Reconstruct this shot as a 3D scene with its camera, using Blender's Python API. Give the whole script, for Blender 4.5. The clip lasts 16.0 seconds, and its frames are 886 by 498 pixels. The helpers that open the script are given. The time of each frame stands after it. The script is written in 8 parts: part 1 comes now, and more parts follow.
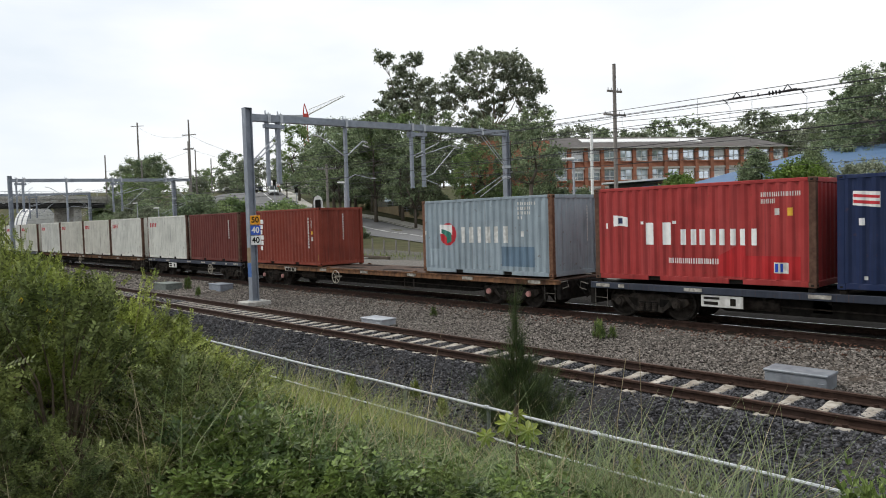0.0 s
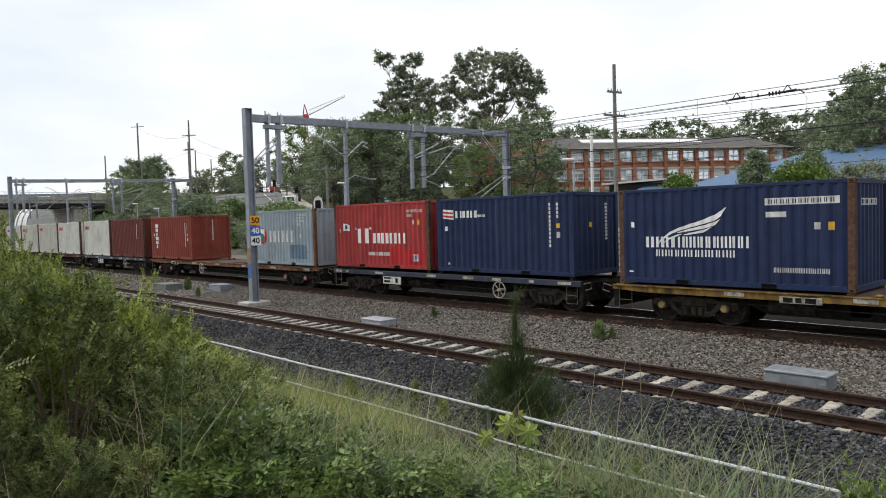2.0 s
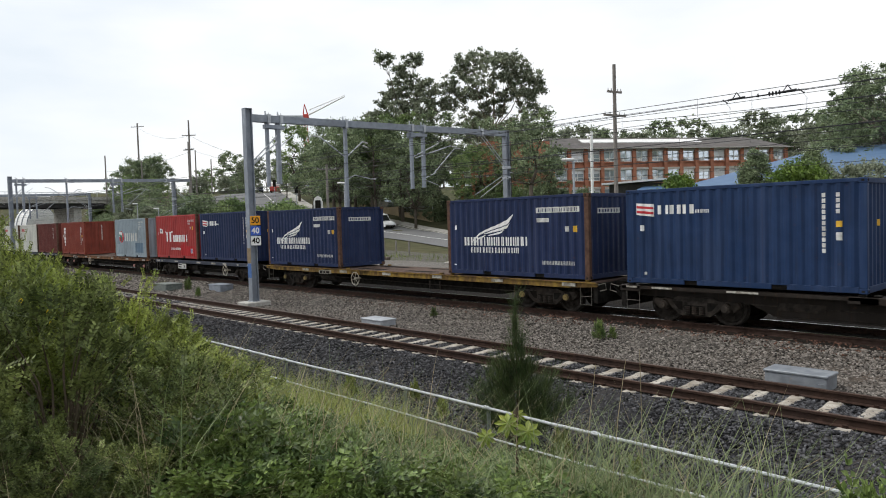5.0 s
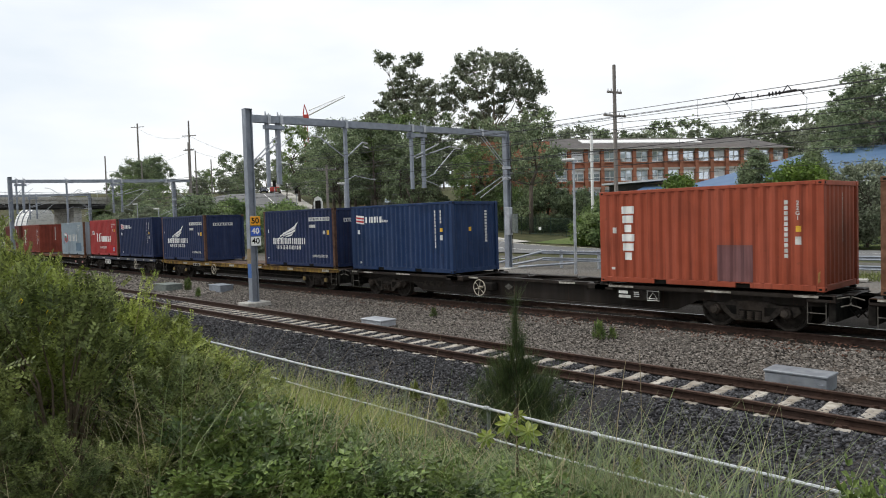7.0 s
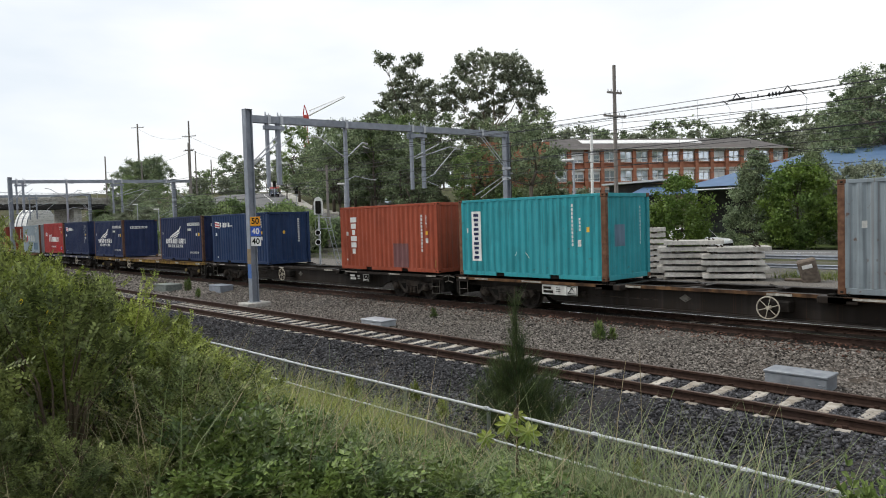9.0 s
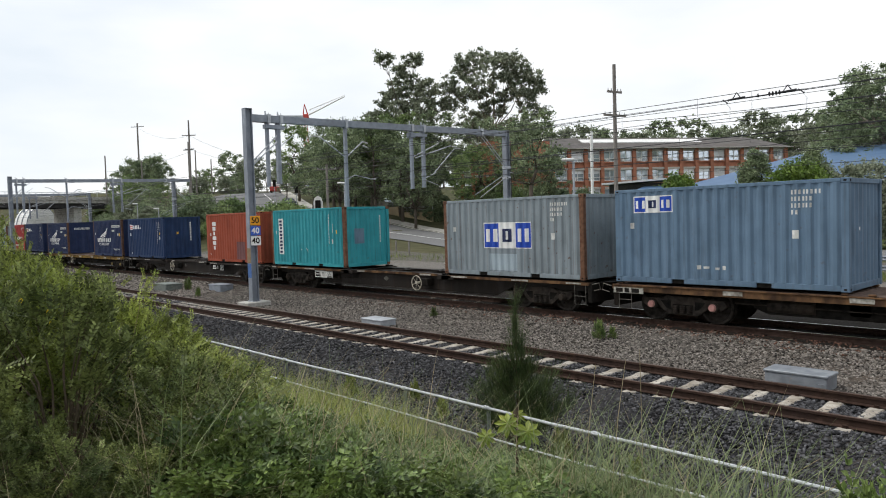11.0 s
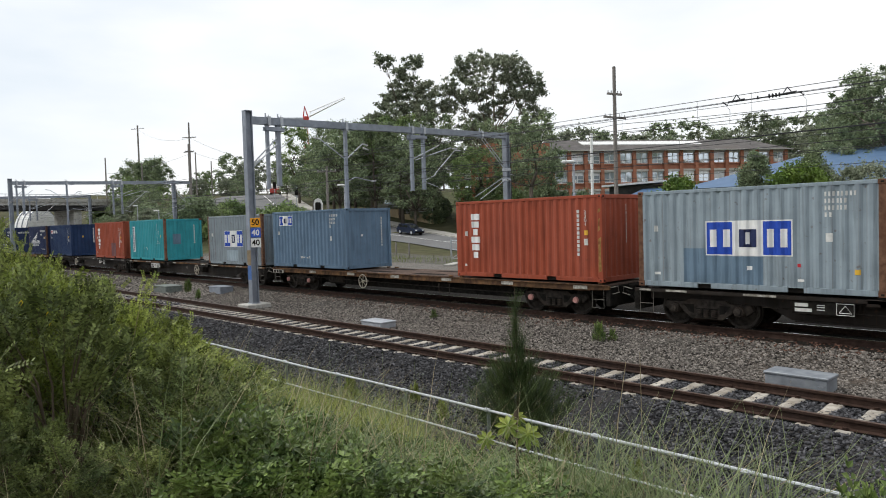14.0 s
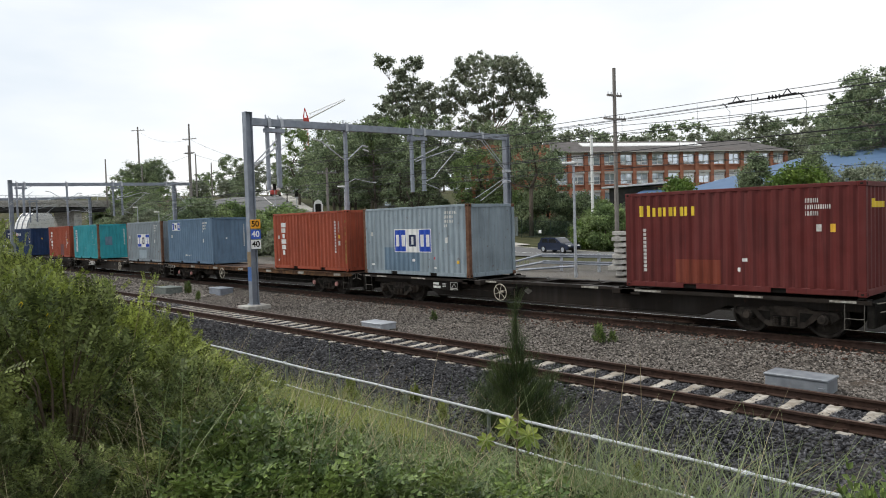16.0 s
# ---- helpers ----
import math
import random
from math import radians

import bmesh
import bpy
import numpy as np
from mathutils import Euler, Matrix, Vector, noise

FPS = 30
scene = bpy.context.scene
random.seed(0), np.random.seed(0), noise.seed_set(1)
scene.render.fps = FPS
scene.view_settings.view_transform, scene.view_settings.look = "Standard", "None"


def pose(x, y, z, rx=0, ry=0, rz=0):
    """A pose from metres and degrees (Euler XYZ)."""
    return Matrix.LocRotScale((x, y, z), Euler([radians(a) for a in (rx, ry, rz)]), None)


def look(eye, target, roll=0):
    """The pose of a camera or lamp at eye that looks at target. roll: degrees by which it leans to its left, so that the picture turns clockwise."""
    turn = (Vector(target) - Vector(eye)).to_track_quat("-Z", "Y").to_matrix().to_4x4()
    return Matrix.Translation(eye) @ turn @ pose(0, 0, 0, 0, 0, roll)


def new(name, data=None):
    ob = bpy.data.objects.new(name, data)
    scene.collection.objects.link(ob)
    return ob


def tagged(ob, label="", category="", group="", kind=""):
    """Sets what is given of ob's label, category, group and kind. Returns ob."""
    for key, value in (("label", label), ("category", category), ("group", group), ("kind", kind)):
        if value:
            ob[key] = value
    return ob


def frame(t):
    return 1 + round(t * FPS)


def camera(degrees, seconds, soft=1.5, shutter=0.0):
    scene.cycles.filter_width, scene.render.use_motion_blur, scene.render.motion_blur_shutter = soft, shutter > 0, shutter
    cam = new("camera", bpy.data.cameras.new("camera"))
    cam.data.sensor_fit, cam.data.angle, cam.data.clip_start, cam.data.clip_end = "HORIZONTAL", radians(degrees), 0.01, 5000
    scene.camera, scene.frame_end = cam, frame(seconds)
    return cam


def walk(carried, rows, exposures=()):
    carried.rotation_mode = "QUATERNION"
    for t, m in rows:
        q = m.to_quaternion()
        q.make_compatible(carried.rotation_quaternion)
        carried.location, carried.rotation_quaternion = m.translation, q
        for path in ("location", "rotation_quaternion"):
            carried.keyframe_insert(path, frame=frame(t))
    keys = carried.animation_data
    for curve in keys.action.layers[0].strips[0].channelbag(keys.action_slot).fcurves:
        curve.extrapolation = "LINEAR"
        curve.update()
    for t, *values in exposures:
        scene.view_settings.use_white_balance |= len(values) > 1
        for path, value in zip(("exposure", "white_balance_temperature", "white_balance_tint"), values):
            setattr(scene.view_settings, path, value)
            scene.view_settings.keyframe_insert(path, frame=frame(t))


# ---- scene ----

# ---- camera: hand-held on a bank beside the line, almost still ----
cam = camera(64.4, 16.0, 1.0)
EYE = Vector((0, 0, 2.968))


def aim(lift):
    """The camera's pose, with the small upward nod in degrees by which the hand lifts it."""
    pitch, yaw = radians(-2.434 + lift), radians(46.78)
    way = Vector((-math.sin(yaw) * math.cos(pitch), math.cos(yaw) * math.cos(pitch), math.sin(pitch)))
    return look(EYE, EYE + way, -1.68)


NOD = ((0, 0.0), (1, 0.01), (1.5, 0.04), (2.5, 0.05), (3.2, 0.025), (4, 0.02), (6.5, 0.085), (7.2, 0.07), (8.2, 0.11), (8.7, 0.115), (9.2, 0.09),
       (11.5, 0.03), (12, 0.015), (12.5, 0.04), (13, 0.07), (13.5, 0.115), (14, 0.21), (14.5, 0.295), (15, 0.33), (15.5, 0.34), (16, 0.33))
walk(cam, [(t, aim(n)) for t, n in NOD], exposures=((0, 0.5), (16, 0.5)))

# ---- overcast daylight ----
world = bpy.data.worlds.new("overcast")
scene.world = world
world.use_nodes = True
wn, wl = world.node_tree.nodes, world.node_tree.links
wn.clear()
w_out, w_bg, w_sky = wn.new("ShaderNodeOutputWorld"), wn.new("ShaderNodeBackground"), wn.new("ShaderNodeTexSky")
w_sky.sky_type, w_sky.sun_disc = "NISHITA", False
w_sky.sun_elevation, w_sky.sun_rotation = radians(51), radians(237)
w_gain = wn.new("ShaderNodeMixRGB")
w_gain.blend_type = "MULTIPLY"
w_gain.inputs[0].default_value = 1
w_gain.inputs[2].default_value = (0.11, 0.11, 0.11, 1)
w_cloud, w_ramp, w_map, w_tc = wn.new("ShaderNodeTexNoise"), wn.new("ShaderNodeValToRGB"), wn.new("ShaderNodeMapping"), wn.new("ShaderNodeTexCoord")
w_map.inputs["Scale"].default_value = (1, 1, 3.2)
w_cloud.inputs["Scale"].default_value, w_cloud.inputs["Detail"].default_value = 1.6, 6
w_ramp.color_ramp.elements[0].position, w_ramp.color_ramp.elements[0].color = 0.36, (0.80, 0.87, 0.94, 1)
w_ramp.color_ramp.elements[1].position, w_ramp.color_ramp.elements[1].color = 0.60, (1.06, 1.07, 1.08, 1)
w_mix = wn.new("ShaderNodeMixRGB")
w_mix.inputs[0].default_value = 0.93
wl.new(w_tc.outputs["Generated"], w_map.inputs["Vector"])
wl.new(w_map.outputs["Vector"], w_cloud.inputs["Vector"])
wl.new(w_cloud.outputs["Fac"], w_ramp.inputs["Fac"])
wl.new(w_sky.outputs["Color"], w_gain.inputs[1])
wl.new(w_gain.outputs["Color"], w_mix.inputs[1])
wl.new(w_ramp.outputs["Color"], w_mix.inputs[2])
wl.new(w_mix.outputs["Color"], w_bg.inputs["Color"])
w_bg.inputs["Strength"].default_value = 0.74
wl.new(w_bg.outputs["Background"], w_out.inputs["Surface"])
sun = new("sun", bpy.data.lights.new("sun", "SUN"))
sun.data.energy, sun.data.angle, sun.data.color = 1.5, radians(14), (1.0, 0.97, 0.92)
sun.matrix_world = look((0, 0, 30), (20, 13, 0))


# ---- mesh and material tools ----
class Shape:
    """Collects plain solids and turns them into one mesh."""

    def __init__(self):
        self.v, self.f = [], []

    def add(self, verts, faces):
        n = len(self.v)
        self.v.extend(tuple(p) for p in verts)
        self.f.extend(tuple(i + n for i in f) for f in faces)
        return self

    def box(self, x0, x1, y0, y1, z0, z1, c=0.0):
        if c <= 0:
            return self.add([(x, y, z) for z in (z0, z1) for y in (y0, y1) for x in (x0, x1)],
                            [(0, 2, 3, 1), (4, 5, 7, 6), (0, 1, 5, 4), (2, 6, 7, 3), (0, 4, 6, 2), (1, 3, 7, 5)])
        bm = bmesh.new()
        m = Matrix.LocRotScale(((x0 + x1) / 2, (y0 + y1) / 2, (z0 + z1) / 2), None, (x1 - x0, y1 - y0, z1 - z0))
        bmesh.ops.create_cube(bm, size=1, matrix=m)
        bmesh.ops.bevel(bm, geom=bm.edges[:], offset=c, segments=1, affect="EDGES", profile=0.5)
        bm.verts.index_update()
        self.add([v.co for v in bm.verts], [[v.index for v in f.verts] for f in bm.faces])
        bm.free()
        return self

    def tube(self, a, b, r0, r1=None, n=8, caps=True):
        a, b, r1 = Vector(a), Vector(b), r0 if r1 is None else r1
        q = (b - a).to_track_quat("Z", "Y")
        ring = [q @ Vector((math.cos(2 * math.pi * k / n), math.sin(2 * math.pi * k / n), 0)) for k in range(n)]
        faces = [(k, (k + 1) % n, n + (k + 1) % n, n + k) for k in range(n)]
        if caps:
            faces += [tuple(range(n - 1, -1, -1)), tuple(range(n, 2 * n))]
        return self.add([a + u * r0 for u in ring] + [b + u * r1 for u in ring], faces)

    def path(self, points, r, n=5):
        ps = [Vector(p) for p in points]
        vs, fs = [], []
        for i, p in enumerate(ps):
            d = (ps[min(i + 1, len(ps) - 1)] - ps[max(i - 1, 0)])
            if d.length < 1e-6:
                d = p - ps[i - 1]
            q = d.to_track_quat("Z", "Y")
            vs += [p + q @ Vector((r * math.cos(2 * math.pi * k / n), r * math.sin(2 * math.pi * k / n), 0)) for k in range(n)]
        for i in range(len(ps) - 1):
            fs += [(i * n + k, i * n + (k + 1) % n, (i + 1) * n + (k + 1) % n, (i + 1) * n + k) for k in range(n)]
        fs += [tuple(range(n - 1, -1, -1)), tuple(range(len(vs) - n, len(vs)))]
        return self.add(vs, fs)

    def prism(self, outline, y0, y1):
        """A flat outline in x and z, given depth along y."""
        n = len(outline)
        return self.add([(x, y0, z) for x, z in outline] + [(x, y1, z) for x, z in outline],
                        [tuple(range(n)), tuple(range(2 * n - 1, n - 1, -1))] + [(k, k + n, (k + 1) % n + n, (k + 1) % n) for k in range(n)])

    def ring(self, centre, axis, r, thick, n=20):
        c, q = Vector(centre), Vector(axis).to_track_quat("Z", "Y")
        pts = [c + q @ Vector((r * math.cos(2 * math.pi * k / n), r * math.sin(2 * math.pi * k / n), 0)) for k in range(n + 1)]
        return self.path(pts, thick, 5)

    def mesh(self, name, smooth=False):
        me = bpy.data.meshes.new(name)
        me.from_pydata(self.v, [], self.f)
        if smooth:
            me.polygons.foreach_set("use_smooth", [True] * len(me.polygons))
        me.update()
        return me


def raw_mesh(name, verts, size):
    """A mesh of loose faces of one size from an array of corners."""
    n = len(verts) // size
    me = bpy.data.meshes.new(name)
    me.vertices.add(len(verts))
    me.vertices.foreach_set("co", np.asarray(verts, np.float32).ravel())
    me.loops.add(n * size)
    me.loops.foreach_set("vertex_index", np.arange(n * size, dtype=np.int32))
    me.polygons.add(n)
    me.polygons.foreach_set("loop_start", np.arange(0, n * size, size, dtype=np.int32))
    me.update(calc_edges=True)
    return me


def part(name, shape, material, parent=None, label="", smooth=False):
    """One mesh object, under a thing or a part where one is given."""
    me = shape.mesh(name, smooth) if isinstance(shape, Shape) else shape
    if material and not me.materials:
        me.materials.append(material)
    ob = new(name, me)
    ob.parent = parent
    return tagged(ob, label)


def thing(name, label, category, group="", at=None, kind=""):
    """An Empty at the base of a thing, under which its parts come."""
    ob = tagged(new(name), label, category, group, kind)
    ob.empty_display_size = 0.2
    if at is not None:
        ob.matrix_basis = at
    return ob


def surf(name, a, b, scale=6.0, rough=0.7, metal=0.0, bump=0.15, fine=60.0, c=None, cscale=0.6, cmix=0.5, vary=0.0, island=0.0, stretch=(1, 1, 1), leafy=0.0,
         spec=None, rough2=None):
    """Two tones by a fine noise, a third by a broad one, a relief, and variation from thing to thing or from piece to piece."""
    m = bpy.data.materials.new(name)
    m.use_nodes = True
    nt, n, l = m.node_tree, m.node_tree.nodes, m.node_tree.links
    p = n["Principled BSDF"]
    tc, mp, info = n.new("ShaderNodeTexCoord"), n.new("ShaderNodeMapping"), n.new("ShaderNodeObjectInfo")
    mp.inputs["Scale"].default_value = stretch
    l.new(tc.outputs["Object"], mp.inputs["Vector"])
    shift = n.new("ShaderNodeVectorMath")
    shift.operation = "MULTIPLY_ADD"
    l.new(info.outputs["Random"], shift.inputs[0])
    shift.inputs[1].default_value = (37, 23, 11)
    l.new(mp.outputs["Vector"], shift.inputs[2])
    vec = shift.outputs["Vector"]

    def tex(s, detail=5.0):
        t = n.new("ShaderNodeTexNoise")
        t.inputs["Scale"].default_value, t.inputs["Detail"].default_value = s, detail
        l.new(vec, t.inputs["Vector"])
        return t.outputs["Fac"]

    def ramp(fac, lo, hi):
        r = n.new("ShaderNodeMapRange")
        r.inputs["From Min"].default_value, r.inputs["From Max"].default_value = lo, hi
        l.new(fac, r.inputs["Value"])
        return r.outputs["Result"]

    def mix(fac, u, v, blend="MIX"):
        x = n.new("ShaderNodeMixRGB")
        x.blend_type = blend
        for k, val in enumerate((fac, u, v)):
            if isinstance(val, (int, float)):
                x.inputs[k].default_value = val
            elif isinstance(val, (tuple, list)):
                x.inputs[k].default_value = (*val[:3], 1)
            else:
                l.new(val, x.inputs[k])
        return x.outputs["Color"]

    broad = tex(cscale, 4)
    col = mix(ramp(tex(scale), 0.35, 0.65), a, b)
    if c is not None:
        k = n.new("ShaderNodeMath")
        k.operation, k.inputs[1].default_value = "MULTIPLY", cmix
        l.new(ramp(broad, 0.48, 0.68), k.inputs[0])
        col = mix(k.outputs["Value"], col, c)
    for amount, source in ((vary, info.outputs["Random"]), (island, None)):
        if amount:
            if source is None:
                source = n.new("ShaderNodeNewGeometry").outputs["Random Per Island"]
            r = n.new("ShaderNodeMapRange")
            r.inputs["To Min"].default_value, r.inputs["To Max"].default_value = 1 - amount, 1 + amount
            l.new(source, r.inputs["Value"])
            g = n.new("ShaderNodeCombineColor")
            for s in g.inputs:
                l.new(r.outputs["Result"], s)
            col = mix(1.0, col, g.outputs["Color"], "MULTIPLY")
    l.new(col, p.inputs["Base Color"])
    p.inputs["Metallic"].default_value = metal
    p.inputs["Specular IOR Level"].default_value = spec if spec is not None else 0.5 if rough < 0.42 else 0.3 if rough < 0.7 else 0.12
    rr = n.new("ShaderNodeMapRange")
    rr.inputs["To Min"].default_value, rr.inputs["To Max"].default_value = rough - 0.08, min(1.0, (rough2 or rough + 0.1))
    l.new(broad, rr.inputs["Value"])
    l.new(rr.outputs["Result"], p.inputs["Roughness"])
    if bump:
        bp = n.new("ShaderNodeBump")
        bp.inputs["Strength"].default_value, bp.inputs["Distance"].default_value = bump, 0.02
        l.new(tex(fine, 3), bp.inputs["Height"])
        l.new(bp.outputs["Normal"], p.inputs["Normal"])
    if leafy:
        tr, ms = n.new("ShaderNodeBsdfTranslucent"), n.new("ShaderNodeMixShader")
        l.new(col, tr.inputs["Color"])
        ms.inputs["Fac"].default_value = leafy
        l.new(p.outputs["BSDF"], ms.inputs[1])
        l.new(tr.outputs["BSDF"], ms.inputs[2])
        l.new(ms.outputs["Shader"], n["Material Output"].inputs["Surface"])
    return m


def painted(name, colour, rust=0.35, fade=0.25, rough=0.55):
    """Old paint on steel: chalky fading, dirt run down in streaks, rust spots and scratches."""
    m = surf(name, colour, tuple(min(1, x * (1 + fade * 0.5) + 0.02 * fade) for x in colour), 2.2, rough, 0, 0.06, 25,
             c=tuple(x * 0.70 + 0.004 for x in colour), cscale=0.9, cmix=0.6, vary=0.05)
    nt, n, l = m.node_tree, m.node_tree.nodes, m.node_tree.links
    p = n["Principled BSDF"]
    base = p.inputs["Base Color"].links[0].from_socket
    tc, mp, info, sh = n.new("ShaderNodeTexCoord"), n.new("ShaderNodeMapping"), n.new("ShaderNodeObjectInfo"), n.new("ShaderNodeVectorMath")
    mp.inputs["Scale"].default_value = (9, 9, 0.7)
    sh.operation = "MULTIPLY_ADD"
    sh.inputs[1].default_value = (91, 57, 33)
    l.new(tc.outputs["Object"], mp.inputs["Vector"])
    l.new(info.outputs["Random"], sh.inputs[0])
    l.new(mp.outputs["Vector"], sh.inputs[2])
    run = n.new("ShaderNodeMapping")
    run.inputs["Scale"].default_value = (16, 16, 0.45)
    l.new(sh.outputs["Vector"], run.inputs["Vector"])
    chalk = tuple(min(1.0, x * 1.18 + 0.022) for x in colour)
    for scale, lo, hi, tone, amount, src in ((0.35, 0.50, 0.66, chalk, 0.5, sh.outputs["Vector"]), (0.16, 0.60, 0.70, (0.12, 0.052, 0.024), rust * 0.55, run.outputs["Vector"]), (0.55, 0.60, 0.72, tuple(x * 0.5 + 0.01 for x in colour), 0.5, run.outputs["Vector"]), (1.0, 0.54, 0.75, tuple(x * 0.45 + 0.008 for x in colour), 0.62, sh.outputs["Vector"]),
                                             (7.0, 0.64, 0.72, (0.10, 0.045, 0.02), rust, tc.outputs["Object"])):
        t, r, k, x = n.new("ShaderNodeTexNoise"), n.new("ShaderNodeMapRange"), n.new("ShaderNodeMath"), n.new("ShaderNodeMixRGB")
        t.inputs["Scale"].default_value, t.inputs["Detail"].default_value = scale, 7
        l.new(src, t.inputs["Vector"])
        l.new(t.outputs["Fac"], r.inputs["Value"])
        r.inputs["From Min"].default_value, r.inputs["From Max"].default_value = lo, hi
        k.operation, k.inputs[1].default_value = "MULTIPLY", amount
        l.new(r.outputs["Result"], k.inputs[0])
        l.new(k.outputs["Value"], x.inputs[0])
        l.new(base, x.inputs[1])
        x.inputs[2].default_value = (*tone, 1)
        base = x.outputs["Color"]
    l.new(base, p.inputs["Base Color"])
    p.inputs["Specular IOR Level"].default_value = 0.16
    return m


# ---- materials ----
# both beds are darker than their loose stones, as painted shade in the gaps
GRAVEL = surf("gravel", (0.035, 0.031, 0.028), (0.12, 0.11, 0.097), 30, 0.95, 0, 1.0, 42, c=(0.10, 0.07, 0.05), cscale=0.35, cmix=0.6)
BALLAST = surf("ballast", (0.010, 0.010, 0.011), (0.042, 0.041, 0.043), 24, 0.95, 0, 1.0, 40, c=(0.12, 0.105, 0.09), cscale=0.3, cmix=0.35)
STONE_DARK = surf("dark_stone", (0.03, 0.03, 0.033), (0.095, 0.094, 0.10), 9, 0.85, 0, 0.3, 60, island=0.88)
STONE_GREY = surf("grey_stone", (0.095, 0.084, 0.074), (0.205, 0.185, 0.165), 9, 0.9, 0, 0.3, 60, island=0.85)
# oily ballast, its colour taken near black for the shade under the train
OILY_SHADED = surf("oily_shaded_ballast", (0.007, 0.006, 0.005), (0.022, 0.0185, 0.015), 26, 0.9, 0, 1.0, 42, c=(0.016, 0.011, 0.008), cscale=0.5, cmix=0.5)
SOIL = surf("soil", (0.022, 0.02, 0.013), (0.05, 0.045, 0.028), 5, 0.97, 0, 0.7, 30, c=(0.05, 0.065, 0.025), cscale=0.5, cmix=0.7)
DIRT = surf("grey_dirt", (0.022, 0.021, 0.018), (0.05, 0.047, 0.042), 12, 0.97, 0, 0.8, 35, c=(0.04, 0.045, 0.02), cscale=0.6, cmix=0.6)
HILL = surf("hill_grass", (0.045, 0.05, 0.024), (0.085, 0.085, 0.042), 0.8, 0.97, 0, 0.5, 6, c=(0.10, 0.085, 0.05), cscale=0.05, cmix=0.6)
ASPHALT = surf("asphalt", (0.14, 0.14, 0.142), (0.195, 0.195, 0.193), 8, 0.9, 0, 0.3, 60, c=(0.12, 0.12, 0.12), cscale=0.2, cmix=0.6)
CONCRETE = surf("concrete", (0.36, 0.345, 0.31), (0.47, 0.45, 0.41), 7, 0.9, 0, 0.25, 50, c=(0.24, 0.22, 0.19), cscale=1.3, cmix=0.5, vary=0.12)
OLD_CONCRETE = surf("weathered_concrete", (0.36, 0.35, 0.32), (0.52, 0.5, 0.46), 9, 0.92, 0, 0.3, 50, c=(0.2, 0.19, 0.17), cscale=2.0, cmix=0.6, vary=0.16)
RUST_RAIL = surf("rusty_rail", (0.0336, 0.0205, 0.016), (0.064, 0.0391, 0.03), 8, 0.85, 0.1, 0.2, 60, c=(0.04, 0.0279, 0.025), cscale=1.2)
RAIL_TOP = surf("rail_head", (0.065, 0.04, 0.03), (0.115, 0.075, 0.058), 10, 0.5, 0.5, 0.05, 60, stretch=(0.2, 1, 1))
SHINY_RAIL = surf("polished_rail", (0.6, 0.6, 0.6), (0.75, 0.75, 0.75), 10, 0.22, 1.0, 0.02, 60)
GALV = surf("galvanised_steel", (0.36, 0.38, 0.41), (0.48, 0.5, 0.53), 5, 0.5, 0.35, 0.05, 30, c=(0.28, 0.3, 0.33), cscale=0.8, vary=0.06)
GANTRY_GREY = surf("grey_painted_steel", (0.215, 0.24, 0.28), (0.285, 0.312, 0.352), 4, 0.55, 0.2, 0.06, 30, c=(0.19, 0.2, 0.225), cscale=0.9, vary=0.05)
PIPE_WHITE = surf("white_pipe", (0.42, 0.44, 0.46), (0.6, 0.62, 0.64), 14, 0.45, 0.25, 0.05, 40, c=(0.45, 0.46, 0.46), cscale=3)
VERGE = surf("stony_verge", (0.07, 0.066, 0.058), (0.15, 0.14, 0.125), 9, 0.97, 0, 0.8, 25, c=(0.07, 0.075, 0.035), cscale=0.35, cmix=0.7)
PIPE_DARK = surf("weathered_pipe", (0.12, 0.14, 0.13), (0.2, 0.22, 0.2), 12, 0.6, 0.2, 0.1, 40)
WOOD_POLE = surf("weathered_pole", (0.16, 0.145, 0.13), (0.27, 0.25, 0.23), 6, 0.9, 0, 0.4, 30, stretch=(6, 6, 0.4))
WIRE = surf("dark_wire", (0.03, 0.03, 0.032), (0.05, 0.05, 0.052), 4, 0.6, 0.3, 0)
INSULATOR = surf("insulator", (0.35, 0.36, 0.36), (0.5, 0.5, 0.5), 8, 0.35, 0, 0)
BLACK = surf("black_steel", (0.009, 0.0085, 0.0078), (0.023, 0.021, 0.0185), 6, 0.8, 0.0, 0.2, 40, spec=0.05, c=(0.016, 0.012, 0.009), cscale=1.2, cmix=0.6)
BOGIE = surf("bogie_grime", (0.02, 0.0175, 0.0155), (0.062, 0.052, 0.044), 7, 0.85, 0.1, 0.3, 40, c=(0.07, 0.052, 0.04), cscale=1.5, cmix=0.5)
WHEEL = surf("wheel_steel", (0.02, 0.017, 0.015), (0.05, 0.043, 0.037), 7, 0.7, 0.4, 0.15, 40)
TREAD = surf("wheel_tread", (0.35, 0.34, 0.33), (0.5, 0.49, 0.48), 7, 0.3, 0.9, 0.0, 40)
PINK = surf("faded_red_cap", (0.42, 0.2, 0.18), (0.5, 0.27, 0.24), 9, 0.7, 0, 0.1, 40)
OCHRE = surf("greasy_ochre_cap", (0.2, 0.15, 0.06), (0.28, 0.21, 0.09), 9, 0.7, 0, 0.1, 40)
WHITE = surf("white_paint", (0.72, 0.72, 0.70), (0.8, 0.8, 0.78), 8, 0.55, 0, 0.03, 40, c=(0.55, 0.54, 0.5), cscale=2.0, cmix=0.5)
DULL_WHITE = surf("worn_white_paint", (0.5, 0.5, 0.47), (0.66, 0.66, 0.63), 9, 0.65, 0, 0.05, 40, c=(0.32, 0.3, 0.27), cscale=4.0, cmix=0.6)
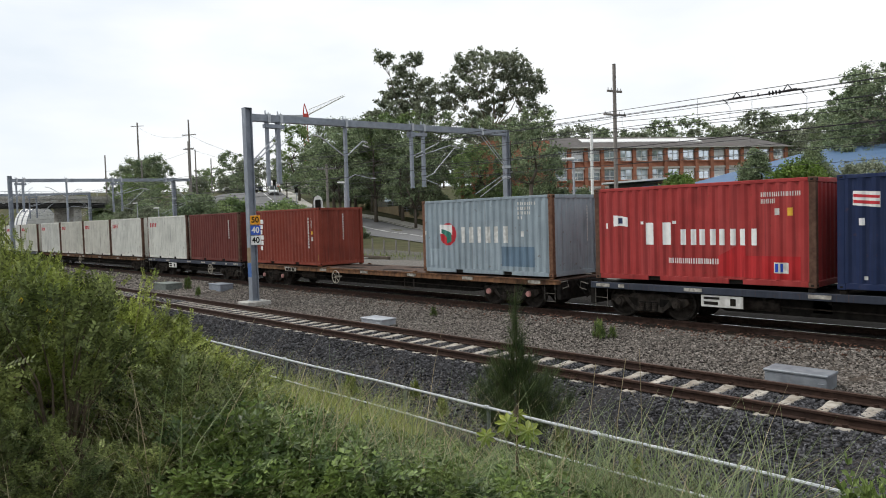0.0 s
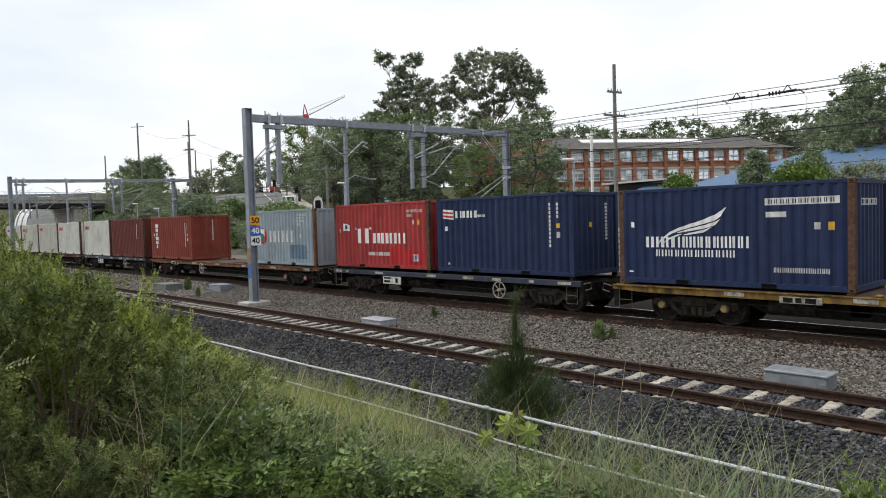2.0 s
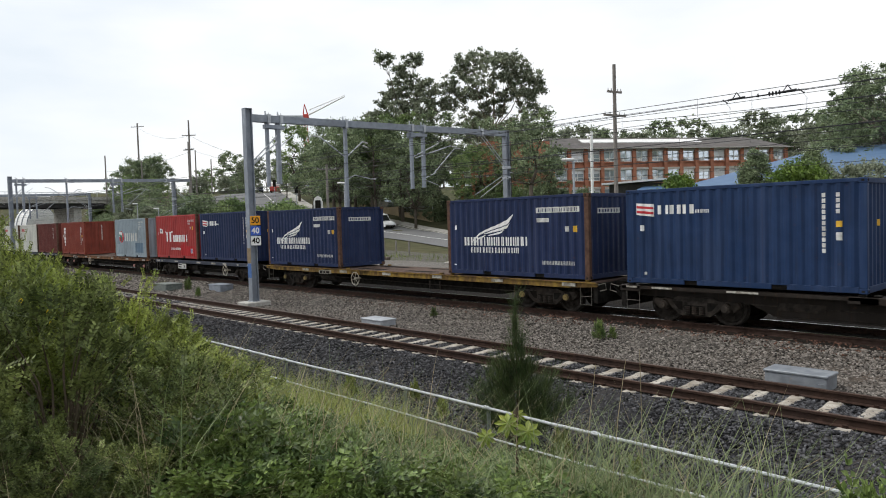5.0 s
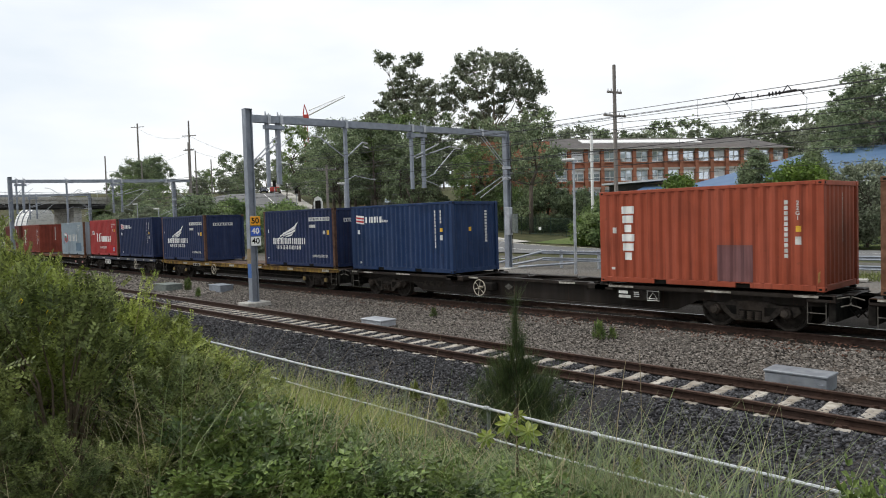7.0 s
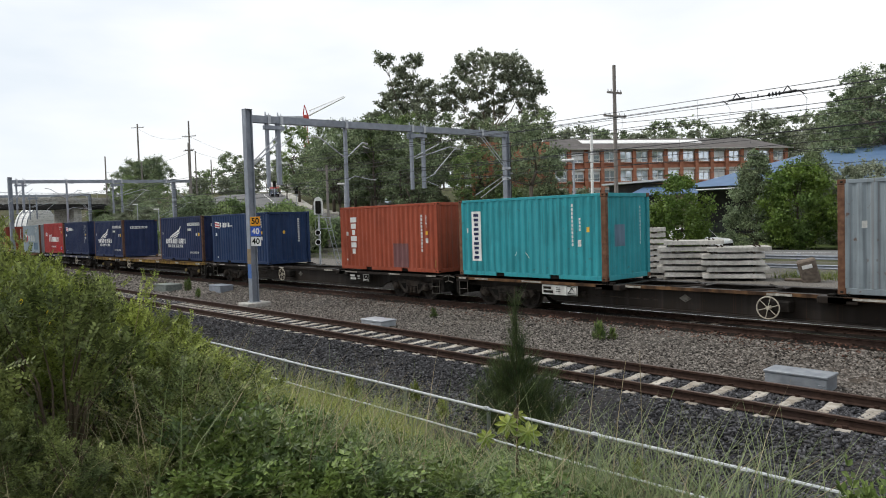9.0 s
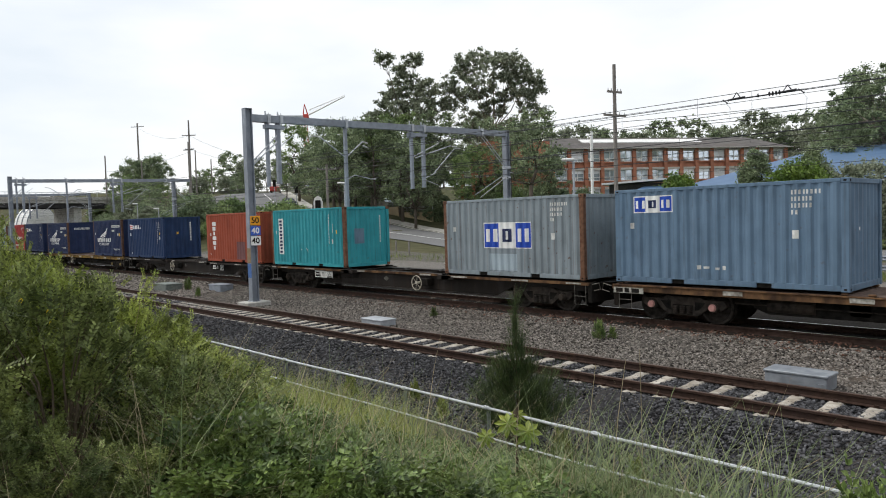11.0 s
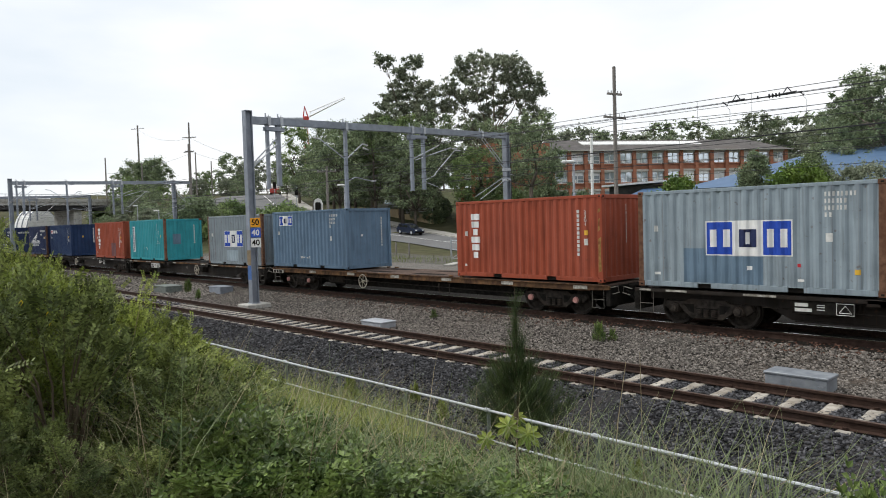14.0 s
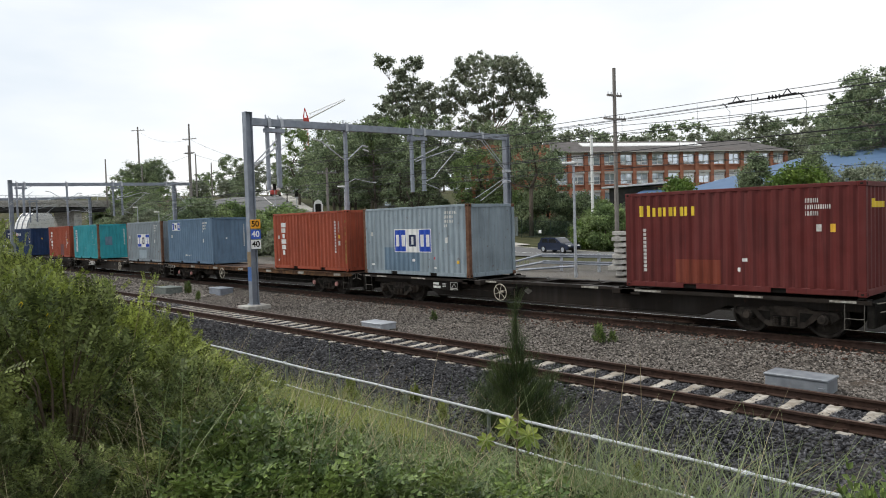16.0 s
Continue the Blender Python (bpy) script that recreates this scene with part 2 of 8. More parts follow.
YELLOW = surf("yellow_label", (0.62, 0.36, 0.03), (0.7, 0.42, 0.05), 9, 0.6, 0, 0.0)


# ---- the ground: a bank under the camera, the line, a road and a hill beyond ----
def knots(v, pts):
    for (a, za), (b, zb) in zip(pts, pts[1:]):
        if v <= b:
            f = max(0.0, (v - a) / (b - a))
            return za + (zb - za) * f
    return pts[-1][1]


def soft(v, a, b):
    f = min(1.0, max(0.0, (v - a) / (b - a)))
    return f * f * (3 - 2 * f)


BANK = ((-60, 1.7), (0.6, 1.5), (2.2, 1.25), (4.6, 0.25), (6.6, -0.62), (7.3, -0.78), (10.4, -0.8), (11.2, -0.62), (14.2, -0.62), (16.4, -0.5), (20, -0.45), (24, -0.25), (32, -0.06), (36, 0.0))
RISE = ((64, 0.0), (72, 0.3), (85, 1.0), (92, 1.7), (100, 3.1), (115, 4.9), (150, 9.4), (260, 15), (600, 26), (2500, 60))


def ground_z(x, y):
    z = knots(y, BANK)
    r = math.hypot(x, y)
    if y > 30:
        toe = 31 + 0.16 * max(0.0, -x - 85)
        z += knots(r, RISE) * soft(y, toe, toe + 11)
    if y < 8:
        z += 0.18 * noise.noise((x * 0.35, y * 0.35, 0)) * soft(8 - y, 0, 1.5)
    elif y > 40:
        z += 0.25 * noise.noise((x * 0.05, y * 0.05, 3))
    return z


def sheet(xs, ys, zfun):
    s = Shape()
    nx = len(xs)
    s.v = [(x, y, zfun(x, y)) for y in ys for x in xs]
    s.f = [(j * nx + i, j * nx + i + 1, (j + 1) * nx + i + 1, (j + 1) * nx + i) for j in range(len(ys) - 1) for i in range(nx - 1)]
    return s


def spread(*runs):
    out = []
    for a, b, step in runs:
        n = max(1, round((b - a) / step))
        out += [a + (b - a) * k / n for k in range(n)]
    return out + [runs[-1][1]]


ground = part("ground", sheet(spread((-2500, -300, 110), (-300, -60, 8), (-60, -20, 2), (-20, 6, 0.5), (6, 40, 2), (40, 2500, 120)),
                              spread((-900, -60, 120), (-60, -4, 4), (-4, 11, 0.35), (11, 60, 1.5), (60, 220, 5), (220, 2500, 90)), ground_z), None, smooth=True)
tagged(ground, "grassy earth ground rising to a hill", "ground", kind="structure")
gm = ground.data.materials
gm.append(HILL)
gm.append(SOIL)
gm.append(DIRT)
gm.append(VERGE)
for pol in ground.data.polygons:
    cy = pol.center.y
    pol.material_index = 1 if cy < 7.2 else 2 if cy < 11.5 else 3 if cy < 42 and pol.center.x > -75 else 0


def bed(name, profile, xs, material, label, rough=0.03):
    """A long bed of stones with a given cross-section."""
    ys = []
    for (a, _), (b, _) in zip(profile, profile[1:]):
        n = max(1, round((b - a) / 0.3))
        ys += [a + (b - a) * k / n for k in range(n)]
    ys.append(profile[-1][0])
    s = sheet(xs, ys, lambda x, y: knots(y, profile) + (rough * noise.noise((x * 2.3, y * 2.3, 1)) + rough * 0.8 * noise.noise((x * 0.5, y * 0.5, 7)) if profile[0][0] < y < profile[-1][0] else 0))
    ob = part(name, s, material, smooth=True)
    return tagged(ob, label, "railway bed", kind="structure")


BED_X = spread((-260, -60, 10), (-60, -30, 1), (-30, 3, 0.3), (3, 60, 3))
NEAR_PROFILE = ((8.5, -0.9), (8.8, -0.80), (10.3, -0.69), (11.0, -0.42), (11.22, -0.365), (11.36, -0.372), (11.46, -0.425), (11.72, -0.424), (13.18, -0.424), (13.4, -0.416), (13.52, -0.39), (13.8, -0.42), (14.05, -0.47))
MID_PROFILE = ((14.05, -0.465), (15.0, -0.46), (16.2, -0.36), (17.15, -0.19))
# carried back to y 26 so that the painted shade fills views beneath wagons
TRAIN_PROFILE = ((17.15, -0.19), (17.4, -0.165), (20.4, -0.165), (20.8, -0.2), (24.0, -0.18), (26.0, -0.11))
YARD_PROFILE = ((26.0, -0.11), (27.5, -0.05), (30.0, 0.0), (33.2, 0.03), (33.6, -0.1))
bed("ballast_bed", NEAR_PROFILE, BED_X, BALLAST, "dark grey crushed-stone ballast under the empty track")
bed("gravel_bed", MID_PROFILE, BED_X, GRAVEL, "brown-grey gravel between the tracks")
bed("oily_bed", TRAIN_PROFILE, BED_X, OILY_SHADED, "oily ballast darkened to near black for the train's shade")
YARD_GRAVEL = surf("yard_gravel", (0.075, 0.07, 0.064), (0.23, 0.215, 0.195), 26, 0.95, 0, 1.0, 40, c=(0.16, 0.14, 0.115), cscale=0.35, cmix=0.6)
bed("yard_bed", YARD_PROFILE, BED_X, YARD_GRAVEL, "brown-grey gravel yard behind the train")


def stones(name, n, x0, x1, y0, y1, profile, size, material, label, seed):
    """Loose stones scattered over a bed, thinning with distance."""
    rng = np.random.default_rng(seed)
    base = np.array([(1, 0, 0), (-1, 0, 0), (0, 1, 0), (0, -1, 0), (0, 0, 1), (0, 0, -1)], float)
    tri = np.array([(0, 2, 4), (2, 1, 4), (1, 3, 4), (3, 0, 4), (2, 0, 5), (1, 2, 5), (3, 1, 5), (0, 3, 5)])
    xs = x1 - (x1 - x0) * rng.random(n) ** 1.8
    ys = y0 + (y1 - y0) * rng.random(n)
    zs = np.array([knots(y, profile) for y in ys])
    sz = size * (0.5 + rng.random(n))
    v = base[None] * (0.6 + 0.8 * rng.random((n, 6, 1))) + rng.normal(0, 0.18, (n, 6, 3))
    q = rng.normal(size=(n, 4))
    q /= np.linalg.norm(q, axis=1, keepdims=True)
    w, x, y, z = q.T
    rot = np.stack([1 - 2 * (y * y + z * z), 2 * (x * y - z * w), 2 * (x * z + y * w), 2 * (x * y + z * w), 1 - 2 * (x * x + z * z), 2 * (y * z - x * w),
                    2 * (x * z - y * w), 2 * (y * z + x * w), 1 - 2 * (x * x + y * y)], 1).reshape(n, 3, 3)
    v = np.einsum("nij,nkj->nki", rot, v) * sz[:, None, None] * np.array((1, 1, 0.75))
    v += np.stack([xs, ys, zs + sz * 0.25], 1)[:, None]
    me = bpy.data.meshes.new(name)
    me.vertices.add(n * 6)
    me.vertices.foreach_set("co", v.astype(np.float32).ravel())
    f = (tri[None] + (np.arange(n) * 6)[:, None, None]).astype(np.int32)
    me.loops.add(n * 24)
    me.loops.foreach_set("vertex_index", f.ravel())
    me.polygons.add(n * 8)
    me.polygons.foreach_set("loop_start", np.arange(0, n * 24, 3, dtype=np.int32))
    me.update(calc_edges=True)
    return tagged(part(name, me, material), label, "stones", kind="stuff")


stones("ballast_stones", 105000, -32, 1.0, 8.7, 14.0, NEAR_PROFILE, 0.029, STONE_DARK, "loose dark ballast stones", 1)
stones("gravel_stones", 85000, -36, 1.5, 14.0, 17.3, MID_PROFILE, 0.028, STONE_GREY, "loose brown-grey gravel stones", 2)

stones("ballast_stones", 12000, -78, -31, 8.7, 14.0, NEAR_PROFILE, 0.055, STONE_DARK, "loose dark ballast stones further off", 4)
stones("gravel_stones", 16000, -80, -34, 14.0, 17.3, MID_PROFILE, 0.06, STONE_GREY, "loose brown-grey gravel stones further off", 5)
STONE_RED = surf("red_brown_stone", (0.09, 0.05, 0.038), (0.15, 0.08, 0.056), 9, 0.92, 0, 0.3, 60, island=0.5)
stones("red_stones", 2600, -30, 1.5, 16.75, 17.75, ((16.7, -0.27), (17.15, -0.19), (17.8, -0.165)), 0.03, STONE_RED, "rust-coloured stones along the train's rail", 3)

# ---- tracks ----
RAIL = ((-0.073, 0.0), (0.073, 0.0), (0.073, 0.012), (0.012, 0.03), (0.012, 0.115), (0.036, 0.128), (0.036, 0.168), (0.03, 0.172), (-0.03, 0.172), (-0.036, 0.168), (-0.036, 0.128), (-0.012, 0.115),
        (-0.012, 0.03), (-0.073, 0.012))


def rail(y, top, side, head, parent):
    s = Shape()
    n = len(RAIL)
    xs = (-260, -60, -20, 0, 60)
    s.v = [(x, y + a, top - 0.172 + b) for x in xs for a, b in RAIL]
    s.f = [(i * n + k, i * n + (k + 1) % n, (i + 1) * n + (k + 1) % n, (i + 1) * n + k) for i in range(len(xs) - 1) for k in range(n)]
    me = s.mesh("rail")
    me.materials.append(side)
    me.materials.append(head)
    for pol in me.polygons:
        if pol.normal.z > 0.6 and pol.center.z > top - 0.02:
            pol.material_index = 1
    ob = part("rail", me, None, parent, "rust-brown steel rail")
    return ob


SLEEPER_MESH = {}


def sleeper_mesh(low=-0.22):
    """A concrete sleeper with dished middle, rail seats and spring clips, along y."""
    s = Shape()
    sec = ((-1.25, 0.105, 0.0), (-1.2, 0.115, 0.0), (-0.95, 0.12, 0.0), (-0.55, 0.12, 0.0), (-0.3, 0.1, -0.012), (0.3, 0.1, -0.012), (0.55, 0.12, 0.0), (0.95, 0.12, 0.0), (1.2, 0.115, 0.0), (1.25, 0.105, 0.0))
    ring = []
    for y, w, dz in sec:
        ring.append([(-w - 0.03, y, low), (-w, y, dz - 0.02), (-w + 0.02, y, dz), (w - 0.02, y, dz), (w, y, dz - 0.02), (w + 0.03, y, low)])
    n = 6
    s.v = [p for r in ring for p in r]
    s.f = [(i * n + k, i * n + (k + 1) % n, (i + 1) * n + (k + 1) % n, (i + 1) * n + k) for i in range(len(sec) - 1) for k in range(n)]
    s.f += [tuple(range(n - 1, -1, -1)), tuple(range(len(s.v) - n, len(s.v)))]
    return s.mesh("sleeper")


def clip_mesh():
    s = Shape()
    for y in (-0.7525, 0.7525):
        for d in (-1, 1):
            s.box(-0.035, 0.035, y + d * 0.085 - 0.02, y + d * 0.085 + 0.02, 0.0, 0.05)
            s.path([(-0.03, y + d * 0.06, 0.03), (-0.03, y + d * 0.12, 0.05), (0.03, y + d * 0.12, 0.05), (0.03, y + d * 0.06, 0.03)], 0.009, 4)
    return s.mesh("rail_clip")


def track(name, label, cy, top, first, last, step, material, side, head):
    t = thing(name, label, "railway track", kind="structure")
    for d in (-0.7525, 0.7525):
        rail(cy + d, top, side, head, t)
    sm, cm = sleeper_mesh(), clip_mesh()
    n = int((last - first) / step)
    for k in range(n):
        x = last - k * step
        m = pose(x + random.uniform(-0.012, 0.012), cy + random.uniform(-0.03, 0.03), top - 0.174, random.uniform(-0.4, 0.4), 0, random.uniform(-0.8, 0.8))
        o = part("sleeper", sm, material, t)
        o.matrix_basis = m
        part("rail_clip", cm, RUST_RAIL, o)
    return t


SLEEPER_PALE = surf("weathered_sleeper", (0.265, 0.236, 0.196), (0.46, 0.425, 0.374), 7, 0.9, 0, 0.3, 40, c=(0.23, 0.19, 0.144), cscale=2.2, cmix=0.55, vary=0.12)
track("track_near", "empty track with rusty rails on concrete sleepers", 12.45, -0.205, -72, 1.39, 0.618, SLEEPER_PALE, RUST_RAIL, RAIL_TOP)
# dark brown concrete for the train's sleepers and some of the rubble
DARK_SLEEPER = surf("dark_brown_concrete", (0.10, 0.08, 0.065), (0.17, 0.14, 0.115), 8, 0.95, 0, 0.3, 40, vary=0.15)
track("track_train", "track under the train on dark brown sleepers", 18.593, 0.0, -62, 4.0, 0.66, DARK_SLEEPER, RUST_RAIL, SHINY_RAIL)

# ---- overhead line structures ----


def gantry(x, label, near=14.55, far=30.9, end=30.9):
    """A portal over the lines: two posts, a box beam that climbs a little, hanging droppers and bracket arms."""
    g = thing("overhead_gantry", label, "overhead gantry", "overhead gantries", pose(x, 0, 0))

    def beam_z(y):
        return 7.49 + 0.0205 * (y - near)

    for y, top in ((near, 7.87), (far, 8.0)):
        p = Shape().box(-0.15, 0.15, y - 0.16, y - 0.135, -0.4, top).box(-0.15, 0.15, y + 0.135, y + 0.16, -0.4, top).box(-0.012, 0.012, y - 0.135, y + 0.135, -0.4, top).box(-0.155, 0.155, y - 0.165, y + 0.165, top, top + 0.015)
        part("post", p, GANTRY_GREY, g)
        part("footing", Shape().box(-0.45, 0.45, y - 0.55, y + 0.55, -0.7, -0.27 if y < 20 else 0.08, 0.03), OLD_CONCRETE, g, "weathered concrete footing")
        plate = Shape().box(-0.2, 0.2, y - 0.22, y + 0.22, -0.28 if y < 20 else 0.075, -0.25 if y < 20 else 0.105)
        for dx in (-0.16, 0.16):
            for dy in (-0.18, 0.18):
                plate.tube((dx, y + dy, -0.3 if y < 20 else 0.05), (dx, y + dy, -0.2 if y < 20 else 0.16), 0.018, 0.018, 6)
        part("base_plate", plate, GALV, g, "bolted steel base plate")
    a, b = near + 0.165, max(far - 0.165, end)
    za, zb = beam_z(a), beam_z(b)
    beam = Shape().add([(dx, y, z + dz) for y, z in ((a, za), (b, zb)) for dx, dz in ((-0.14, -0.15), (0.14, -0.15), (0.14, 0.15), (-0.14, 0.15))],
                       [(0, 3, 2, 1), (4, 5, 6, 7), (0, 1, 5, 4), (1, 2, 6, 5), (2, 3, 7, 6), (3, 0, 4, 7)])
    for y in (20.0, 25.6):
        beam.box(-0.16, 0.16, y - 0.16, y + 0.16, beam_z(y) - 0.17, beam_z(y) - 0.152).box(-0.155, -0.142, y - 0.2, y + 0.2, beam_z(y) - 0.1, beam_z(y) + 0.1)
    part("beam", beam, GANTRY_GREY, g)
    for y in (15.5, 16.1, 19.55, 23.65, 24.45, 28.8):
        z = beam_z(y)
        fit = Shape().box(-0.19, 0.19, y - 0.07, y + 0.07, z - 0.19, z + 0.19).box(-0.03, 0.03, y - 0.11, y - 0.08, z + 0.15, z + 0.34).tube((0.1, y, z + 0.19), (0.1, y, z + 0.27), 0.015, 0.015, 6).tube((-0.1, y, z + 0.19), (-0.1, y, z + 0.27), 0.015, 0.015, 6)
        part("clamp", fit, GALV, g)
    # each dropper is a channel with a heavier upper length and a capped foot
    for y, low, half in ((15.46, 4.63, 0.065), (15.98, 4.74, 0.085), (19.55, 3.4, 0.07), (23.65, 4.61, 0.072), (24.45, 4.68, 0.078)):
        z = beam_z(y) - 0.15
        d = Shape().box(-half, -half + 0.02, y - half, y + half, low, z).box(half - 0.02, half, y - half, y + half, low, z).box(-half + 0.02, half - 0.02, y - half, y - half + 0.02, low, z)
        d.box(-half - 0.02, half + 0.02, y - half - 0.02, y + half + 0.02, low - 0.015, low + 0.02).box(-half - 0.015, half + 0.015, y - half - 0.015, y + half + 0.015, low + 0.55, low + 0.7)
        part("dropper", d, GANTRY_GREY, g)
    part("yoke", Shape().box(-0.13, 0.13, 15.33, 16.25, 7.1, 7.27, 0.01), GANTRY_GREY, g)
    part("yoke", Shape().box(-0.13, 0.13, 23.45, 24.65, 7.26, 7.43, 0.01).box(-0.17, 0.17, 23.5, 23.8, 7.18, 7.43, 0.01), GANTRY_GREY, g)
    arms = ((16.1, 7.0, 14.72, 5.68, 0.035), (15.9, 6.55, 14.72, 5.52, 0.035), (16.05, 6.35, 16.75, 6.9, 0.022), (16.05, 7.05, 16.6, 7.35, 0.022), (18.11, 6.9, 19.45, 6.05, 0.035), (19.62, 6.1, 20.5, 6.8, 0.035),
            (19.6, 5.0, 20.0, 5.2, 0.025), (20.0, 5.2, 20.9, 5.05, 0.025), (23.75, 6.24, 25.25, 6.88, 0.035), (23.85, 6.16, 26.4, 6.92, 0.035), (25.15, 5.45, 26.65, 6.76, 0.03), (24.5, 5.15, 25.25, 5.45, 0.025),
            (24.5, 5.05, 25.4, 4.8, 0.025), (28.7, 7.6, 30.75, 5.85, 0.03), (28.95, 7.62, 30.75, 6.05, 0.03), (28.2, 4.3, 30.75, 5.5, 0.02), (28.6, 4.15, 30.75, 5.3, 0.02))
    for y0, z0, y1, z1, r in arms:
        part("bracket_arm", Shape().tube((0.05, y0, z0), (0.05, y1, z1), r * 0.85, r * 0.85, 6), GALV, g)
    for y, z, dy, dz in ((14.76, 5.6, 0.06, 0.055), (18.05, 6.9, -0.07, 0.01), (20.52, 6.8, 0.07, -0.01), (20.55, 6.62, 0.07, -0.02), (26.45, 6.88, 0.09, 0.0), (26.7, 6.8, 0.09, 0.0), (25.3, 6.88, 0.05, 0.03), (31.05, 6.3, 0.08, 0.0), (20.95, 5.04, 0.07, 0.0), (31.05, 5.6, 0.08, 0)):
        ins = Shape()
        for k in range(5):
            ins.tube((0.05, y + k * dy, z + k * dz), (0.05, y + k * dy + dy * 0.5, z + k * dz + dz * 0.5), 0.042, 0.022, 8)
        ins.tube((0.05, y, z), (0.05, y + 4.5 * dy, z + 4.5 * dz), 0.03, 0.03, 6)
        part("insulator", ins, INSULATOR, g, "pale ribbed insulator")
    part("cable_drop", Shape().path([(0.16, far + 0.2, 7.4), (0.16, far + 0.22, 1.0)], 0.025, 6).path([(0.16, far - 0.15, 5.3), (0.3, far + 0.45, 5.1)], 0.02, 6), WIRE, g)
    for z in (5.2, 5.8):
        part("post_strap", Shape().box(-0.17, 0.17, far - 0.18, far + 0.18, z, z + 0.16), GALV, g)
    return g


g1 = gantry(-27.3, "grey steel overhead-line gantry carrying a speed sign")
g2 = gantry(-71.6, "grey steel overhead-line gantry further along the line", 14.97, 29.6, 31.3)
g3 = gantry(-103.0, "distant grey steel overhead-line gantry")

# speed boards on the near post
sign = thing("speed_sign", "three stacked speed boards, orange, blue and white", "sign", at=pose(-27.3, 14.55, 0))
SIGN_BLUE = surf("sign_blue", (0.03, 0.09, 0.42), (0.04, 0.11, 0.48), 6, 0.5, 0, 0)
SIGN_ORANGE = surf("sign_orange", (0.72, 0.31, 0.015), (0.78, 0.36, 0.02), 6, 0.5, 0, 0)


def lettering(name, text, size, m, material, parent):
    """Text in the built-in font as a thin mesh."""
    cu = bpy.data.curves.new(name, "FONT")
    cu.body, cu.size, cu.align_x, cu.align_y, cu.extrude, cu.offset = text, size, "CENTER", "CENTER", 0.002, size * 0.02
    tmp = bpy.data.objects.new(name, cu)
    me = bpy.data.meshes.new_from_object(tmp)
    bpy.data.objects.remove(tmp)
    me.materials.clear()
    ob = part(name, me, material, parent)
    ob.matrix_basis = m
    return ob


# the boards face along the line, a little towards the bank
TURN = Matrix.Rotation(radians(40), 4, "Z")
for z, plate_m, ink_m, text in ((3.16, SIGN_ORANGE, BLACK, "50"), (2.73, SIGN_BLUE, WHITE, "40"), (2.31, WHITE, BLACK, "40")):
    b = part("board", Shape().box(-0.215, 0.215, -0.012, 0.012, -0.19, 0.19, 0.008), plate_m, sign)
    b.matrix_basis = Matrix.Translation((0.40, -0.03, z)) @ TURN
    lettering("number", text, 0.34, Matrix.Translation((0, -0.016, 0)) @ Matrix.Rotation(radians(90), 4, "X"), ink_m, b)
for z in (2.3, 3.1):
    part("bracket", Shape().box(0.12, 0.3, -0.12, -0.08, z, z + 0.04), GALV, sign)
part("reflector_band", Shape().box(-0.153, 0.153, -0.168, -0.163, 0.75, 1.35), surf("blue_band", (0.05, 0.11, 0.28), (0.07, 0.15, 0.36), 6, 0.6, 0, 0), sign, "faded blue band")
part("rust_band", Shape().box(-0.153, 0.153, -0.168, -0.163, 1.36, 2.0), surf("ochre_band", (0.2, 0.15, 0.09), (0.26, 0.2, 0.13), 6, 0.7, 0, 0), sign, "stained ochre band")

# wires along the line


def wire_run(label, y, z, sag=0.0, r=0.012, x0=-150, x1=45, dz=0.0):
    s = Shape()
    pts = []
    spans = [-150, -103, -71.6, -27.2, 14, 58]
    for a, b in zip(spans, spans[1:]):
        for k in range(8):
            f = k / 8
            pts.append((a + (b - a) * f, y + (0.15 if k else 0.0), z - sag * 4 * f * (1 - f)))
    pts.append((58, y, z))
    s.path(pts, r, 5)
    return tagged(part("overhead_wire", s, WIRE), label, "wire", "overhead wires")


for y, z, sag, r in ((18.6, 6.2, 0.1, 0.009), (18.55, 6.03, 0.1, 0.010), (18.6, 5.62, 0.04, 0.008), (18.4, 4.95, 0.0, 0.009), (24.3, 5.72, 0.16, 0.015), (24.3, 5.24, 0.08, 0.011), (24.3, 5.0, 0.08, 0.010), (24.4, 6.35, 0.12, 0.010), (24.2, 6.95, 0.1, 0.009), (31.3, 6.3, 0.2, 0.012), (31.3, 5.6, 0.2, 0.012), (31.2, 4.95, 0.15, 0.010), (21.5, 6.6, 0.3, 0.008)):
    wire_run("dark overhead wire along the tracks", y, z, sag, r)
drops = Shape()
for x in (-16.0, -11.8, -9.4, -7.9, -4.4):
    drops.path([(x, 18.66, 6.1), (x, 18.66, 5.6)], 0.004, 4)
for k in range(12):
    drops.path([(-26 + k * 2.6, 24.4, 5.7), (-26 + k * 2.6, 24.4, 5.3)], 0.006, 4)
tagged(part("wire_dropper", drops, WIRE), "thin vertical hangers between overhead wires", "wire", kind="stuff")
ins = thing("section_insulator", "dark section insulator in the overhead wire", "insulator", at=pose(-7.33, 18.68, 5.95))
for k in range(4):
    x = -0.15 + k * 0.085
    part("disc", Shape().tube((x, 0, 0), (x + 0.02, 0, 0), 0.03, 0.065, 8).tube((x + 0.02, 0, 0), (x + 0.05, 0, 0), 0.065, 0.02, 8), WIRE, ins)
part("rod", Shape().tube((-1.25, 0, -0.02), (0.7, 0, 0.0), 0.012, 0.012, 6).tube((-0.42, 0, -0.04), (-0.42, 0, 0.05), 0.02, 0.02, 6), WIRE, ins)
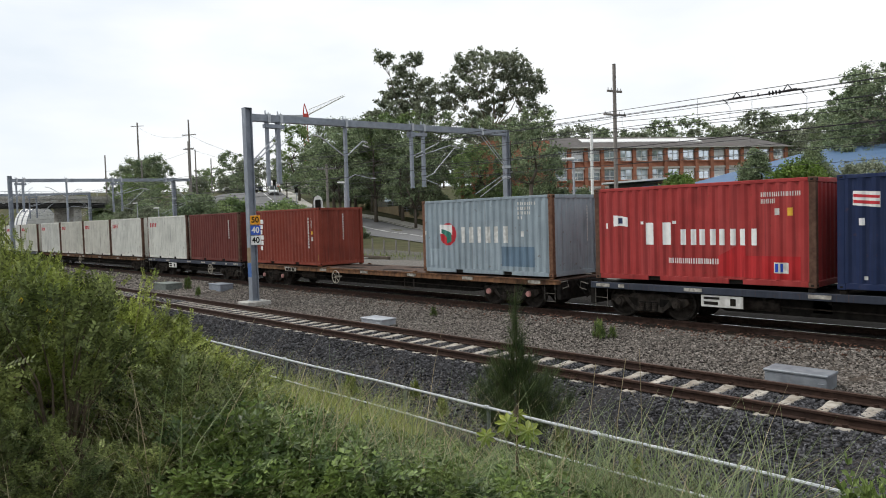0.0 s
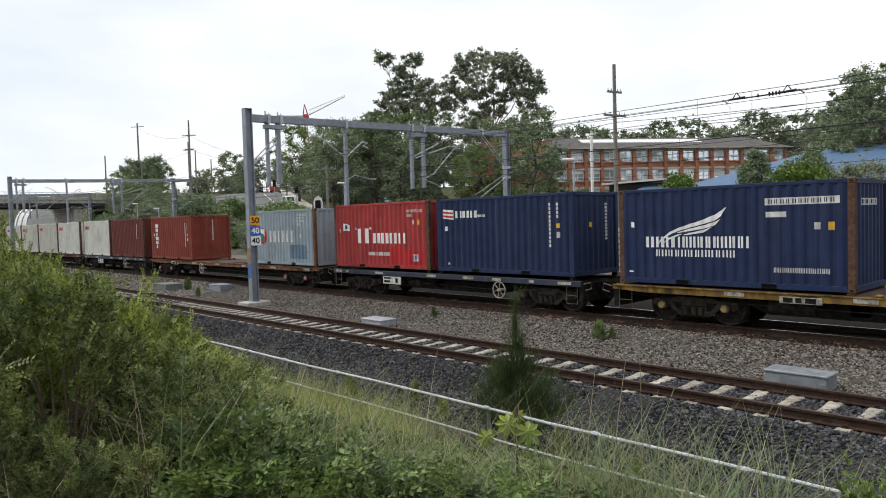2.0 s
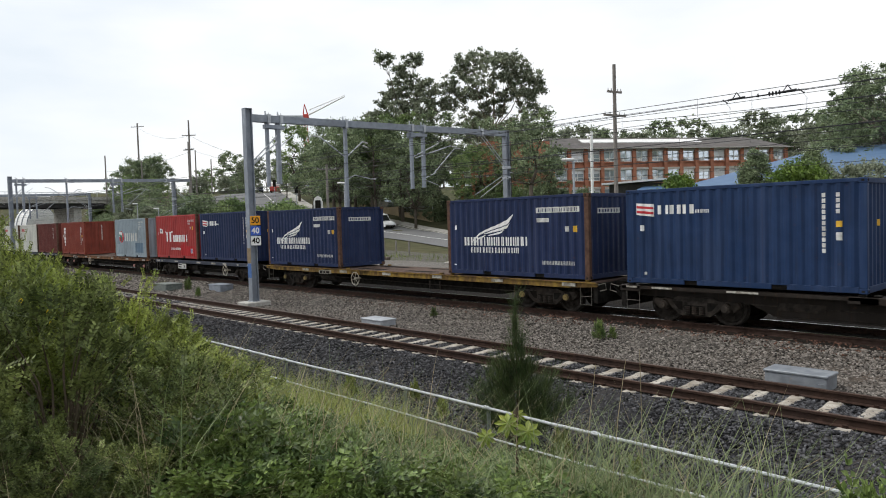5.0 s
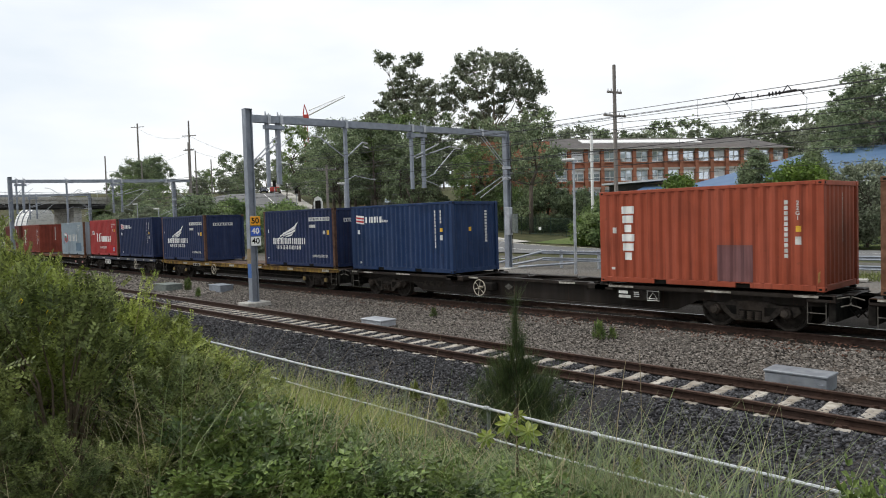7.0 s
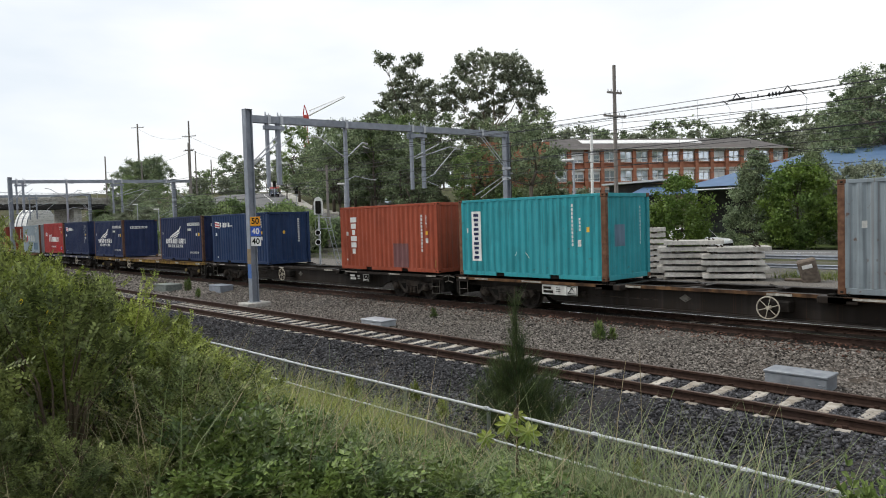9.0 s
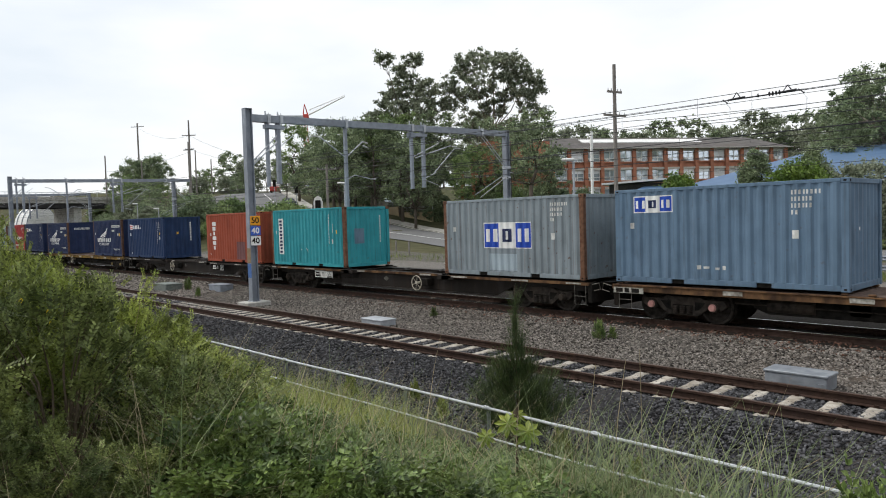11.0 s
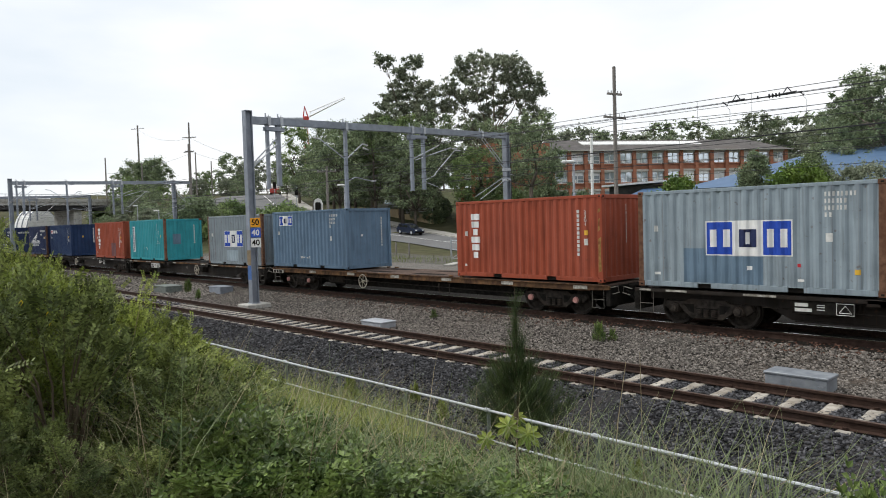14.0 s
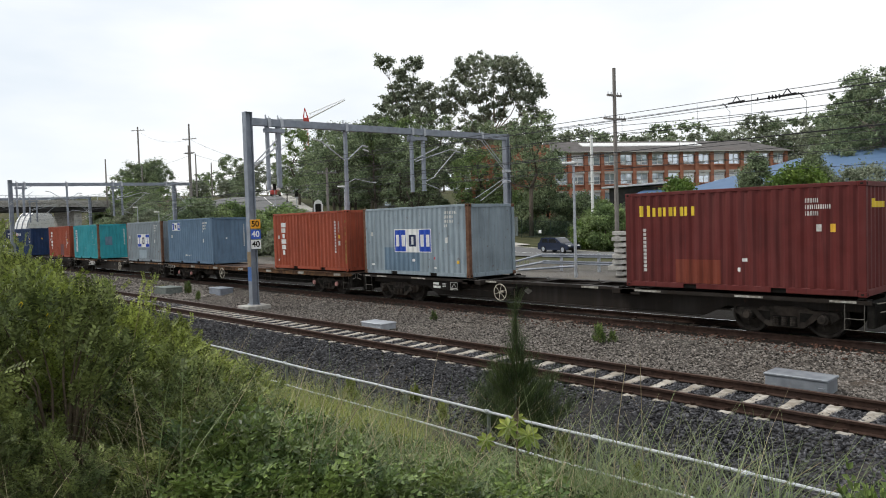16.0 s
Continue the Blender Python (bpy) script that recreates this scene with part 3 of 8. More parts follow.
for x in (-0.98, 0.32):
    part("clamp", Shape().tube((x, 0, 0.16), (x - 0.1, 0, 0.02), 0.014, 0.014, 5).tube((x, 0, 0.16), (x + 0.1, 0, 0.02), 0.014, 0.014, 5).tube((x - 0.22, 0, 0.0), (x + 0.22, 0, 0.02), 0.022, 0.022, 6), WIRE, ins)
for x in (-1.26, 0.68):
    part("jumper", Shape().path([(x + 0.1, 0, 0.0), (x, 0, -0.1), (x + 0.1, 0, -0.22), (x + 0.09, 0, -0.55)], 0.006, 4).path([(x - 0.1, 0, 0.02), (x + 0.04, 0, -0.1)], 0.014, 4), WIRE, ins)

# ---- lineside fence ----
fence = thing("pipe_fence", "two-rail white pipe fence with weathered posts", "fence", kind="structure")
FY = 7.66
for z, r, m in ((0.10, 0.022, PIPE_WHITE), (-0.35, 0.016, PIPE_WHITE)):
    s = Shape()
    for k in range(18):
        a = -2.0 - k * 2.02
        s.tube((a, FY, z + 0.01 * math.sin(k * 2.1)), (a - 2.02, FY, z + 0.01 * math.sin((k + 1) * 2.1)), r, r, 8)
    part("fence_rail", s, m, fence)
for k in range(11):
    x = -3.365 - k * 1.957
    part("fence_post", Shape().tube((x, FY + 0.03, -1.0), (x, FY + 0.03, 0.09), 0.03, 0.03, 8), PIPE_DARK, fence, "dark weathered pipe post")
    part("fence_fitting", Shape().tube((x - 0.045, FY, 0.10), (x + 0.045, FY, 0.10), 0.034, 0.034, 8), PIPE_WHITE, fence)


# ---- lineside boxes ----
def trough_lid(x, y, z, lx, ly, h, label, material=GALV):
    b = thing("cable_box", label, "cable box", "lineside cable boxes", pose(x, y, z))
    part("body", Shape().box(0, lx, 0, ly, -0.2, h - 0.05, 0.015), material, b)
    part("lid", Shape().box(-0.02, lx + 0.02, -0.02, ly + 0.02, h - 0.05, h, 0.012), material, b)
    part("handle", Shape().path([(lx * 0.88, -0.03, h * 0.55), (lx * 0.88, -0.06, h * 0.55), (lx * 0.96, -0.06, h * 0.55), (lx * 0.96, -0.03, h * 0.55)], 0.012, 5), material, b)
    return b


CABLE_GREY = surf("dull_galvanised_box", (0.22, 0.24, 0.265), (0.31, 0.33, 0.355), 5, 0.5, 0.3, 0.08, 30, c=(0.17, 0.18, 0.2), cscale=2.0, cmix=0.6)
trough_lid(-5.72, 13.95, -0.51, 1.14, 0.55, 0.37, "grey galvanised cable box on the gravel", CABLE_GREY)
trough_lid(-19.0, 14.0, -0.5, 1.1, 0.6, 0.27, "grey cable box beside the track")
trough_lid(-39.0, 14.8, -0.5, 1.6, 0.9, 0.45, "dark grey cable box beside the track", PIPE_DARK)
trough_lid(-34.8, 16.0, -0.45, 1.3, 0.7, 0.45, "grey cable pit beside the track", GANTRY_GREY)


# ---- the freight train ----
SIDE_Y = 17.374          # near face of the containers
RAIL_Y = SIDE_Y + 1.219  # centre of the line
LONG, WIDE, TALL = 6.058, 2.438, 2.591
X0, X1, RIB = 0.16, LONG - 0.16, 0.278
STEPS = ((0.0, 0.0), (0.072, 0.0), (0.14, 0.036), (0.21, 0.036))


def wave(u):
    """Depth of the corrugation at u metres along a wall."""
    k = u % RIB
    for (a, d0), (b, d1) in zip(STEPS, STEPS[1:] + ((RIB, 0.0),)):
        if a <= k <= b:
            return d0 + (d1 - d0) * (k - a) / (b - a)
    return 0.0


def breaks(a, b, extra=()):
    us = {a, b, *[e for e in extra if a < e < b]}
    k = math.floor(a / RIB)
    while k * RIB < b:
        us.update(k * RIB + s for s, _ in STEPS if a < k * RIB + s < b)
        k += 1
    return sorted(us)


def corrugated(length, z0, z1, place):
    """A wall of folded sheet; place(u, depth, z) puts it where it belongs."""
    s = Shape()
    us = breaks(0, length)
    for a, b in zip(us, us[1:]):
        if b - a > 1e-5:
            s.add([place(a, wave(a), z0), place(b, wave(b), z0), place(b, wave(b), z1), place(a, wave(a), z1)], [(0, 1, 2, 3)])
    return s


def skin(strips, lift=0.005):
    """A painted mark that follows the folds of the long wall: strips of (x0, low0, high0, x1, low1, high1)."""
    s = Shape()
    for a, l0, h0, b, l1, h1 in strips:
        us = breaks(a - X0, b - X0)
        for u, w in zip(us, us[1:]):
            f, g = (u + X0 - a) / (b - a), (w + X0 - a) / (b - a)
            s.add([(u + X0, wave(u) - lift, l0 + (l1 - l0) * f), (w + X0, wave(w) - lift, l0 + (l1 - l0) * g),
                   (w + X0, wave(w) - lift, h0 + (h1 - h0) * g), (u + X0, wave(u) - lift, h0 + (h1 - h0) * f)], [(0, 1, 2, 3)])
    return s


def end_skin(strips, lift=0.005):
    """The same on the rear end wall, with y from the near corner."""
    s = Shape()
    for a, l0, h0, b, l1, h1 in strips:
        us = breaks(a - 0.14, b - 0.14)
        for u, w in zip(us, us[1:]):
            s.add([(LONG - 0.03 - wave(u) + lift, u + 0.14, l0), (LONG - 0.03 - wave(w) + lift, w + 0.14, l0),
                   (LONG - 0.03 - wave(w) + lift, w + 0.14, h0), (LONG - 0.03 - wave(u) + lift, u + 0.14, h0)], [(0, 1, 2, 3)])
    return s


def bar(x0, z0, x1, z1):
    return (x0, z0, z1, x1, z0, z1)


def blocks(x, z, w, h, n, fill=0.78):
    """A row of n plain upright blocks in place of lettering, each a pair of bars."""
    out, step = [], w / n
    for k in range(n):
        a, b = x + k * step, x + k * step + step * fill
        t = (b - a) * 0.32
        out += [bar(a, z, a + t, z + h), bar(b - t, z, b, z + h)]
    return out


def column(x, z, w, h, n, fill=0.78):
    """The same, one under another."""
    out, step = [], h / n
    for k in range(n):
        inset = w * (0.0, 0.06, 0.2)[k % 3]
        out.append(bar(x + inset, z + h - (k + 1) * step + step * (1 - fill) / 2, x + w - inset, z + h - k * step - step * (1 - fill) / 2))
    return out


SHELL = {}


def shell():
    """The meshes that all the boxes share."""
    if SHELL:
        return SHELL
    SHELL["side_panel"] = corrugated(X1 - X0, 0.15, TALL - 0.09, lambda u, d, z: (X0 + u, d, z))
    SHELL["far_panel"] = corrugated(X1 - X0, 0.15, TALL - 0.09, lambda u, d, z: (X1 - u, WIDE - d, z))
    SHELL["end_panel"] = corrugated(WIDE - 0.28, 0.15, TALL - 0.11, lambda u, d, z: (LONG - 0.03 - d, 0.14 + u, z))
    SHELL["front_panel"] = corrugated(WIDE - 0.28, 0.15, TALL - 0.11, lambda u, d, z: (0.03 + d, WIDE - 0.14 - u, z))
    roof = Shape()
    for k in range(21):
        x = X0 + (X1 - X0) * k / 21
        roof.box(x, x + 0.14, 0.06, WIDE - 0.06, TALL - 0.035, TALL - 0.012)
    roof.box(0.08, LONG - 0.08, 0.05, WIDE - 0.05, TALL - 0.06, TALL - 0.034)
    SHELL["roof"] = roof
    for k, (x, y) in enumerate(((0.004, 0.004), (LONG - 0.164, 0.004), (0.004, WIDE - 0.144), (LONG - 0.164, WIDE - 0.144))):
        SHELL["post%d" % k] = Shape().box(x, x + 0.16, y, y + 0.14, 0.118, TALL - 0.118, 0.012)
    for side, y in (("near", 0.0), ("far", WIDE - 0.07)):
        SHELL["top_" + side] = Shape().box(0.178, LONG - 0.178, y + 0.003, y + 0.066, TALL - 0.095, TALL - 0.004, 0.01)
        low = Shape()
        for a, b in ((0.178, 1.72), (2.08, 3.98), (4.34, LONG - 0.178)):
            low.box(a, b, y + 0.003, y + 0.066, 0.012, 0.152, 0.01)
        for a, b in ((1.72, 2.08), (3.98, 4.34)):
            low.box(a, b, y + 0.003, y + 0.066, 0.127, 0.152, 0.004)
        SHELL["low_" + side] = low
    # pockets are filled solid; black paint gives their inner shade
    SHELL["pocket_a"] = Shape().box(1.72, 2.08, 0.05, WIDE - 0.05, 0.015, 0.127)
    SHELL["pocket_b"] = Shape().box(3.98, 4.34, 0.05, WIDE - 0.05, 0.015, 0.127)
    for n, x in (("front", 0.01), ("rear", LONG - 0.07)):
        SHELL["header_" + n] = Shape().box(x, x + 0.06, 0.178, WIDE - 0.178, TALL - 0.12, TALL - 0.006, 0.008)
        SHELL["sill_" + n] = Shape().box(x, x + 0.06, 0.178, WIDE - 0.178, 0.01, 0.155, 0.008)
    cast = Shape()
    cast.box(0, 0.178, 0, 0.162, 0, 0.118, 0.012)
    # slots are blocks too, painted black where a hole would be in shade
    hole = Shape().box(0.05, 0.128, -0.003, 0.02, 0.03, 0.088, 0.01).box(0.1, 0.181, 0.045, 0.115, 0.03, 0.088)
    SHELL["casting"], SHELL["hole"] = cast, hole
    SHELL["floor"] = Shape().box(0.05, LONG - 0.05, 0.05, WIDE - 0.05, 0.128, 0.15)
    for k in SHELL:
        SHELL[k] = SHELL[k].mesh(k)
    return SHELL


def clad(key, name, material, parent, label="", loc=None):
    """A part on one of the shared meshes; the paint sits on the object, so that boxes of all colours share the mesh."""
    me = shell()[key]
    if not me.materials:
        me.materials.append(None)
    ob = new(name, me)
    ob.material_slots[0].link = "OBJECT"
    ob.material_slots[0].material = material
    ob.parent = parent
    if loc:
        ob.location = loc
    return tagged(ob, label)


RUSTY = surf("rusted_post", (0.104, 0.052, 0.032), (0.184, 0.1, 0.064), 9, 0.85, 0, 0.2, 40, c=(0.104, 0.048, 0.028), cscale=2.5, cmix=0.6, vary=0.08)
OCHRE_RUST = surf("ochre_rust", (0.22, 0.12, 0.04), (0.34, 0.2, 0.075), 12, 0.85, 0, 0.2, 40, c=(0.16, 0.06, 0.03), cscale=5, cmix=0.7)
RUSTY_DARK = surf("brown_post", (0.0792, 0.0432, 0.0302), (0.13, 0.0756, 0.054), 9, 0.85, 0, 0.2, 40, c=(0.0504, 0.0324, 0.0252), cscale=2.5, cmix=0.6, vary=0.08)


def container(label, paint, s, posts=None, end=None, z=1.045):
    """A twenty-foot box whose near corner stands s metres along the train."""
    c = thing("shipping_container", label, "container", "containers on the train", pose(s, SIDE_Y, z))
    clad("side_panel", "side_panel", paint, c)
    clad("far_panel", "side_panel", paint, c)
    clad("end_panel", "end_panel", end or paint, c)
    clad("front_panel", "end_panel", paint, c)
    clad("roof", "roof_panel", paint, c)
    for k in range(4):
        clad("post%d" % k, "corner_post", (posts or paint) if k in (0, 1) else paint, c, "rusted steel post" if posts and k in (0, 1) else "")
    for k in ("top_near", "top_far"):
        clad(k, "top_rail", paint, c)
    for k in ("low_near", "low_far"):
        clad(k, "bottom_rail", paint, c)
    clad("pocket_a", "forklift_pocket", BLACK, c, "forklift pocket filled with black for its shade")
    clad("pocket_b", "forklift_pocket", BLACK, c, "forklift pocket filled with black for its shade")
    clad("floor", "floor_plate", BLACK, c)
    for k in ("header_front", "header_rear"):
        clad(k, "end_header", paint, c)
    for k in ("sill_front", "sill_rear"):
        clad(k, "end_sill", paint, c)
    for x in (0, 1):
        for y in (0, 1):
            for zz in (0, 1):
                m = Matrix.Translation((x * (LONG - 0.178), y * (WIDE - 0.162), zz * (TALL - 0.118)))
                cc = clad("casting", "corner_casting", posts or paint, c)
                cc.location = m.translation
                if x == 1 and y == 0:
                    h = clad("hole", "casting_slot", BLACK, cc)
                elif y == 0:
                    clad("hole", "casting_slot", BLACK, cc).location = (0, 0, 0)
    return c


P_WHITE = painted("white_box_paint", (0.55, 0.55, 0.50), 0.6)
P_CREAM = painted("cream_box_paint", (0.50, 0.49, 0.43), 0.6)
P_MAROON = painted("maroon_box_paint", (0.115, 0.028, 0.022), 0.3)
P_BRICK = painted("brick_red_box_paint", (0.19, 0.038, 0.023), 0.3)
P_ORANGE = painted("orange_red_box_paint", (0.286, 0.0618, 0.031), 0.25)
P_GREY = painted("pale_blue_grey_box_paint", (0.235, 0.285, 0.315), 0.5)
P_GREY2 = painted("dull_blue_grey_box_paint", (0.20, 0.235, 0.255), 0.75)
P_RED = painted("red_box_paint", (0.30, 0.036, 0.034), 0.3)
P_NAVY = painted("navy_box_paint", (0.0132, 0.0235, 0.0668), 0.2)
P_NAVY2 = painted("brighter_navy_box_paint", (0.012, 0.031, 0.085), 0.15)
P_TEAL = painted("teal_box_paint", (0.03, 0.26, 0.295), 0.35)
P_BLUE = painted("slate_blue_box_paint", (0.105, 0.165, 0.235), 0.25)
P_WINE = painted("wine_red_box_paint", (0.105, 0.02, 0.018), 0.2)
P_PATCH = painted("repair_blue_paint", (0.12, 0.18, 0.24), 0.1)
P_PATCH_RED = painted("fresh_red_paint", (0.40, 0.02, 0.022), 0.1)
P_PATCH_GREY = painted("repair_grey_paint", (0.3, 0.36, 0.40), 0.1)
P_PATCH_PURPLE = painted("repair_purple_paint", (0.16, 0.075, 0.075), 0.1)
P_PATCH_ORANGE = painted("repair_orange_paint", (0.17, 0.037, 0.02), 0.1)
LOGO_BLUE = surf("bright_blue_mark", (0.012, 0.055, 0.36), (0.02, 0.07, 0.42), 8, 0.5, 0, 0)
LOGO_NAVY = surf("navy_mark", (0.012, 0.02, 0.07), (0.02, 0.03, 0.09), 8, 0.5, 0, 0)
LOGO_RED = surf("red_mark", (0.42, 0.02, 0.03), (0.5, 0.03, 0.04), 8, 0.5, 0, 0)
LOGO_GREEN = surf("green_mark", (0.03, 0.16, 0.12), (0.04, 0.2, 0.15), 8, 0.5, 0, 0)
LOGO_YELLOW = surf("yellow_mark", (0.68, 0.48, 0.03), (0.75, 0.55, 0.05), 8, 0.5, 0, 0)


def mark(c, name, strips, material, label="", rear=False, lift=0.005):
    if name in ("number_marking", "sticker") and 1 < len(strips) <= 12:
        for k in strips:
            part(name, (end_skin if rear else skin)([k], lift), material, c, "white number bar" if name == "number_marking" else label)
        return
    if len(strips) == 2 and (strips[0][3] < strips[1][0] - 0.01 or abs(strips[0][1] - strips[1][1]) > 0.05 and strips[0][0] == strips[1][0]):
        for k in strips:
            part(name, (end_skin if rear else skin)([k], lift), material, c, label.replace("blocks", "block").replace("panels", "panel"))
        return
    if name == "emblem" and len(strips) > 2 and all(k[1] == k[4] and k[2] == k[5] for k in strips) and strips[0][2] - strips[0][1] > 0.18:
        n = 2 if strips[0][1] == strips[1][1] else 1
        for k in range(0, len(strips), n):
            part("letter_block", skin(strips[k:k + n], lift), material, c, label.replace("blocks", "block").replace("row of ", "").replace("column of ", ""))
        return
    part(name, (end_skin if rear else skin)(strips, lift), material, c, label)


def codes(c, x, z, h, lines, material=None):
    """Small unreadable number lines as bars."""
    for k, (w, n) in enumerate(lines):
        mark(c, "number_marking", blocks(x, z - k * h * 1.5, w, h, n), material or DULL_WHITE, "white number bars")


def upright_codes(c, x, top, length, n, rear=False):
    step = length / n
    mark(c, "number_marking", [bar(x, top - (k + 1) * step + step * 0.25, x + 0.085, top - k * step) for k in range(n)], DULL_WHITE, "white number bars down the wall", rear)


def stickers(c, x, z, yellow=True):
    mark(c, "sticker", [bar(x, z, x + 0.12, z + 0.16)], DULL_WHITE, "white label")
    if yellow:
        mark(c, "sticker", [bar(x + 0.3, z - 0.02, x + 0.42, z + 0.17)], YELLOW, "yellow label")


def white_box(s, paint, label, red=0.5):
    c = container(label, paint, s, posts=RUSTY_DARK)
    mark(c, "emblem", blocks(red, 1.95, 1.1, 0.26, 4), LOGO_RED, "red emblem blocks")
    return c


train_things = []
for s, paint, label in ((-92.0, P_CREAM, "stained cream steel shipping container with rusty edges"), (-85.8, P_WHITE, "dirty white steel shipping container with red emblem"),
                        (-79.6, P_CREAM, "stained cream steel shipping container with rusty edges"), (-72.3, P_WHITE, "dirty white steel shipping container with red emblem"),
                        (-66.0, P_CREAM, "stained cream steel shipping container with rusty edges"), (-59.75, P_CREAM, "cream corrugated steel container streaked with rust"),
                        (-53.5, P_WHITE, "dirty white steel shipping container with red emblem")):
    train_things.append(white_box(s, paint, label))
train_things.append(white_box(-46.47, P_WHITE, "white corrugated steel container with red emblem"))

c = container("plain maroon corrugated steel shipping container", P_MAROON, -40.04, posts=RUSTY_DARK)
upright_codes(c, 4.9, 2.2, 1.0, 9)
train_things.append(c)


def lettered_red(s, label, paint, patch=None):
    """The brick-red boxes with a column of six white letter blocks."""
    c = container(label, paint, s)
    if patch:
        mark(c, "repair_patch", [bar(*patch)], P_PATCH_PURPLE, "faded repainted patch", lift=0.003)
    mark(c, "emblem", column(0.74, 0.62, 0.38, 1.56, 6, 0.80), WHITE, "column of white letter blocks")
    upright_codes(c, 5.17, 2.15, 1.4, 11)
    for k, ch in enumerate("22G1"):
        lettering("code_letter", ch, 0.135, Matrix.Translation((5.478, -0.007, 2.08 - k * 0.12)) @ Matrix.Rotation(radians(90), 4, "X"), DULL_WHITE, c)
    mark(c, "sticker", [bar(5.43, 1.4, 5.55, 1.54)], YELLOW, "yellow label")
    mark(c, "sticker", [bar(5.41, 1.1, 5.55, 1.29)], DULL_WHITE, "white label")
    mark(c, "sticker", [bar(0.44, 1.4, 0.55, 1.56)], DULL_WHITE, "white label")
    mark(c, "sticker", [bar(0.36, 0.36, 0.5, 0.43)], DULL_WHITE, "small white label")
    upright_codes(c, 1.3, 2.3, 1.2, 11, rear=True)
    for z0, z1, w in ((0.3, 1.35, 0.11), (1.5, 1.9, 0.07), (2.05, 2.2, 0.1)) if s > 70 else ((0.2, 0.5, 0.06),):
        part("rust_patch", Shape().prism([(LONG - 0.15, z0), (LONG - 0.15 + w, z0 + 0.05), (LONG - 0.15 + w * 0.8, (z0 + z1) / 2), (LONG - 0.15 + w, z1), (LONG - 0.14, z1 - 0.06)], -0.001, 0.006), OCHRE_RUST, c, "ochre rust patch on the post")
    train_things.append(c)


lettered_red(-32.55, "brick-red corrugated steel container with white letter blocks", P_BRICK)

c = container("pale blue-grey container with round emblem and rusty corner", P_GREY, -19.58, posts=RUSTY, z=1.05)
mark(c, "repair_patch", [bar(0.42, 0.25, 0.95, 0.85)], P_PATCH_GREY, "paler repainted patch", lift=0.003)
mark(c, "repair_patch", [bar(3.9, 0.3, 5.3, 0.95)], P_PATCH, "darker repainted patch", lift=0.003)
disc = []
for k in range(10):
    a, b = -1 + k * 0.2, -0.8 + k * 0.2
    disc.append((1.36 + a * 0.42, 1.37 - 0.4 * math.sqrt(1 - a * a), 1.37 + 0.4 * math.sqrt(1 - a * a), 1.36 + b * 0.42, 1.37 - 0.4 * math.sqrt(max(0, 1 - b * b)), 1.37 + 0.4 * math.sqrt(max(0, 1 - b * b))))
mark(c, "emblem", disc, LOGO_RED, "round faded red emblem", lift=0.004)
mark(c, "emblem", [(0.92, 1.4, 1.72, 1.6, 1.35, 1.7)], WHITE, "white emblem field", lift=0.008)
mark(c, "emblem", [(1.05, 1.42, 1.56, 1.32, 1.25, 1.5), (1.32, 1.05, 1.5, 1.56, 1.12, 1.4)], LOGO_GREEN, "green emblem shape", lift=0.012)
mark(c, "emblem", blocks(2.03, 1.07, 2.35, 0.55, 3, 0.76), DULL_WHITE, "three white letter blocks")
codes(c, 4.66, 2.29, 0.1, ((0.75, 4), (0.56, 3), (0.56, 3), (0.2, 1)))
mark(c, "sticker", [bar(4.75, 1.28, 4.9, 1.45), bar(0.17, 1.35, 0.22, 1.5)], DULL_WHITE, "white label")
upright_codes(c, 1.85, 2.25, 1.2, 11, rear=True)
train_things.append(c)

c = container("red corrugated container with bold white letter blocks", P_RED, -11.97, posts=RUSTY_DARK, z=1.11)
mark(c, "repair_patch", [(3.7, 0.2, 0.7, 4.42, 0.2, 1.1), bar(4.42, 0.18, 5.72, 0.73)], P_PATCH_RED, "brighter fresh red patch", lift=0.003)
mark(c, "emblem", blocks(1.66, 0.99, 0.76, 0.6, 1, 1.0), WHITE, "large white letter block")
mark(c, "emblem", blocks(2.7, 0.99, 2.1, 0.41, 4, 0.8), WHITE, "white letter blocks")
mark(c, "emblem", [bar(1.5, 1.55, 1.6, 1.63), bar(2.46, 1.55, 2.56, 1.63)], WHITE)
mark(c, "emblem", blocks(2.34, 0.5, 1.4, 0.14, 12, 0.75), WHITE, "small white letter bars")
mark(c, "emblem", [(0.62, 1.5, 1.82, 0.85, 1.52, 1.8), (0.85, 1.52, 1.8, 1.1, 1.49, 1.75)], WHITE, "white flag emblem")
mark(c, "emblem", [bar(0.8, 1.58, 0.92, 1.74)], LOGO_NAVY, lift=0.008)
mark(c, "sticker", [bar(0.38, 1.44, 0.46, 1.6)], WHITE, "white label")
codes(c, 4.79, 2.17, 0.11, ((0.95, 9), (0.35, 4)))
stickers(c, 5.12, 1.72)
mark(c, "emblem", [bar(5.09, 0.32, 5.44, 0.58)], DULL_WHITE, "white and blue plate")
mark(c, "emblem", [bar(5.12, 0.35, 5.2, 0.55), bar(5.25, 0.35, 5.3, 0.55)], LOGO_BLUE, lift=0.009)
train_things.append(c)


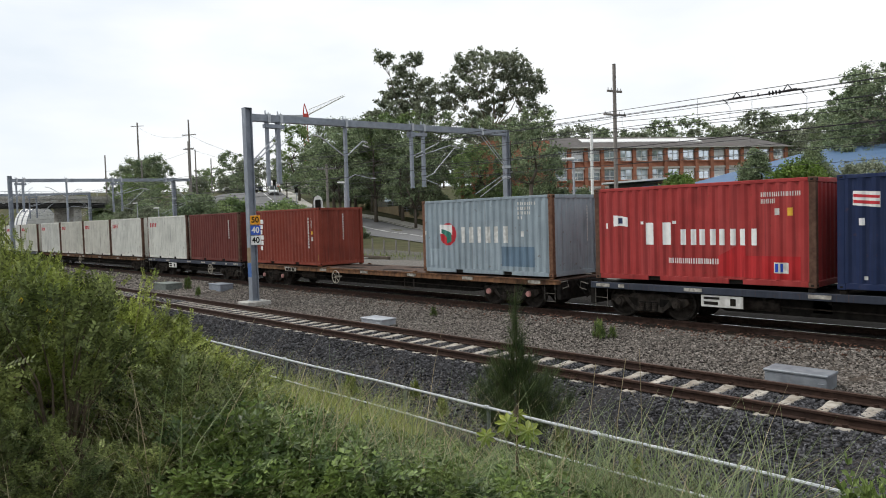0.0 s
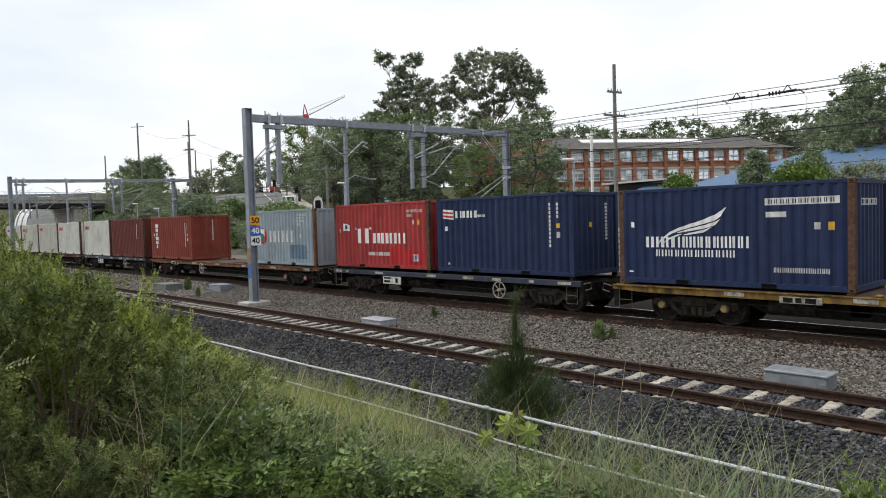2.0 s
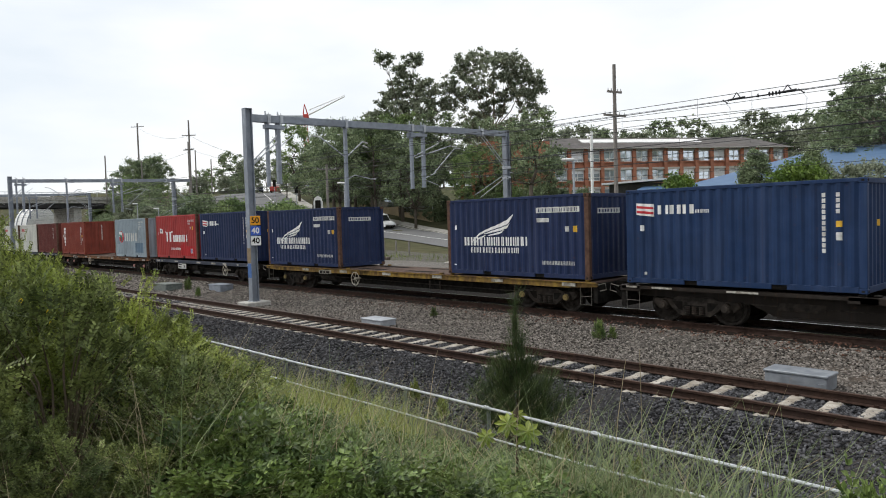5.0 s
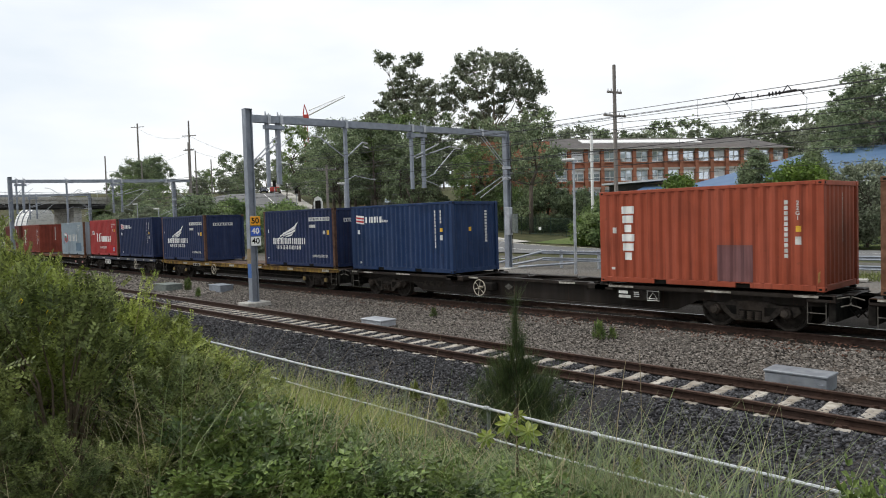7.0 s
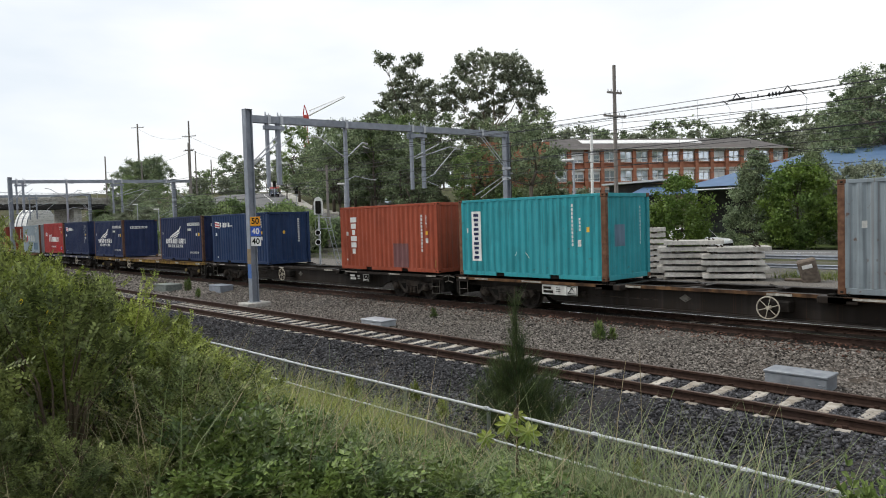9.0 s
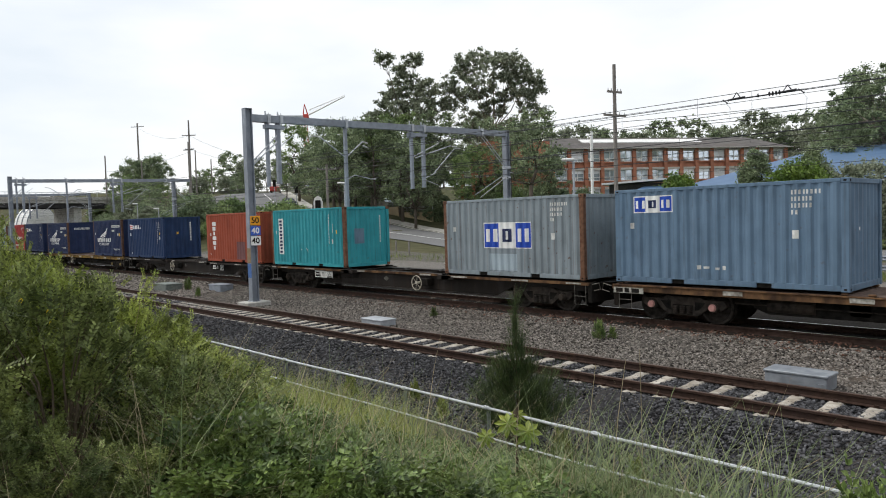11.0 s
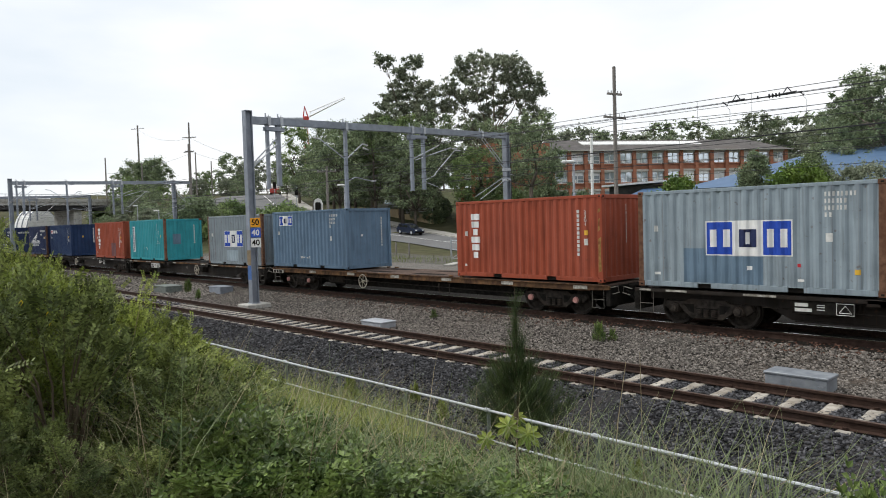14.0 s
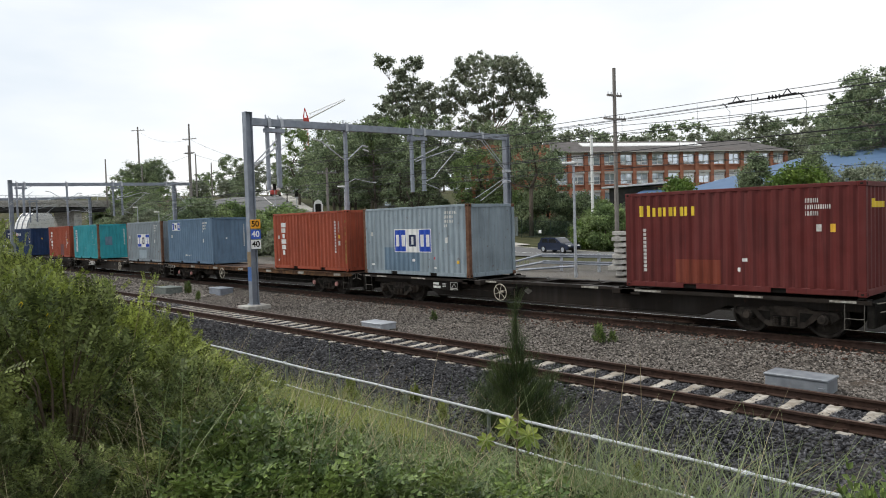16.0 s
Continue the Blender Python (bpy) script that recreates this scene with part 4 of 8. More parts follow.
def navy_small(s, paint, z):
    """The navy boxes with a striped flag and one short row of letter blocks."""
    c = container("navy blue corrugated container with striped flag emblem", paint, s, z=z)
    mark(c, "emblem", [(0.32, 1.9, 2.22, 0.86, 1.84, 2.18)], WHITE, "white flag emblem")
    mark(c, "emblem", [(0.33, 1.95, 2.02, 0.85, 1.9, 1.97), (0.33, 2.08, 2.15, 0.85, 2.04, 2.1)], LOGO_RED, lift=0.009)
    mark(c, "emblem", blocks(0.99, 1.9, 1.06, 0.24, 3, 0.88), WHITE, "white letter blocks")
    mark(c, "emblem", blocks(2.05, 1.91, 0.4, 0.09, 4, 0.8), WHITE)
    mark(c, "sticker", [bar(0.45, 1.45, 0.56, 1.61)], WHITE, "white label")
    upright_codes(c, 5.12, 2.28, 1.4, 11)
    upright_codes(c, 5.42, 2.28, 0.5, 4)
    mark(c, "sticker", [bar(5.42, 1.5, 5.55, 1.64)], YELLOW, "yellow label")
    mark(c, "sticker", [bar(5.42, 1.2, 5.55, 1.38)], DULL_WHITE, "white label")
    mark(c, "sticker", [bar(0.55, 0.24, 0.62, 0.32)], DULL_WHITE)
    upright_codes(c, 1.75, 2.25, 1.2, 11, rear=True)
    mark(c, "sticker", [bar(0.9, 1.5, 1.0, 1.65)], YELLOW, "yellow label", rear=True)
    train_things.append(c)


navy_small(-5.48, P_NAVY, 1.11)


def navy_wing(s, label, posts):
    """The navy boxes with the white wing and two rows of letter blocks."""
    c = container(label, P_NAVY, s, posts=posts)
    wing = []
    for upper, depth in ((((1.15, 1.02), (1.3, 1.22), (1.5, 1.38), (1.75, 1.5), (2.1, 1.61), (2.45, 1.71), (2.8, 1.84), (2.98, 1.94), (3.11, 2.04)), (0.03, 0.06, 0.07, 0.08, 0.09, 0.11, 0.15, 0.14, 0.01)),
                         (((1.78, 1.40), (2.1, 1.49), (2.5, 1.58), (2.8, 1.66), (2.97, 1.74)), (0.015, 0.06, 0.09, 0.09, 0.01)), (((1.95, 1.34), (2.2, 1.40), (2.5, 1.46), (2.74, 1.54)), (0.015, 0.05, 0.07, 0.01)),
                         (((1.36, 1.12), (1.5, 1.24), (1.72, 1.33), (1.92, 1.37)), (0.02, 0.05, 0.05, 0.01))):
        for (p, q), (d0, d1) in zip(zip(upper, upper[1:]), zip(depth, depth[1:])):
            wing.append((p[0], p[1] - d0, p[1], q[0], q[1] - d1, q[1]))
    mark(c, "emblem", wing, WHITE, "white wing emblem", lift=0.008)
    mark(c, "emblem", blocks(0.84, 1.0, 0.9, 0.29, 3, 0.84) + blocks(1.8, 1.0, 1.9, 0.29, 9, 0.84), WHITE, "row of white letter blocks")
    mark(c, "emblem", blocks(1.14, 0.76, 2.25, 0.18, 12, 0.66), WHITE, "small white letter blocks")
    mark(c, "emblem", blocks(4.27, 0.42, 1.28, 0.12, 13, 0.7), DULL_WHITE, "small white letter bars")
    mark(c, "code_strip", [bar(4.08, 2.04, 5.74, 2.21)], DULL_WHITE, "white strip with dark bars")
    mark(c, "number_marking", blocks(4.16, 2.07, 1.52, 0.11, 11, 0.55), LOGO_NAVY, lift=0.009)
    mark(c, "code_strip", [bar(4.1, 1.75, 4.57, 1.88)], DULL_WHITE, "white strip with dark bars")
    stickers(c, 5.2, 1.45)
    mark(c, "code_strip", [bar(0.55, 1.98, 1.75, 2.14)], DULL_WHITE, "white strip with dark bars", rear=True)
    mark(c, "number_marking", [bar(0.62 + k * 0.1, 2.01, 0.67 + k * 0.1, 2.11) for k in range(11)], LOGO_NAVY, rear=True, lift=0.009)
    mark(c, "sticker", [bar(0.38, 1.55, 0.5, 1.7), bar(0.3, 0.3, 0.45, 0.34)], WHITE, "white label")
    train_things.append(c)


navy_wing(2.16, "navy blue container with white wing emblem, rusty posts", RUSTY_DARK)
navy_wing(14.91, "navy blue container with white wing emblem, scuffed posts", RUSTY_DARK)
navy_small(22.23, P_NAVY2, 1.04)
lettered_red(34.48, "orange-red container with white letter blocks, faded patch", P_ORANGE, (3.52, 0.16, 4.42, 1.08))

c = container("teal corrugated container with white letter panel, rusty posts", P_TEAL, 41.66, posts=RUSTY)
mark(c, "letter_panel", [bar(0.62, 0.5, 1.08, 2.19)], WHITE, "white upright panel")
mark(c, "emblem", column(0.74, 0.54, 0.22, 1.6, 10, 0.6), LOGO_NAVY, "dark letter blocks", lift=0.01)
upright_codes(c, 4.83, 2.3, 1.3, 11)
upright_codes(c, 5.1, 1.88, 0.42, 4)
mark(c, "sticker", [bar(5.37, 1.45, 5.5, 1.6)], YELLOW, "yellow label")
mark(c, "sticker", [bar(5.05, 1.02, 5.2, 1.22), bar(0.38, 1.46, 0.48, 1.62)], DULL_WHITE, "white label")
mark(c, "repair_patch", [bar(0.55, 1.0, 1.05, 1.65)], P_PATCH, "grey repair patch", rear=True, lift=0.003)
mark(c, "scratch", [(2.55, 0.68, 0.72, 2.68, 0.82, 0.85), (3.02, 0.8, 0.84, 3.15, 0.6, 0.65)], DULL_WHITE, "pale scratches")
upright_codes(c, 1.9, 2.2, 1.2, 11, rear=True)
train_things.append(c)


def logo_panel(s, label, paint, posts, x, z, w, h, z0=1.03, patch=None):
    """The blue-grey boxes with a blue, white and blue panel."""
    c = container(label, paint, s, posts=posts, z=z0)
    if patch:
        mark(c, "repair_patch", [bar(*p) for p in patch], P_PATCH, "bluer repainted patch", lift=0.003)
    t = w / 3
    mark(c, "emblem", [bar(x - 0.03, z - 0.03, x + w + 0.03, z + h + 0.03)], WHITE, "white bordered panel", lift=0.005)
    mark(c, "emblem", [bar(x, z, x + t - 0.02, z + h), bar(x + 2 * t + 0.03, z, x + w, z + h)], LOGO_BLUE, "bright blue panels", lift=0.009)
    q = h * 0.23
    mark(c, "emblem", blocks(x + t * 0.14, z + q, t * 0.74, h - 2 * q, 1, 1.0) + blocks(x + t * 2.2, z + q, t * 0.66, h - 2 * q, 1, 1.0), WHITE, "white letter blocks", lift=0.013)
    mark(c, "emblem", [bar(x + t * 1.2, z + q, x + t * 1.45, z + h - q), bar(x + t * 1.58, z + q, x + t * 1.83, z + h - q), bar(x + t * 1.4, z + h - q * 1.4, x + t * 1.62, z + h - q),
                       bar(x + t * 1.4, z + q, x + t * 1.62, z + q * 1.4)], LOGO_NAVY, "dark blue letter block", lift=0.013)
    codes(c, 4.8, 2.26, 0.105, ((0.7, 4), (0.5, 3), (0.5, 3), (0.2, 1)))
    mark(c, "sticker", [bar(4.82, 1.22, 4.98, 1.42), bar(0.5, 1.5, 0.6, 1.66)], DULL_WHITE, "white label")
    train_things.append(c)
    return c


c = logo_panel(53.84, "dull grey container with blue emblem, rust runs", P_GREY2, RUSTY, 1.98, 0.96, 2.04, 0.8)
mark(c, "repair_patch", [bar(2.2, 0.2, 3.4, 0.75)], P_PATCH_GREY, "paler repainted patch", lift=0.003)
c = logo_panel(60.98, "slate blue corrugated container with small blue emblem", P_BLUE, None, 0.62, 1.96, 1.12, 0.4, z0=1.06)
mark(c, "sticker", [bar(2.45, 0.42, 2.55, 0.52), bar(2.62, 0.44, 2.78, 0.5), bar(2.95, 0.42, 3.05, 0.48), bar(3.12, 0.42, 3.22, 0.52)], DULL_WHITE, "white paper scraps")
upright_codes(c, 1.9, 2.2, 1.3, 11, rear=True)
mark(c, "sticker", [bar(0.82, 1.38, 0.92, 1.46)], WHITE, rear=True)
lettered_red(73.70, "orange-red container with white letter blocks, rusty top rail", P_ORANGE)
c = logo_panel(80.93, "pale blue-grey container with large blue emblem, rusty posts", P_GREY, RUSTY, 1.98, 0.9, 2.1, 0.82, patch=((1.35, 0.16, 2.3, 1.05), (2.3, 0.16, 3.4, 0.85)))
mark(c, "sticker", [bar(0.5, 0.33, 0.66, 0.4), bar(3.02, 0.52, 3.14, 0.62), bar(4.2, 0.28, 4.36, 0.34)], WHITE, "white stickers")
mark(c, "sticker", [bar(4.2, 0.62, 4.28, 0.7)], LOGO_RED, "red sticker")
mark(c, "sticker", [bar(5.42, 0.48, 5.54, 0.6)], YELLOW, "yellow sticker")

c = container("wine-red corrugated container with yellow letter blocks", P_WINE, 93.20)
mark(c, "repair_patch", [bar(1.5, 0.16, 2.75, 0.78)], P_PATCH_ORANGE, "orange repainted patch", lift=0.003)
mark(c, "emblem", blocks(0.46, 1.93, 0.36, 0.3, 1, 0.9) + blocks(0.84, 1.93, 1.25, 0.24, 4, 0.88), LOGO_YELLOW, "yellow letter blocks")
codes(c, 4.78, 2.15, 0.1, ((0.3, 4), (0.56, 7), (0.3, 4)))
stickers(c, 5.02, 1.48)
mark(c, "sticker", [bar(3.3, 0.75, 3.42, 0.83), bar(3.18, 0.5, 3.26, 0.6)], WHITE, "white stickers")
upright_codes(c, 0.55, 1.6, 1.2, 11)
mark(c, "emblem", [bar(0.55, 2.0, 0.75, 2.2), bar(0.85, 2.0, 1.5, 2.14)], LOGO_YELLOW, "yellow letter blocks", rear=True)
train_things.append(c)

# ---- wagons ----
def worn_sill(name, colour, under):
    """Sill paint worn through to rust in patches, with soot over it."""
    return surf(name, colour, under, 5.0, 0.85, 0, 0.2, 40, c=(0.03, 0.02, 0.014), cscale=2.2, cmix=0.9, spec=0.08, stretch=(1, 1, 0.6))


S_YELLOW = worn_sill("worn_yellow_sill", (0.27, 0.175, 0.04), (0.13, 0.078, 0.035))
S_BROWN = worn_sill("brown_rust_sill", (0.165, 0.092, 0.046), (0.06, 0.034, 0.023))
S_BLUE = painted("dusty_blue_sill", (0.035, 0.042, 0.06), 0.7)
S_DARK = painted("dark_brown_spine", (0.018, 0.0135, 0.0105), 0.3, 0.1)
S_RUST = worn_sill("rust_orange_sill", (0.24, 0.125, 0.065), (0.11, 0.062, 0.04))
DECK = surf("rusted_deck", (0.075, 0.05, 0.04), (0.15, 0.105, 0.085), 6, 0.9, 0, 0.3, 40, c=(0.07, 0.055, 0.045), cscale=0.8, cmix=0.6)
STEP_GREY = surf("dirty_step_paint", (0.085, 0.08, 0.07), (0.19, 0.18, 0.16), 12, 0.8, 0, 0.1, 40, c=(0.08, 0.065, 0.05), cscale=6, cmix=0.7)
WHEEL_CREAM = surf("dirty_cream_paint", (0.34, 0.31, 0.25), (0.52, 0.48, 0.40), 14, 0.7, 0, 0.1, 40, c=(0.2, 0.16, 0.11), cscale=5, cmix=0.6)
SILL_WHITE = surf("grimy_white_panel", (0.24, 0.225, 0.195), (0.48, 0.46, 0.41), 14, 0.75, 0, 0.1, 40, c=(0.10, 0.08, 0.06), cscale=5, cmix=0.7)
WAGON = {}
wheelsets = []


def bogie_parts():
    if "frame" in WAGON:
        return
    WAGON["frame"] = Shape().prism([(-1.22, 0.50), (-1.16, 0.62), (-0.62, 0.63), (-0.5, 0.70), (0.5, 0.70), (0.62, 0.63), (1.16, 0.62), (1.22, 0.50), (1.05, 0.36), (0.98, 0.52), (0.78, 0.52),
                                    (0.66, 0.38), (0.42, 0.20), (-0.42, 0.20), (-0.66, 0.38), (-0.78, 0.52), (-0.98, 0.52), (-1.05, 0.36)], -0.08, 0.08).mesh("side_frame")
    WAGON["bolster"] = Shape().box(-0.2, 0.2, -0.75, 0.75, 0.44, 0.66, 0.03).mesh("bolster")
    spr = Shape()
    for k in range(4):
        spr.tube((0, 0, k * 0.055), (0, 0, 0.035 + k * 0.055), 0.075, 0.075, 8)
    spr.tube((0, 0, 0), (0, 0, 0.2), 0.045, 0.045, 6)
    WAGON["spring"] = spr.mesh("spring")
    # dark plates on the solid frame, drawn for the shade in its openings
    WAGON["hole"] = Shape().prism([(-0.15, 0.07), (0.15, 0.07), (0.15, -0.16), (0.03, -0.14)], -0.006, 0.0).mesh("frame_window")
    WAGON["nest"] = Shape().box(-0.29, 0.29, -0.006, 0.0, 0.23, 0.48).mesh("spring_nest")
    WAGON["box"] = Shape().tube((0, 0.05, 0), (0, -0.13, 0), 0.15, 0.13, 12).mesh("axle_box")
    WAGON["cap"] = Shape().tube((0, -0.13, 0), (0, -0.19, 0), 0.105, 0.085, 12).tube((0, -0.19, 0), (0, -0.2, 0), 0.03, 0.03, 6).mesh("axle_cap")
    WAGON["beam"] = Shape().box(-0.05, 0.05, -0.8, 0.8, 0.28, 0.5).mesh("brake_beam")
    w = Shape()
    for y, d in ((-0.72, 1), (0.72, -1)):
        n, prof = 24, ((0.10, -0.1), (0.16, -0.06), (0.17, -0.02), (0.36, 0.02), (0.40, -0.06), (0.455, -0.065), (0.46, 0.05), (0.485, 0.06), (0.485, 0.09), (0.40, 0.085), (0.36, 0.06), (0.12, 0.06))
        vs = [(r * math.cos(2 * math.pi * k / n), y + o * d, r * math.sin(2 * math.pi * k / n)) for r, o in prof for k in range(n)]
        fs = [(i * n + k, i * n + (k + 1) % n, (i + 1) * n + (k + 1) % n, (i + 1) * n + k) for i in range(len(prof) - 1) for k in range(n)]
        w.add(vs, fs)
        for k in range(3):
            a = 2 * math.pi * k / 3
            w.tube((0.26 * math.cos(a), y - 0.03 * d, 0.26 * math.sin(a)), (0.26 * math.cos(a), y + 0.01 * d, 0.26 * math.sin(a)), 0.035, 0.035, 6)
    w.tube((0, -0.95, 0), (0, 0.95, 0), 0.075, 0.075, 12)
    WAGON["wheelset"] = w.mesh("wheelset")
    for k in ("cap",):
        WAGON[k].materials.append(None)


def bogie(wagon, x, cap):
    """A three-piece bogie under a wagon, with two turning wheelsets."""
    bogie_parts()
    b = part("bogie", WAGON["bolster"], BLACK, wagon, "grimy cast steel bogie")
    b.location = (x, 1.219, 0)
    for d in (-1, 1):
        turn = Matrix.Identity(4) if d < 0 else Matrix.Rotation(math.pi, 4, "Z")
        part("side_frame", WAGON["frame"], BOGIE, b).matrix_basis = Matrix.Translation((0, d * 0.85, 0))
        for q in (-0.2, 0.0, 0.2):
            part("spring", WAGON["spring"], BOGIE, b).location = (q, d * 0.95, 0.25)
        for q in (-0.5, 0.5):
            flip = Matrix.Diagonal((1 if q < 0 else -1, 1, 1, 1))
            part("frame_window", WAGON["hole"], BLACK, b).matrix_basis = Matrix.Translation((q, d * 0.931, 0.5)) @ turn @ (flip if d < 0 else flip)
        part("spring_nest", WAGON["nest"], BLACK, b).matrix_basis = Matrix.Translation((0, d * 0.931, 0)) @ turn
        for q in (-0.88, 0.88):
            part("axle_box", WAGON["box"], BOGIE, b).matrix_basis = Matrix.Translation((q, d * 0.9, 0.46)) @ turn
            o = new("axle_cap", WAGON["cap"])
            o.material_slots[0].link = "OBJECT"
            o.material_slots[0].material = cap or BOGIE
            o.parent = b
            o.matrix_basis = Matrix.Translation((q, d * 0.9, 0.46)) @ turn
    for q in (-0.57, 0.57):
        part("brake_beam", WAGON["beam"], BLACK, b).location = (q, 0, 0)
    for dx in (-0.88, 0.88):
        w = part("wheelset", WAGON["wheelset"], WHEEL, wagon)
        w.location = (x + dx, 1.219, 0.46)
        wheelsets.append(w)


def hand_wheel(wagon, x, z=0.62, y=-0.05):
    s = Shape().ring((x, y, z), (0, 1, 0), 0.27, 0.017, 24)
    for k in range(6):
        a = math.pi * k / 3 + 0.3
        s.tube((x, y, z), (x + 0.27 * math.cos(a), y, z + 0.27 * math.sin(a)), 0.010, 0.010, 5)
    s.tube((x, y - 0.03, z), (x, y + 0.3, z), 0.05, 0.04, 8)
    part("hand_brake_wheel", s, WHEEL_CREAM, wagon, "dirty cream spoked hand-brake wheel")


def end_gear(wagon, x, d):
    """Coupler, shunter's step, hose and buffer beam at one end; d is the way out."""
    a, b = sorted((x, x + 0.62 * d))
    part("coupler", Shape().box(a, b, 1.02, 1.42, 0.58, 0.94, 0.03).box(*sorted((x + 0.5 * d, x + 0.78 * d)), 0.97, 1.47, 0.52, 0.97, 0.04), BLACK, wagon)
    a, b = sorted((x, x - 0.16 * d))
    part("buffer_beam", Shape().box(a, b, 0.06, 2.38, 0.36, 0.94, 0.015), BLACK, wagon)
    for y in (0.03, 2.4):
        s = Shape().path([(x - 0.2 * d, y, 0.9), (x - 0.2 * d, y, 0.3), (x - 0.6 * d, y, 0.3), (x - 0.6 * d, y, 0.9)], 0.011, 6)
        s.path([(x - 0.2 * d, y, 0.55), (x - 0.6 * d, y, 0.55)], 0.01, 6)
        part("step", s, STEP_GREY, wagon, "dirty tubular shunter step")
    h = Shape().path([(x + 0.05 * d, 0.02, 0.92), (x + 0.3 * d, 0.0, 0.98), (x + 0.34 * d, 0.0, 0.8), (x + 0.12 * d, 0.02, 0.74)], 0.017, 6)
    part("grab_rail", h, STEP_GREY, wagon)
    h = Shape().path([(x + 0.04 * d, 0.85, 0.8), (x + 0.25 * d, 0.84, 0.62), (x + 0.42 * d, 0.84, 0.42), (x + 0.62 * d, 0.86, 0.6)], 0.025, 6)
    part("air_hose", h, BLACK, wagon)


def plates(wagon, spots, z0, z1, y, material, label):
    for a, b in spots:
        part("plate", Shape().box(a, b, y - 0.012, y, z0, z1), material, wagon, label)


def sill_clutter(wagon, x0, x1, rng):
    """Twist locks, gussets, air tank, pipes and rods along the underframe."""
    tank = Shape().tube((x0 + 4.2, 0.55, 0.58), (x0 + 5.3, 0.55, 0.58), 0.17, 0.17, 12)
    part("air_tank", tank, BOGIE, wagon)
    rods = Shape().path([(x0 + 3.4, 0.4, 0.6), (x1 - 3.4, 0.5, 0.5)], 0.02).path([(x0 + 3.2, 1.9, 0.62), (x1 - 3.2, 1.9, 0.62)], 0.025)
    part("brake_rod", rods, BOGIE, wagon)
    part("brake_cylinder", Shape().box(x0 + 6.0, x0 + 6.5, 0.5, 0.85, 0.42, 0.8, 0.04).tube((x0 + 6.5, 0.67, 0.6), (x0 + 6.9, 0.67, 0.6), 0.1, 0.1, 10), BOGIE, wagon)


def flat_wagon(s0, s1, slots, axles, paint, label, wheel_x, cap, number):
    """A sixty-foot flat with a plated deck on deep side sills."""
    w = thing("container_wagon", label, "freight wagon", "wagons of the train", pose(s0, SIDE_Y, 0))
    n = s1 - s0
    for y in (0.0, 2.33):
        part("side_sill", Shape().prism([(0.0, 0.95), (0.0, 0.85), (1.0, 0.79), (n - 1.0, 0.79), (n, 0.85), (n, 0.95)], y, y + 0.1), paint, w)
    part("sill_flange", Shape().box(0.02, n - 0.02, -0.03, -0.002, 0.945, 0.985, 0.006), paint, w)
    k = 0.05
    while k < n - 0.1:
        b = min(k + 3.05, n - 0.05)
        part("deck_plate", Shape().box(k, b - 0.012, 0.1, 2.33, 0.95, 0.99), DECK, w, "rust-brown steel deck")
        k = b
    # black sheets on the solid deck stand in for the shade in its openings
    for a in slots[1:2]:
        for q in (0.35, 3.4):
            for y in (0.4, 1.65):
                part("deck_opening", Shape().box(a - s0 + q, a - s0 + q + 1.7, y, y + 0.35, 0.9905, 0.994), BLACK, w, "black sheet on the deck for a shaded opening")
    spine = Shape().prism([(0.2, 0.92), (0.2, 0.62), (3.6, 0.6), (4.2, 0.36), (n - 4.2, 0.36), (n - 3.6, 0.6), (n - 0.2, 0.62), (n - 0.2, 0.92)], 0.5, 1.94)
    part("centre_sill", spine, BLACK, w)
    for k in range(int(n / 1.6)):
        part("cross_bearer", Shape().box(0.9 + k * 1.6, 0.96 + k * 1.6, 0.1, 2.33, 0.72, 0.95), BLACK, w)
    for a in slots:
        for x in (a - s0 + 0.05, a - s0 + LONG - 0.2):
            for y in (0.02, 2.28):
                part("container_support", Shape().box(x, x + 0.15, y, y + 0.14, 0.985, 1.04, 0.02), paint, w)
    plates(w, [(0.35 + k * (n - 1.6) / 6, 0.85 + k * (n - 1.6) / 6) for k in range(1, 7)], 0.835, 0.942, -0.001, SILL_WHITE, "worn white sill panel")
    plates(w, [(number, number + 0.95)], 0.74, 0.90, -0.004, SILL_WHITE, "grimy white plate with number bars")
    for a, b in ((0.08, 0.3), (0.36, 0.5), (0.58, 0.82)):
        part("number_marking", Shape().box(number + a, number + b, -0.022, -0.018, 0.76, 0.88), BLACK, w)
    loop = Shape().path([(n * 0.62, 0.02, 0.72), (n * 0.62, 0.02, 0.4), (n * 0.62 + 0.55, 0.02, 0.4), (n * 0.62 + 0.55, 0.02, 0.72)], 0.022, 6)
    part("step", loop, BOGIE, w)
    hand_wheel(w, wheel_x - s0)
    sill_clutter(w, 0, n, None)
    for x in axles:
        bogie(w, x - s0, cap)
    end_gear(w, 0, -1)
    end_gear(w, n, 1)
    train_things.append(w)


